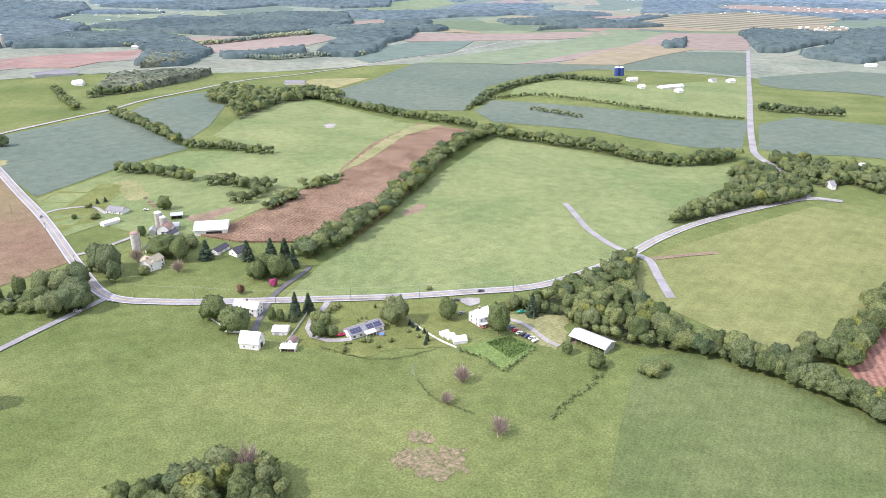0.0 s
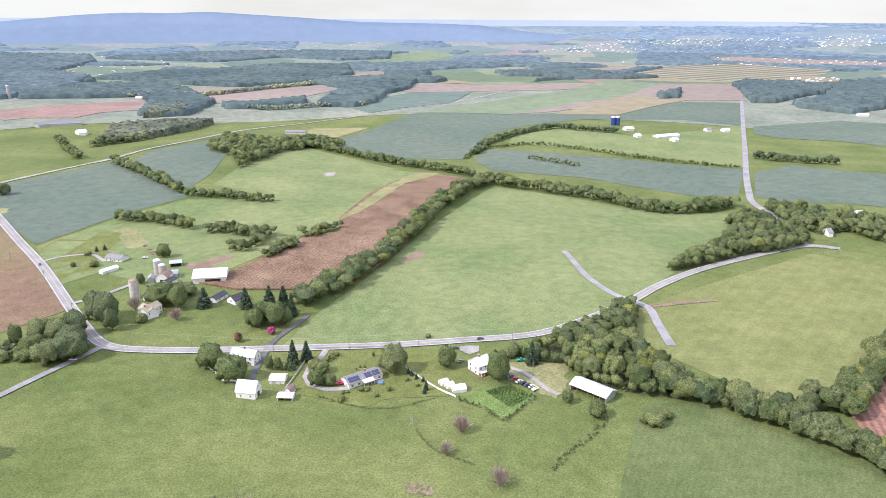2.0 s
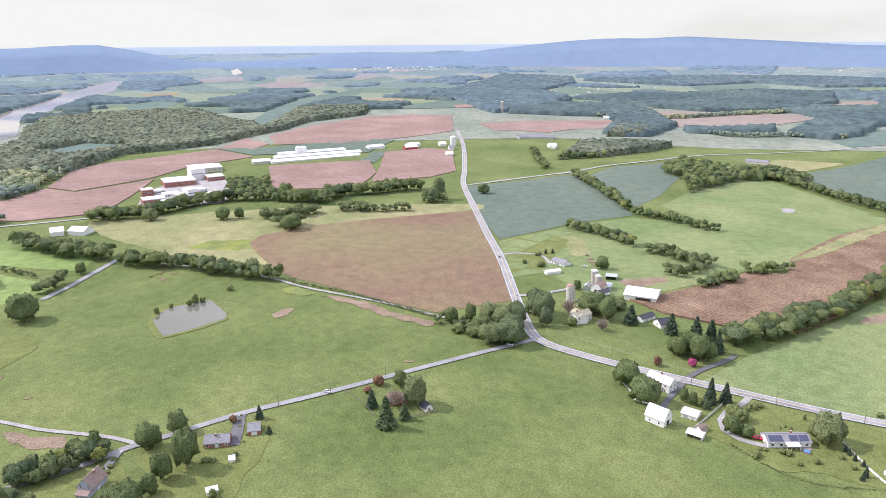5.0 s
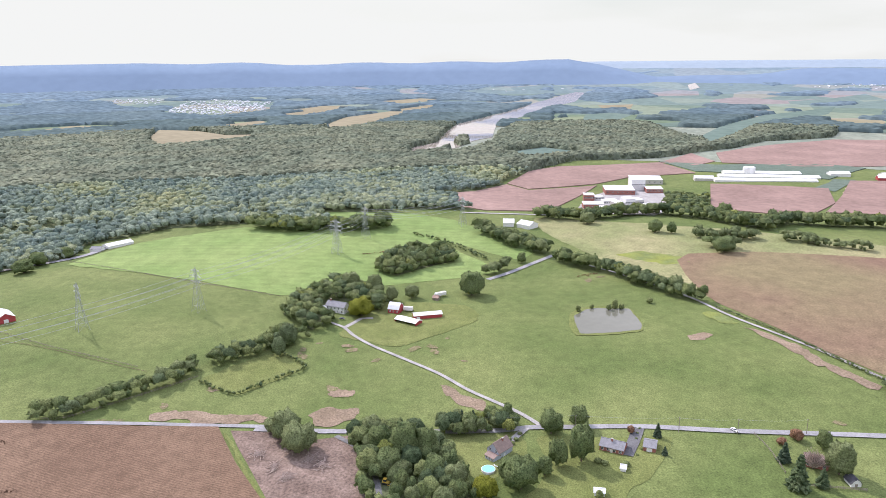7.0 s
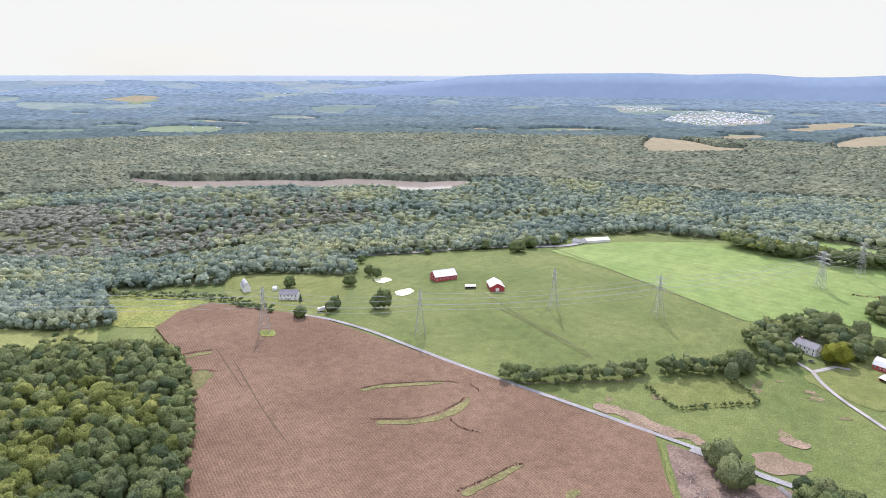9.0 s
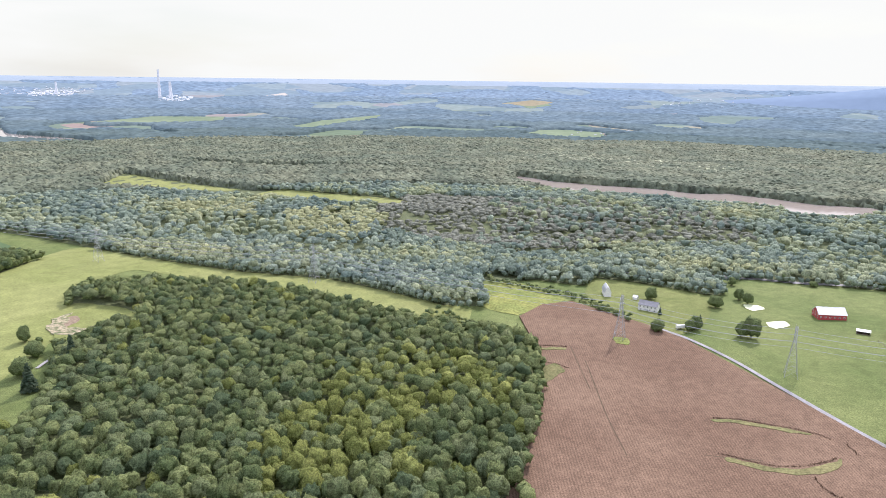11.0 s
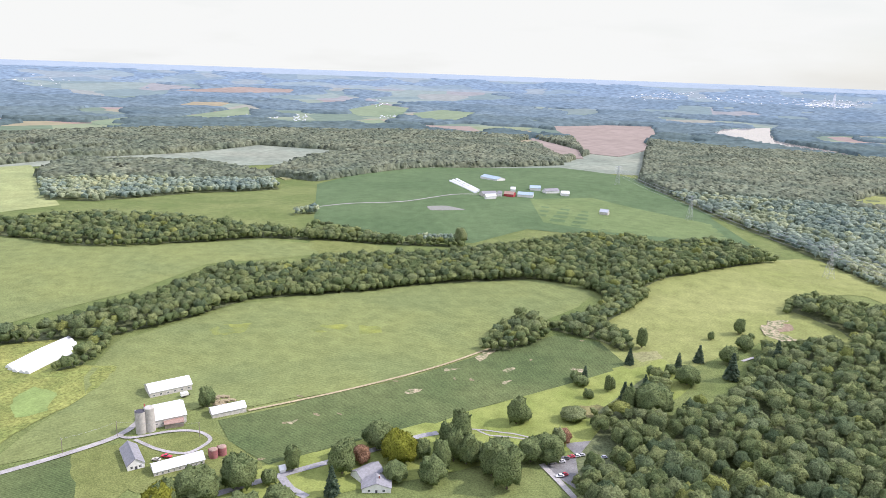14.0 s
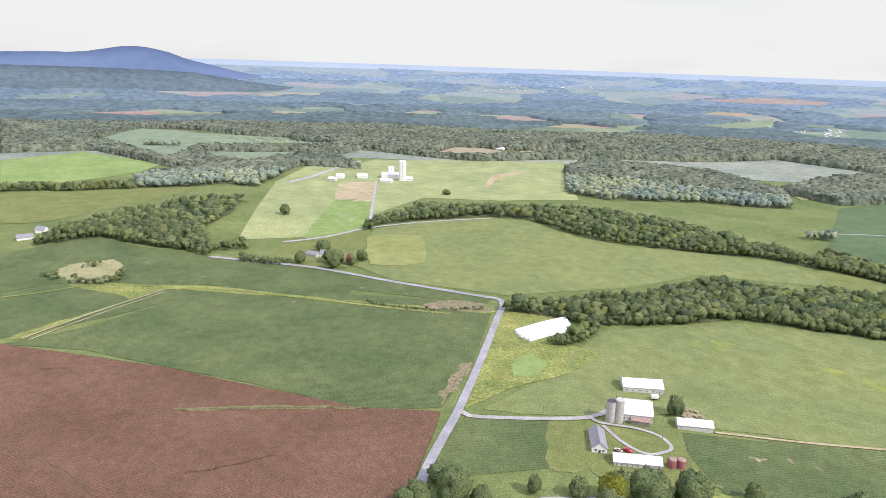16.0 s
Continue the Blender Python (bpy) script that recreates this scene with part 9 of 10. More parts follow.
part("water", add_tube(bmesh.new(), (0, 0, 1.15), (0, 0, 1.22), 3.35, 3.35, 28), POOL, pool)
part("slide", add_prism(bmesh.new(), [(3.0, 2.6), (3.6, 2.6), (6.5, 0.2), (5.9, 0.2)], -0.5, 0.5), WHITE, pool, "white slide")
fence([(-225.0, 259.5), (-218.9, 270.8), (-211.2, 285.1)], "weathered garden fence round a lot", WOOD)
fence([(-269.7, 271.8), (-254.2, 267.9), (-235.6, 259.9)], "thin wire fence of a garden lot", WOOD, 5, 1.2, 2)
car(*(-222.7, 384.9), 5, (0.78, 0.78, 0.80), "white car on the lane by the crossroads")
car(*(-276.2, 264.0), 8, (0.78, 0.78, 0.80), "white car on the lane")
utility_poles([(-260.1, 298.2), (-273.6, 263.9), (-286.9, 235.7), (-311.1, 185.0), (-334.1, 130.4)], "wooden roadside utility pole", 55, 9)

# ---- red farm west of the pond ----
white_farm, ln, wd, top = building("house", (-561.0, 89.4), (-548.6, 102.4), 9, 5.8, 3.0, WHITE, GREY_ROOF, "white two-storey farmhouse with a grey roof", "house", windows=[("front", 5, 4.3, 1.0, 1.5), ("front", 4, 1.8, 1.0, 1.5), ("right", 2, 4.3, 1.0, 1.5)], doors=[("front", 0.5, 1.1, 2.1, DARK_ROOF)], chimney=(0.15, 0.5))
building("shed", (-562.6, 83.6), (-558.6, 88.9), 6, 3.0, 1.5, WHITE, WHITE_ROOF, "white annex beside a farmhouse", "shed")
building("barn", (-539.8, 137.8), (-533.7, 145.3), 10, 4.2, 4.2, RED, WHITE_ROOF, "red barn with a white gambrel roof", "barn", "gambrel", windows=[("front", 3, 2.2, 1.0, 1.2)], doors=[("left", 0.5, 2.8, 3.0, DARK)], group="red barns")
building("barn", (-518.0, 137.4), (-501.5, 150.0), 9, 2.6, 1.4, RED, WHITE_ROOF, "low red shed with a white roof", "barn", open_front=True, group="red barns")
building("barn", (-516.3, 153.4), (-513.3, 176.5), 8, 3.4, 1.2, RED, WHITE_ROOF, "long red shed with a pale metal roof", "barn", group="red barns", doors=[("front", 0.15, 2.4, 2.4, WHITE)])
trailer((-539.8, 151.2), (-535.6, 158.1), 3.0, 3.0, WHITE, "long white trailer behind a red barn")
trailer((-564.2, 187.6), (-566.5, 198.2), 3.0, 3.0, WHITE, "long white trailer beside a tree")
building("shed", (-558.8, 183.2), (-555.4, 187.2), 5, 2.5, 1.5, WOOD, RUST_ROOF, "small shed with a rusty roof", "shed")
car(*(-536.6, 98.4), 60, (0.12, 0.12, 0.13), "dark car on a farm drive")
car(*(-548.8, 107.6), 20, (0.5, 0.5, 0.52), "grey car beside a farmhouse")
building("barn", (-617.0, -219.8), (-632.8, -203.2), 14, 5.0, 4.6, RED, WHITE_ROOF, "big red barn with a white roof", "barn", "gable", windows=[("front", 6, 2.6, 1.2, 1.2), ("left", 3, 2.6, 1.2, 1.2), ("left", 3, 5.2, 1.2, 1.2)], group="red barns", seams=True)
building("barn", (-603.9, -161.2), (-609.6, -149.1), 20, 4.2, 3.6, RED, WHITE_ROOF, "red barn with a wide white roof", "barn", across=True, doors=[("left", 0.5, 3, 3, WHITE)], group="red barns", seams=True)
building("shed", (-604.6, -185.5), (-607.9, -176.5), 6, 2.6, 1.0, WOOD, WHITE_ROOF, "open livestock shed with a white roof", "shed", open_front=True)
building("house", (-522.5, -335.5), (-527.3, -319.7), 9, 5.6, 3.0, WHITE, GREY_ROOF, "white two-storey farmhouse with dark grey roof", "house", windows=[("front", 5, 4.2, 1.0, 1.4), ("front", 4, 1.7, 1.0, 1.4)], doors=[("front", 0.5, 1.1, 2.1, DARK_ROOF)])
building("barn", (-531.0, -378.3), (-535.5, -373.8), 16, 5.0, 5.0, WHITE, GALV, "tall grey-white barn with a gambrel roof", "barn", "gambrel", across=True)
building("shed", (-545.8, -357.0), (-546.5, -353.4), 5, 2.8, 1.4, WHITE, WHITE_ROOF, "small white farm outbuilding", "shed")
trailer((-503.0, -285.7), (-509.5, -281.9), 2.6, 2.6, WHITE, "white camper on a lawn")
building("house", (-836.1, -122.4), (-830.5, -111.1), 9, 3.0, 2.2, WHITE, GREY_ROOF, "small house at the wood's edge", "house")
building("barn", (-838.3, -103.8), (-854.8, -79.1), 14, 3.5, 2.0, WHITE, WHITE_ROOF, "long low white building by the woods", "barn")
fence([(-438.1, -105.3), (-433.7, -90.4), (-444.6, -60.9), (-457.2, -31.1), (-465.3, -14.0)], "weathered wooden paddock fence", WOOD, 6, 1.3, 2)
fence([(-597.8, -167.2), (-544.3, -113.4), (-511.6, -75.1), (-492.3, -52.9)], "wire fence across a pasture", WOOD, 8, 1.2, 2)
fence([(-796.2, -138.6), (-708.7, -57.7), (-655.4, 0.6), (-608.2, 56.8)], "wire fence between meadow and pasture", WOOD, 10, 1.2, 2)
fence([(-445.3, 392.3), (-380.6, 397.2), (-320.6, 396.4), (-271.1, 398.1), (-233.9, 395.9)], "wire fence along a lane", WOOD, 8, 1.2, 2)
for p in [(-338.3, 22.5), (-325.9, 27.6), (-339.3, 42.3), (-352.1, 34.6), (-354.4, 15.6), (-329.6, 46.9)]:
    heap = thing("brush_pile", at(*p), "pile of cut branches on cleared earth", "brush pile", "brush piles")
    for k in range(26):
        bm = bmesh.new()
        a, u = tree_rng.uniform(0, 3.14), tree_rng.uniform(2, 5)
        x, y, z = tree_rng.uniform(-3, 3), tree_rng.uniform(-2, 2), tree_rng.uniform(0.1, 1.3)
        add_tube(bm, (x - math.cos(a) * u, y - math.sin(a) * u, max(0.1, z - 0.5)), (x + math.cos(a) * u, y + math.sin(a) * u, z + 0.4), 0.14, 0.06, 5)
        part("branch", bm, TWIG, heap)

dozer = thing("bulldozer", at(-300.8, 72.9, 55), "yellow bulldozer parked on cleared ground", "bulldozer")
YELLOW = plain("yellow machine paint", (0.62, 0.42, 0.06), 0.5)
part("body", add_prism(bmesh.new(), [(-0.8, 0.7), (0.8, 0.7), (0.8, 1.5), (0.5, 1.8), (-0.5, 1.8), (-0.8, 1.5)], -1.8, 1.9), YELLOW, dozer)
part("cab", add_box(bmesh.new(), -1.2, 0.3, -0.75, 0.75, 1.75, 3.0), GLASS, dozer, "dark glazed cab")
part("cab_roof", add_box(bmesh.new(), -1.35, 0.45, -0.85, 0.85, 3.0, 3.15), YELLOW, dozer)
part("exhaust", add_tube(bmesh.new(), (1.2, 0.3, 1.7), (1.2, 0.3, 2.7), 0.07, 0.07, 6), TYRE, dozer)
for side in (-1, 1):
    part("track", add_prism(bmesh.new(), [(side * 1.0 - 0.25, 0.0), (side * 1.0 + 0.25, 0.0), (side * 1.0 + 0.25, 0.95), (side * 1.0 - 0.25, 0.95)], -1.9, 1.9), TYRE, dozer, "black steel track")
    part("push_arm", add_box(bmesh.new(), 1.2, 2.7, side * 1.35 - 0.08, side * 1.35 + 0.08, 0.4, 0.65), YELLOW, dozer)
part("blade", add_prism(bmesh.new(), [(-1.6, 0.1), (1.6, 0.1), (1.6, 1.2), (-1.6, 1.2)], 2.65, 2.85), GALV, dozer, "scratched steel blade")

# ---- school, greenhouses and farms beyond ----
SCHOOL = (
    ((-911, 540), (-905, 554), 16, 10, BRICK), ((-854, 506), (-843, 531), 22, 7, BRICK), ((-823, 512), (-813, 527), 16, 6, BRICK),
    ((-913, 561), (-912, 576), 14, 5, WHITE), ((-947, 599), (-927, 640), 42, 8, BRICK), ((-961, 656), (-954, 677), 22, 17, WHITE), ((-1008, 686), (-983, 732), 46, 8, STONE),
    ((-931, 664), (-920, 687), 26, 7, BRICK), ((-877, 553), (-871, 573), 16, 5, WHITE), ((-837, 550), (-837, 563), 20, 8, STONE), ((-841, 566), (-839, 581), 18, 12, WHITE),
    ((-839, 581), (-838, 595), 18, 10, STONE), ((-809, 543), (-801, 568), 12, 4, WHITE), ((-816, 580), (-817, 599), 16, 5, WHITE))
for a, b, dp, h, mat in SCHOOL:
    s, ln, wd, top = building("school_building", a, b, dp, h, 0.5, mat, WHITE_ROOF, "flat-roofed school block of brick and pale panels", "school", "shed", windows=[("front", 6, h * 0.6, 2.0, 1.6)], group="school blocks")
    part("parapet", add_box(bmesh.new(), -0.2, ln + 0.2, -0.2, 0.15, h - 0.3, h + 0.9), WHITE, s)
field([(-844, 490), (-956, 588), (-976, 655), (-934, 695), (-813, 615), (-767, 561)], GRAVEL, "paved school grounds", 0.6)
GREENHOUSES = ([(-954, 814), (-880, 960)], [(-979, 844), (-899, 985)], [(-1001, 873), (-940, 985)])
for a, b in GREENHOUSES:
    building("greenhouse", a, b, 24, 3.5, 2.5, WHITE, WHITE_ROOF, "long white greenhouse range", "greenhouse", group="greenhouses", seams=True)
for a, b, mat, roof in (((-979, 793), (-964, 820), STONE, WHITE_ROOF), ((-912, 1021), (-899, 1051), WHITE, WHITE_ROOF), ((-857, 1064), (-843, 1083), RED, WHITE_ROOF), ((-869, 1091), (-860, 1115), WHITE, WHITE_ROOF), ((-829, 1140), (-821, 1150), WHITE, WHITE_ROOF), ((-787, 1112), (-780, 1119), WHITE, GREY_ROOF), ((-753, 1057), (-745, 1066), WHITE, WHITE_ROOF), ((-734, 1293), (-700, 1346), GALV, GREY_ROOF), ((-631, 1230), (-621, 1241), WHITE, WHITE_ROOF), ((-784.0, 351.4), (-778.4, 363.6), WHITE, WHITE_ROOF), ((-776.3, 366.3), (-758.8, 374.8), WHITE, WHITE_ROOF)):
    building("barn", a, b, 18, 5, 3.5, mat, roof, "farm building with a pale roof among fields", "barn", group="far farm buildings")
for p, h in zip([(-985, 906), (-979, 912), (-815, 1165)], (12, 12, 16)):
    silo(*p, 6, h, WHITE, WHITE_ROOF, "white metal grain silo")
silo(*(-1080, 1794), 4, 32, CONCRETE, WHITE_ROOF, "tall pale silo on a far rise", 0.3)
for a, b, mat, roof in (((338, 1286), (354, 1290), WHITE, WHITE_ROOF), ((374, 1208), (418, 1229), WHITE, WHITE_ROOF), ((335, 1198), (343, 1200), WHITE, WHITE_ROOF), ((391, 1172), (399, 1175), WHITE, WHITE_ROOF), ((499, 1319), (509, 1321), WHITE, GREY_ROOF), ((531, 1319), (543, 1321), WHITE, WHITE_ROOF), ((438.9, 711.8), (446.1, 710.8), WHITE, WHITE_ROOF), ((906, 1536), (927, 1534), WHITE, WHITE_ROOF), ((-282, 1277), (-246, 1275), STONE, GREY_ROOF), ((-235, 1192), (-215, 1194), WHITE, BLUE_ROOF), ((-399, 1678), (-376, 1677), RED, WHITE_ROOF), ((-735, 1304), (-673, 1327), GALV, GREY_ROOF), ((-628, 1228), (-619, 1229), WHITE, WHITE_ROOF), ((-782, 1833), (-761, 1836), WHITE, WHITE_ROOF), ((-301, 1647), (-276, 1656), WHITE, WHITE_ROOF), ((377.3, 652.6), (381.5, 652.3), WHITE, GREY_ROOF)):
    building("barn", a, b, 14, 4.5, 3.0, mat, roof, "farm building with a pale roof among fields", "barn", group="far farm buildings")
for p in [(333, 1369), (342, 1371)]:
    silo(*p, 4.5, 15, plain("dark blue enamel", (0.05, 0.09, 0.30), 0.3), WHITE_ROOF, "dark blue enamelled silo")

# ---- dairy farm on the southern rise ----
for a, b, dp, mat, roof in (((296, -1318), (258, -1292), 22, WHITE, BLUE_ROOF), ((239, -1094), (219, -1108), 18, STONE, GREY_ROOF), ((220, -1113), (213, -1114), 12, WHITE, GREY_ROOF), ((211, -1120), (195, -1118), 14, RED, RUST_ROOF), ((190, -1130), (165, -1132), 16, WHITE, BLUE_ROOF), ((182, -1209), (164, -1213), 16, WHITE, BLUE_ROOF), ((152, -1192), (131, -1210), 12, WHITE, GREY_ROOF), ((125, -1188), (112, -1192), 10, WHITE, WHITE_ROOF), ((231, -1077), (217, -1089), 5, WHITE, WHITE_ROOF), ((209, -1171), (201, -1173), 8, WHITE, WHITE_ROOF), ((53, -1058), (41, -1055), 9, STONE, GALV)):
    building("barn", a, b, dp, 5, 3.5, mat, roof, "dairy farm building on a green rise", "barn", group="dairy farm buildings")
for k, (a, b) in enumerate(([(334, -1239), (258, -1121)], [(333, -1255), (257, -1132)], [(331, -1272), (260, -1149)])):
    row = thing("silage_bag", Matrix.Identity(4), "long white plastic silage bag on the ground", "silage bag", "silage bags")
    pa, pb = Vector((*a, ground_z(*a) + 0.5)), Vector((*b, ground_z(*b) + 0.5))
    bm = bmesh.new()
    add_tube(bm, pa, pb, 2.6, 2.6, 12)
    part("bag", bm, PLASTIC, row)
BAGS = [(384.1, -333.1), (386.8, -388.0), (379.6, -330.7), (381.9, -385.0), (374.1, -329.1), (375.7, -381.3), (368.7, -329.1), (369.9, -374.1), (364.8, -329.4), (364.3, -365.4)]
for a, b in zip(BAGS[::2], BAGS[1::2]):
    row = thing("silage_bag", Matrix.Identity(4), "long white plastic silage bag on the ground", "silage bag", "silage bags")
    pa, pb = Vector((*a, ground_z(*a) + 0.5)), Vector((*b, ground_z(*b) + 0.5))
    bm = bmesh.new()
    pm = (pa + pb) / 2 + Vector((1.5, -4.0, 0))
    add_tube(bm, pa, pm, 1.9, 1.9, 12)
    add_tube(bm, pm, pb, 1.9, 1.9, 12)
    part("bag", bm, PLASTIC, row)

# ---- farmstead in the soybean fields ----
building("barn", (270.6, -327.4), (255.1, -346.7), 14, 4.0, 3.0, STONE, WHITE_ROOF, "long livestock barn with a white metal roof", "barn", windows=[("front", 6, 2.0, 1.2, 0.9)], seams=True)
building("barn", (245.6, -297.6), (233.4, -310.7), 20, 5.0, 4.0, STONE, WHITE_ROOF, "large dairy barn with a white metal roof", "barn", windows=[("front", 5, 2.6, 1.2, 0.9)], seams=True, doors=[("front", 0.8, 3, 3, RUST_ROOF)])
building("shed", (239.3, -299.5), (232.0, -306.1), 6, 3.0, 1.0, WOOD, RUST_ROOF, "brown-roofed feed shed before a barn", "shed", "shed")
building("barn", (222.6, -319.7), (209.5, -334.1), 9, 3.4, 2.0, STONE, WHITE_ROOF, "long low shed with a white roof", "barn", seams=True)
building("house", (229.7, -257.8), (224.5, -263.9), 20, 3.2, 3.0, WHITE, GREY_ROOF, "grey-roofed farmhouse with white walls", "house", across=True, windows=[("left", 2, 1.8, 1.2, 1.2), ("front", 4, 1.8, 1.2, 1.2)], doors=[("left", 0.5, 1.2, 2.1, DARK_ROOF)])
building("barn", (214.9, -258.7), (199.0, -277.1), 9, 3.0, 2.2, STONE, WHITE_ROOF, "long block shed with a stained white roof", "barn", windows=[("front", 9, 1.6, 0.9, 0.9)], seams=True)
silo(*(248.7, -292.0), 2.7, 12.5, CONCRETE, DARK_ROOF, "tall pale concrete silo with an open top", 0.12)
silo(*(245.7, -295.6), 2.7, 13.5, CONCRETE, CONCRETE, "tall pale concrete silo with a red filler pipe", 0.3)
for p in [(198.6, -284.4), (196.0, -288.3)]:
    silo(*p, 2.2, 4.4, FADED_RED, RUST_ROOF, "squat faded red steel grain bin", 0.35)
car(*(220.0, -274.9), 10, (0.55, 0.04, 0.08), "red pickup truck in a farmyard", "pickup")
car(*(223.0, -270.7), 10, (0.55, 0.5, 0.42), "tan car in a farmyard")
trailer((254.5, -334.4), (251.8, -338.0), 2.4, 2.0, WHITE, "white stock trailer behind a barn")
for p in [(234.9, -341.6), (233.2, -344.3), (230.7, -345.7), (232.4, -336.3), (230.0, -338.6), (227.7, -340.8), (225.1, -343.3), (228.8, -334.3), (226.5, -336.6)]:
    stack = thing("woodpile", at(*p), "stack of pale cut logs", "woodpile", "woodpiles")
    for k in range(8):
        bm = add_tube(bmesh.new(), (-2.5, -0.8 + 0.5 * (k % 4), 0.25 + 0.5 * (k // 4)), (2.5, -0.8 + 0.5 * (k % 4), 0.25 + 0.5 * (k // 4)), 0.25, 0.25, 7)
        part("log", bm, STRAW, stack)
utility_poles([(271.0, -260.0), (257.3, -283.5), (216.8, -298.8)], "wooden farmyard utility pole", 50, 9)
building("house", (117.6, -289.4), (110.6, -300.8), 10, 3.2, 2.6, WHITE, GREY_ROOF, "white house with a grey roof among trees", "house", windows=[("front", 3, 1.8, 1.2, 1.2)], doors=[("front", 0.5, 1.1, 2.1, DARK_ROOF)])
building("house", (115.2, -282.5), (101.9, -287.6), 9, 3.0, 2.6, WHITE, GREY_ROOF, "white cottage with a pale grey roof on a lawn", "house", across=True, windows=[("left", 2, 1.7, 1.1, 1.2), ("front", 3, 1.7, 1.1, 1.2)], doors=[("left", 0.5, 1.1, 2.1, DARK_ROOF)], chimney=(0.6, 0.4))
building("shed", (159.4, -283.2), (157.5, -285.0), 4, 2.4, 1.2, WHITE, WHITE_ROOF, "small white roadside shed", "shed")
YARD = [(0.75, 0.75, 0.77), (0.12, 0.12, 0.13), (0.45, 0.05, 0.07), (0.75, 0.75, 0.77), (0.5, 0.5, 0.52), (0.75, 0.75, 0.77), (0.55, 0.05, 0.07), (0.3, 0.3, 0.32), (0.14, 0.16, 0.2), (0.4, 0.42, 0.5)]
for place, c in zip([(25.8, -348.2), (23.9, -352.5), (21.3, -355.5), (18.6, -357.3), (16.2, -359.1), (24.8, -332.7), (22.9, -334.9), (30.6, -344.8), (29.1, -352.1), (4.3, -360.9)], YARD):
    car(*place, 30, c, "car parked in an asphalt yard among trees")
# ---- big dairy on the eastern hill ----
for a, b, dp, h, mat, roof in (((1089, -609), (1069, -635), 20, 8, WHITE, WHITE_ROOF), ((1060, -630), (1046, -647), 14, 4, WHITE, WHITE_ROOF), ((1114, -532), (1106, -542), 14, 6, WHITE, WHITE_ROOF), ((1100, -510), (1089, -518), 12, 4, STONE, WHITE_ROOF), ((1105, -569), (1095, -583), 14, 5, WHITE, WHITE_ROOF), ((1060, -590), (1044, -603), 8, 4, WHITE, WHITE_ROOF), ((665.5, -298.1), (658.1, -304.9), 9, 4, WHITE, GREY_ROOF), ((675.0, -286.8), (663.5, -293.0), 8, 3, STONE, GREY_ROOF), ((1395, -1055), (1381, -1071), 14, 8, WHITE, WHITE_ROOF), ((1347, -1061), (1321, -1072), 12, 4, WHITE, WHITE_ROOF), ((896.0, -54.8), (890.7, -63.3), 10, 4, WHITE, GREY_ROOF), ((869.4, -35.3), (870.1, -51.5), 10, 3, WHITE, GREY_ROOF)):
    building("barn", a, b, dp, h, 3.0, mat, roof, "white farm building on a sunny hill", "barn", group="hill farm buildings")
for p in [(1059, -632), (1056, -635)]:
    silo(*p, 4.5, 34, WHITE, WHITE_ROOF, "very tall white silo of a hill farm", 0.4)
for p in [(1098, -631), (1095, -635)]:
    silo(*p, 3, 18, WHITE, WHITE_ROOF, "white silo of a hill farm", 0.4)

# ---- single trees ----
plant("bush", [(-71.9, 392.6, 2.6, 3.4), (-70.4, 396.1, 2.6, 3.4), (-69.1, 398.9, 2.6, 3.4), (-67.6, 400.8, 2.6, 3.4), (-65.7, 402.1, 2.6, 3.4), (-74.4, 390.4, 2.6, 3.4), (-75.4, 381.0, 8.0, 9.5), (-70.8, 379.2, 8.0, 9.5), (-69.7, 366.5, 2.8, 4.2), (-66.7, 368.7, 2.8, 4.2), (-64.6, 372.0, 2.8, 4.2), (-46.0, 358.1, 2.0, 3.2), (-43.8, 358.6, 2.0, 3.2), (-41.9, 359.0, 2.0, 3.2), (-54.8, 353.9, 1.8, 2.4), (-52.4, 355.1, 1.8, 2.4), (-55.0, 347.2, 3.2, 4.4), (-29.2, 358.1, 2.6, 3.0), (-35.7, 350.6, 2.6, 3.0), (-19.5, 369.0, 2.6, 3.0), (-13.3, 362.4, 2.6, 3.0), (-35.0, 391.0, 6.0, 7.5), (43.0, 397.9, 6.5, 8.0), (49.5, 402.7, 6.5, 8.0), (-8.0, 427.2, 3.0, 4.5), (-315.3, 146.5, 2.0, 3.2), (-310.8, 146.5, 2.0, 3.2), (-313.8, 149.9, 2.0, 3.2), (-318.4, 154.4, 2.0, 3.2), (-294.1, 214.1, 1.2, 1.8), (-289.4, 210.2, 1.2, 1.8), (-297.7, 218.0, 1.2, 1.8), (-276.0, 201.8, 1.2, 1.8), (-279.7, 207.1, 1.2, 1.8), (-270.2, 191.2, 2.4, 4.5), (-275.2, 181.7, 2.4, 4.5), (-278.3, 179.6, 2.4, 4.5)])
plant("broad", [(-138, 381, 16.6, 17.7), (-122, 368, 16.3, 19.8), (4, 386, 15.2, 12.4), (34, 367, 21.2, 14.5), (-72, 363, 11.6, 9.8), (-64, 364, 7.3, 7.8), (35, 393, 7.0, 4.9), (-241, 581, 12.8, 12.8), (-235, 516, 9.3, 7.1), (-202, 476, 17.8, 24.8), (-188, 469, 19.3, 14.7), (-307, 555, 4.9, 4.7), (70, 341, 8.4, 6.8), (83, 326, 10.1, 10.2), (53, 398, 7.8, 5.0), (-103, 381, 10.1, 5.1), (-98, 381, 9.4, 5.1)])
plant("olive", [(-28, 381, 18.5, 17.7), (-190, 494, 9.9, 14.5), (46, 398, 10.9, 7.1), (-244, 410, 17.2, 16.0), (-255, 410, 16.7, 16.0)])
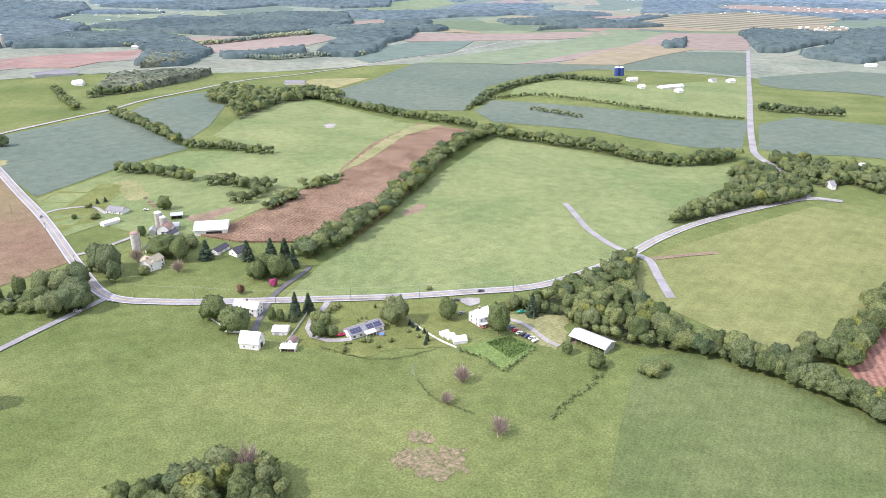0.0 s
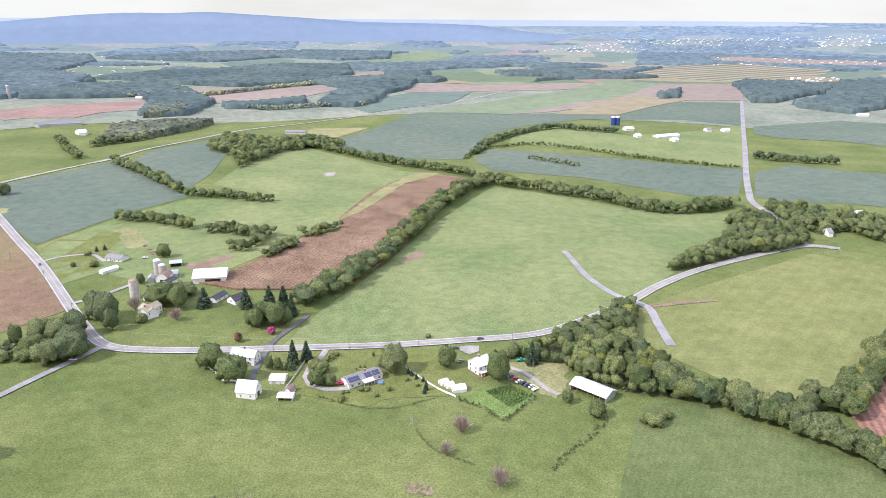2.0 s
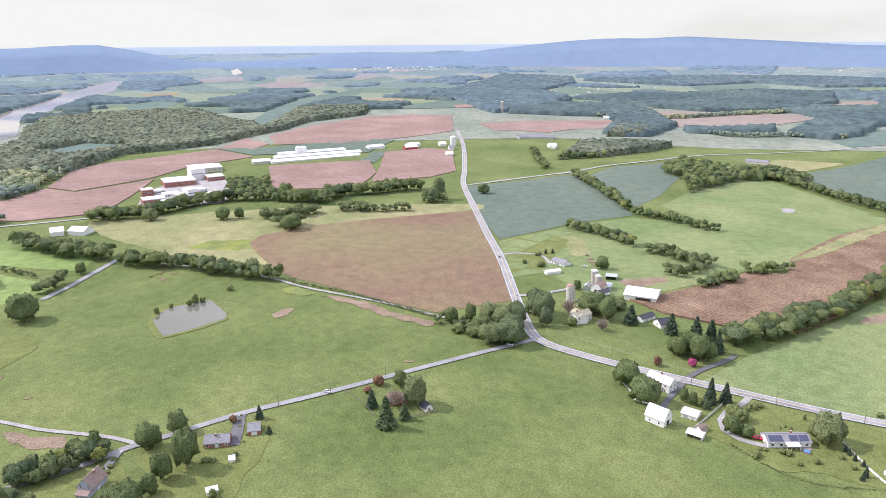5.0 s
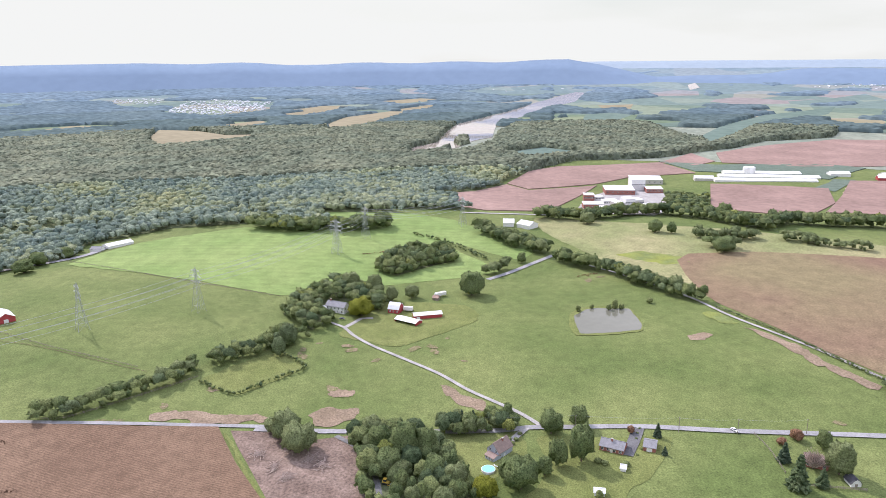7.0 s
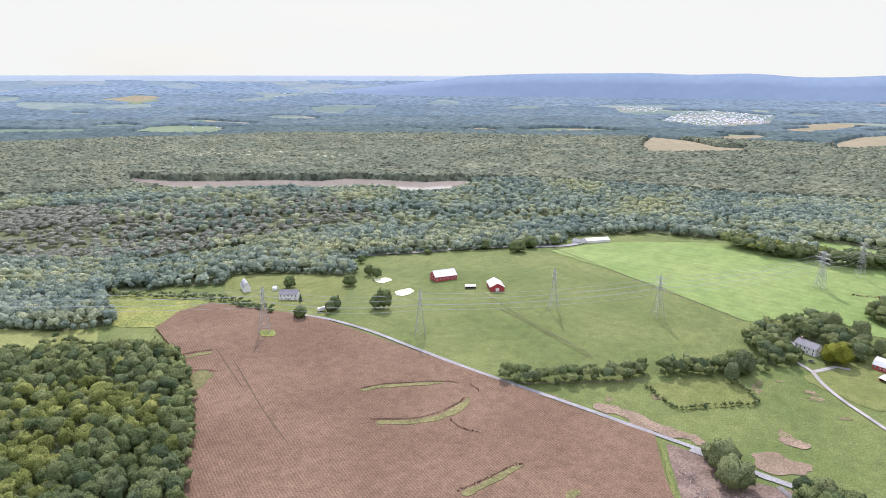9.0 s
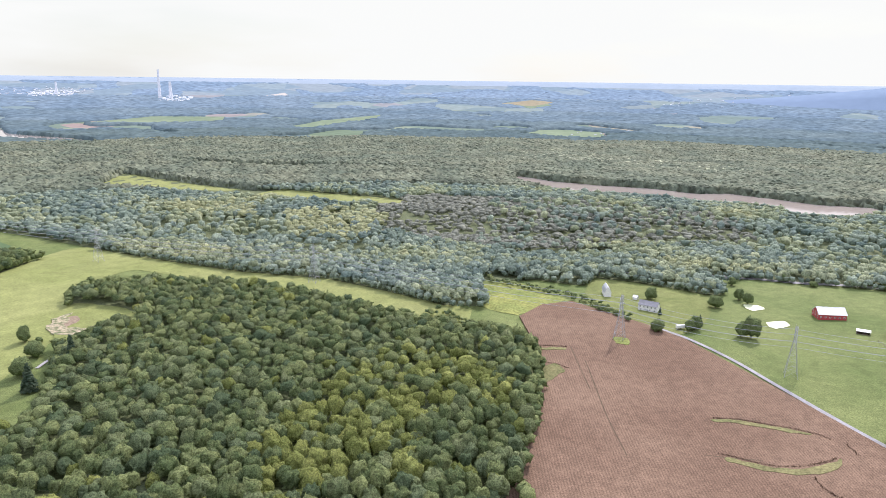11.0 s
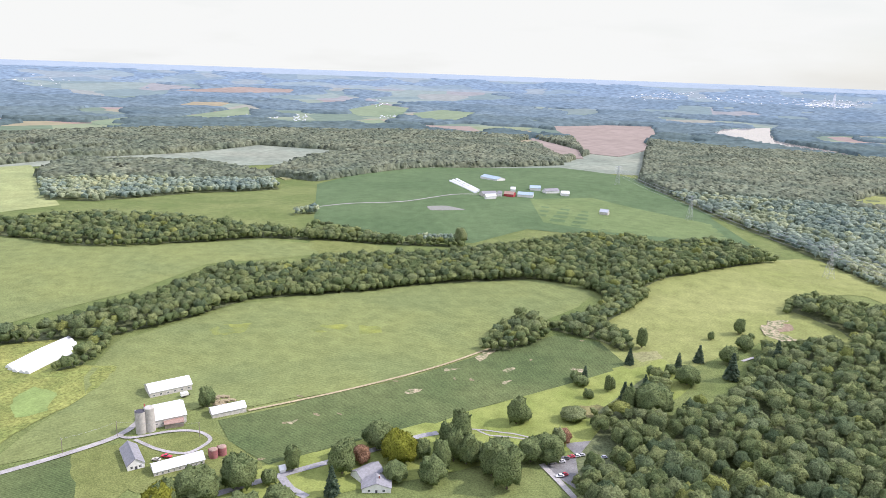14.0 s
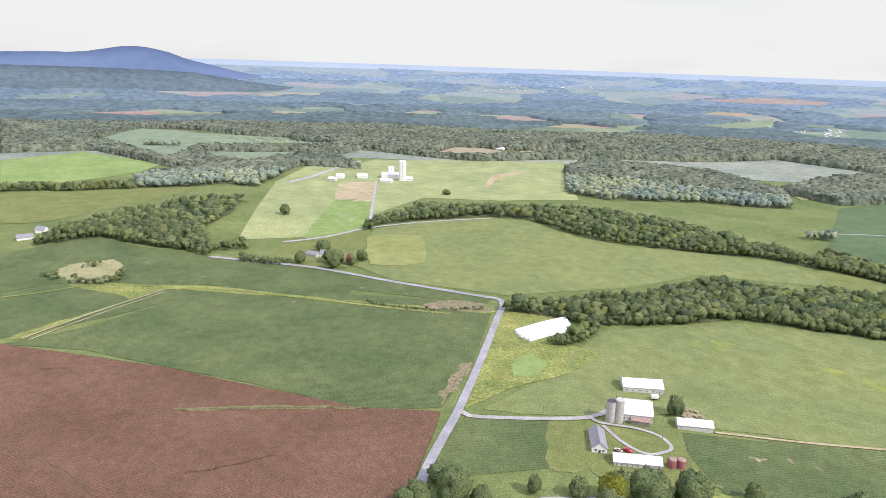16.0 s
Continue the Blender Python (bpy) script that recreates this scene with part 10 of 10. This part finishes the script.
plant("conifer", [(-90, 388, 17.1, 8.3), (-83, 394, 13.5, 8.4), (56, 388, 16.0, 9.0), (-171, 472, 15.2, 12.3), (-141, 472, 16.1, 10.7), (-124, 473, 17.5, 11.5), (-115, 478, 15.5, 10.8), (-19, 378, 4.2, 2.7), (-17, 375, 4.1, 2.7), (-14, 371, 4.1, 2.7), (-10, 368, 3.7, 3.0), (-8, 358, 6.9, 3.2), (-9, 354, 4.3, 2.9), (-307, 597, 5.2, 4.0), (-302, 602, 5.2, 4.1), (-105, 459, 17.1, 8.8)])
plant("blue", [(-237, 449, 20.9, 18.0), (-228, 440, 11.0, 9.3), (-231, 403, 16.2, 17.1), (-224, 395, 10.4, 15.5)])
plant("broad", [(-125, 439, 15.7, 11.5), (-112, 442, 19.9, 15.5), (-121, 447, 16.8, 14.1), (-129, 441, 12.5, 9.3), (-107, 445, 14.7, 11.7), (-251, 394, 12.9, 17.5), (-240, 392, 11.1, 13.9), (-233, 397, 11.9, 12.7)])
plant("spruce", [(-90, 381, 8.3, 5.4)])
plant("pink", [(-113, 430, 6.1, 6.0)])
plant("bare", [(-39, -317, 10.6, 10.3)])
plant("bare", [(-80, 236, 22.3, 12.3)])
plant("olive", [(-91, 236, 16.8, 16.5), (-103, 226, 16.2, 13.7)])
plant("bare", [(11, 313, 11.9, 10.4), (27, 268, 11.3, 10.2), (3, 294, 7.3, 7.1), (-183, 448, 11.2, 10.2), (-217, 463, 13.6, 9.7)])
plant("rust", [(-132, 417, 7.2, 4.4), (-131, 419, 6.0, 3.7)])
plant("bush", [(-94, 381, 5.7, 4.1), (-70, 392, 3.5, 3.1), (-67, 396, 3.5, 3.2), (-65, 400, 3.5, 3.2), (-36, 386, 6.9, 4.8), (-42, 400, 3.9, 2.1), (-45, 357, 3.3, 3.2), (-42, 357, 2.9, 3.2), (-55, 344, 3.5, 2.5), (-29, 357, 3.6, 2.3), (111, 317, 7.8, 11.7), (119, 323, 5.0, 6.5), (106, 319, 4.3, 5.3), (-290, 556, 5.9, 8.5), (-310, 587, 4.6, 7.0), (-205, 444, 6.2, 8.5), (-205, 442, 5.8, 6.2), (-243, 445, 3.3, 4.7), (-51, 382, 2.3, 1.4), (-49, 385, 2.3, 1.4), (-46, 385, 2.3, 1.4)])
plant("conifer", [(-287, 222, 8.9, 5.2), (-244, 267, 11.3, 7.7)])
plant("broad", [(-313, 171, 14.9, 13.9), (-314, 189, 13.2, 11.7), (-282, 172, 23.0, 13.7), (-283, 159, 16.9, 10.5), (-323, 174, 1.8, 9.7), (-334, 154, 12.6, 7.0), (-246, 295, 11.7, 8.7), (-559, 221, 23.4, 25.4), (-267, 403, 16.0, 8.8), (-278, 394, 13.2, 10.4), (-682, 502, 16.4, 18.1), (-669, 515, 14.9, 12.5), (-579, 514, 17.7, 25.6), (-728, 641, 17.7, 20.6), (-637, 307, 12.0, 10.4)])
plant("olive", [(-226, 284, 19.0, 14.5), (-589, 139, 20.9, 16.8), (-569, 149, 14.4, 12.0), (-571, 168, 13.3, 14.1), (-607, 121, 19.4, 18.8), (-236, 380, 15.7, 16.9), (-759, 456, 16.2, 20.2)])
plant("blue", [(-225, 388, 17.5, 21.9), (-238, 420, 18.5, 15.6), (-232, 399, 15.9, 16.5), (-227, 442, 21.9, 18.1), (-219, 430, 16.2, 9.9), (-536, 734, 29.1, 17.3), (-531, 714, 21.5, 18.4), (-508, 798, 14.9, 17.6), (-498, 50, 17.8, 14.8), (-482, 42, 15.0, 10.7)])
plant("yellow", [(-541, 115, 17.0, 23.9), (-272, 114, 11.9, 13.1), (-557, 218, 15.2, 4.9)])
plant("spruce", [(-224, 256, 18.7, 10.9), (-221, 268, 10.2, 8.0)])
plant("rust", [(-258, 289, 6.7, 7.5), (-296, 211, 5.0, 4.5), (-257, 278, 4.4, 5.3)])
plant("bare", [(-234, 276, 11.9, 11.4)])
plant("bush", [(-251, 164, 4.7, 3.8), (-475, 315, 8.1, 5.8), (-475, 349, 5.2, 6.0), (-473, 308, 6.1, 4.8), (-471, 319, 5.1, 4.8), (-481, 284, 6.0, 4.7), (-483, 298, 4.0, 3.8), (-241, 387, 8.8, 15.0), (-252, 384, 6.9, 11.4), (-264, 382, 7.0, 10.1)])
plant("conifer", [(-340, 128, 10.9, 5.6), (-340, 135, 9.3, 5.0), (-271, 215, 5.2, 3.7)])
plant("broad", [(-272, 133, 18.9, 18.0), (-282, 131, 12.4, 12.2), (-278, 149, 11.1, 8.5), (-353, 73, 9.6, 11.7), (-332, 78, 17.0, 14.1), (-319, 88, 23.1, 18.4), (-311, 77, 14.9, 16.1), (-317, 99, 18.7, 14.1), (-302, 107, 10.9, 11.1), (-294, 96, 15.0, 13.4)])
plant("olive", [(-367, 32, 17.8, 18.7), (-350, 37, 18.0, 20.9), (-378, 27, 8.8, 12.9)])
plant("broad", [(-532, -237, 19.2, 14.5), (-528, -243, 13.6, 10.6), (-516, -276, 12.5, 10.5), (-509, -277, 10.9, 9.5), (-560, -347, 12.5, 12.6), (-721, -297, 9.8, 10.2), (-485, -292, 11.9, 11.9), (-583, -295, 12.1, 13.8), (-667, -323, 9.3, 8.4), (-724, -267, 6.5, 8.9), (-622, -293, 11.6, 10.1), (-615, -281, 12.0, 10.0), (-769, -214, 12.9, 17.2), (-765, -173, 14.7, 22.1), (-792, -165, 15.1, 18.7), (-816, -142, 12.6, 15.0)])
plant("conifer", [(-526, -278, 10.1, 4.9), (-525, -315, 7.2, 3.9)])
plant("broad", [(56, -387, 18.1, 10.0), (53, -387, 12.7, 8.6), (29, -462, 7.2, 9.4), (19, -436, 7.3, 6.7), (7, -449, 13.7, 4.6), (-7, -422, 19.8, 9.5), (-14, -534, 18.2, 9.1), (-90, -586, 14.1, 10.0), (-67, -567, 7.6, 5.8), (-98, -578, 5.2, 5.9)])
plant("conifer", [(23, -459, 13.0, 7.0), (-17, -456, 13.9, 7.1), (-6, -501, 13.6, 7.7), (-4, -428, 19.2, 9.6), (-55, -519, 14.1, 8.9), (-40, -504, 12.4, 6.9), (-108, -524, 21.5, 10.0), (-8, -450, 9.2, 6.2), (-75, -494, 20.4, 12.0)])
plant("olive", [(27, -400, 10.2, 10.4), (30, -366, 12.3, 9.5), (200, -798, 22.8, 16.6)])
plant("broad", [(-34, -490, 9.0, 9.3), (-76, -522, 14.3, 15.3), (-90, -552, 12.5, 14.2), (-45, -477, 15.4, 18.1), (-22, -425, 21.9, 25.8), (122, -325, 16.8, 15.6), (135, -310, 11.7, 13.3), (99, -324, 12.4, 8.4), (88, -340, 17.7, 10.6), (86, -358, 17.5, 10.4), (84, -313, 21.1, 10.9), (74, -328, 18.9, 14.3), (59, -322, 20.3, 15.8), (49, -312, 24.4, 16.5), (42, -344, 15.0, 15.0)])
plant("yellow", [(109, -317, 18.9, 19.1)])
plant("broad", [(79, -336, 28.1, 12.7), (87, -343, 12.9, 10.7), (57, -384, 18.8, 12.3), (53, -390, 9.3, 9.3), (25, -454, 8.2, 11.5), (17, -436, 6.2, 4.5), (5, -452, 11.0, 6.6), (155, -288, 14.6, 7.6), (87, -328, 11.6, 11.5), (72, -336, 9.3, 17.1), (185, -250, 16.6, 22.5), (172, -266, 17.5, 18.3), (205, -224, 10.5, 9.9), (218, -207, 10.3, 7.0), (160, -273, 8.6, 8.6), (234, -331, 13.5, 10.7), (620, -314, 10.7, 6.2)])
plant("yellow", [(193, -234, 17.5, 15.4), (108, -317, 19.0, 20.2)])
plant("broad", [(131, -295, 18.9, 14.9), (124, -328, 14.9, 18.8), (98, -326, 11.2, 10.5), (81, -328, 21.6, 11.3), (104, -299, 11.0, 13.8), (86, -304, 15.0, 16.3), (56, -331, 16.4, 24.7), (33, -348, 16.3, 19.2), (145, -255, 13.5, 16.0), (156, -243, 14.9, 18.5), (251, -174, 9.7, 13.2), (620, -293, 16.7, 14.2), (677, -308, 15.6, 16.2), (654, -272, 14.1, 13.2)])
plant("conifer", [(128, -276, 16.1, 8.7)])
plant("rust", [(126, -308, 11.3, 10.5), (28, -371, 9.3, 11.5), (625, -314, 12.4, 9.4)])
plant("olive", [(25, -402, 8.8, 17.1), (191, -231, 13.2, 13.7)])
plant("broad", [(233, -170, 18.5, 18.6), (224, -180, 10.4, 10.6), (219, -208, 9.8, 7.1), (205, -223, 10.6, 9.7), (193, -237, 17.2, 13.4), (185, -251, 17.2, 18.9), (174, -268, 17.1, 17.3), (159, -295, 10.4, 9.8), (692, -315, 10.3, 14.9), (651, -270, 13.7, 8.1), (640, -302, 15.1, 23.3), (630, -330, 13.4, 13.0), (856, -336, 15.0, 14.7), (910, -627, 9.1, 14.4), (887, -84, 13.1, 11.6), (242, -156, 12.0, 13.2), (241, -148, 11.8, 10.4)])
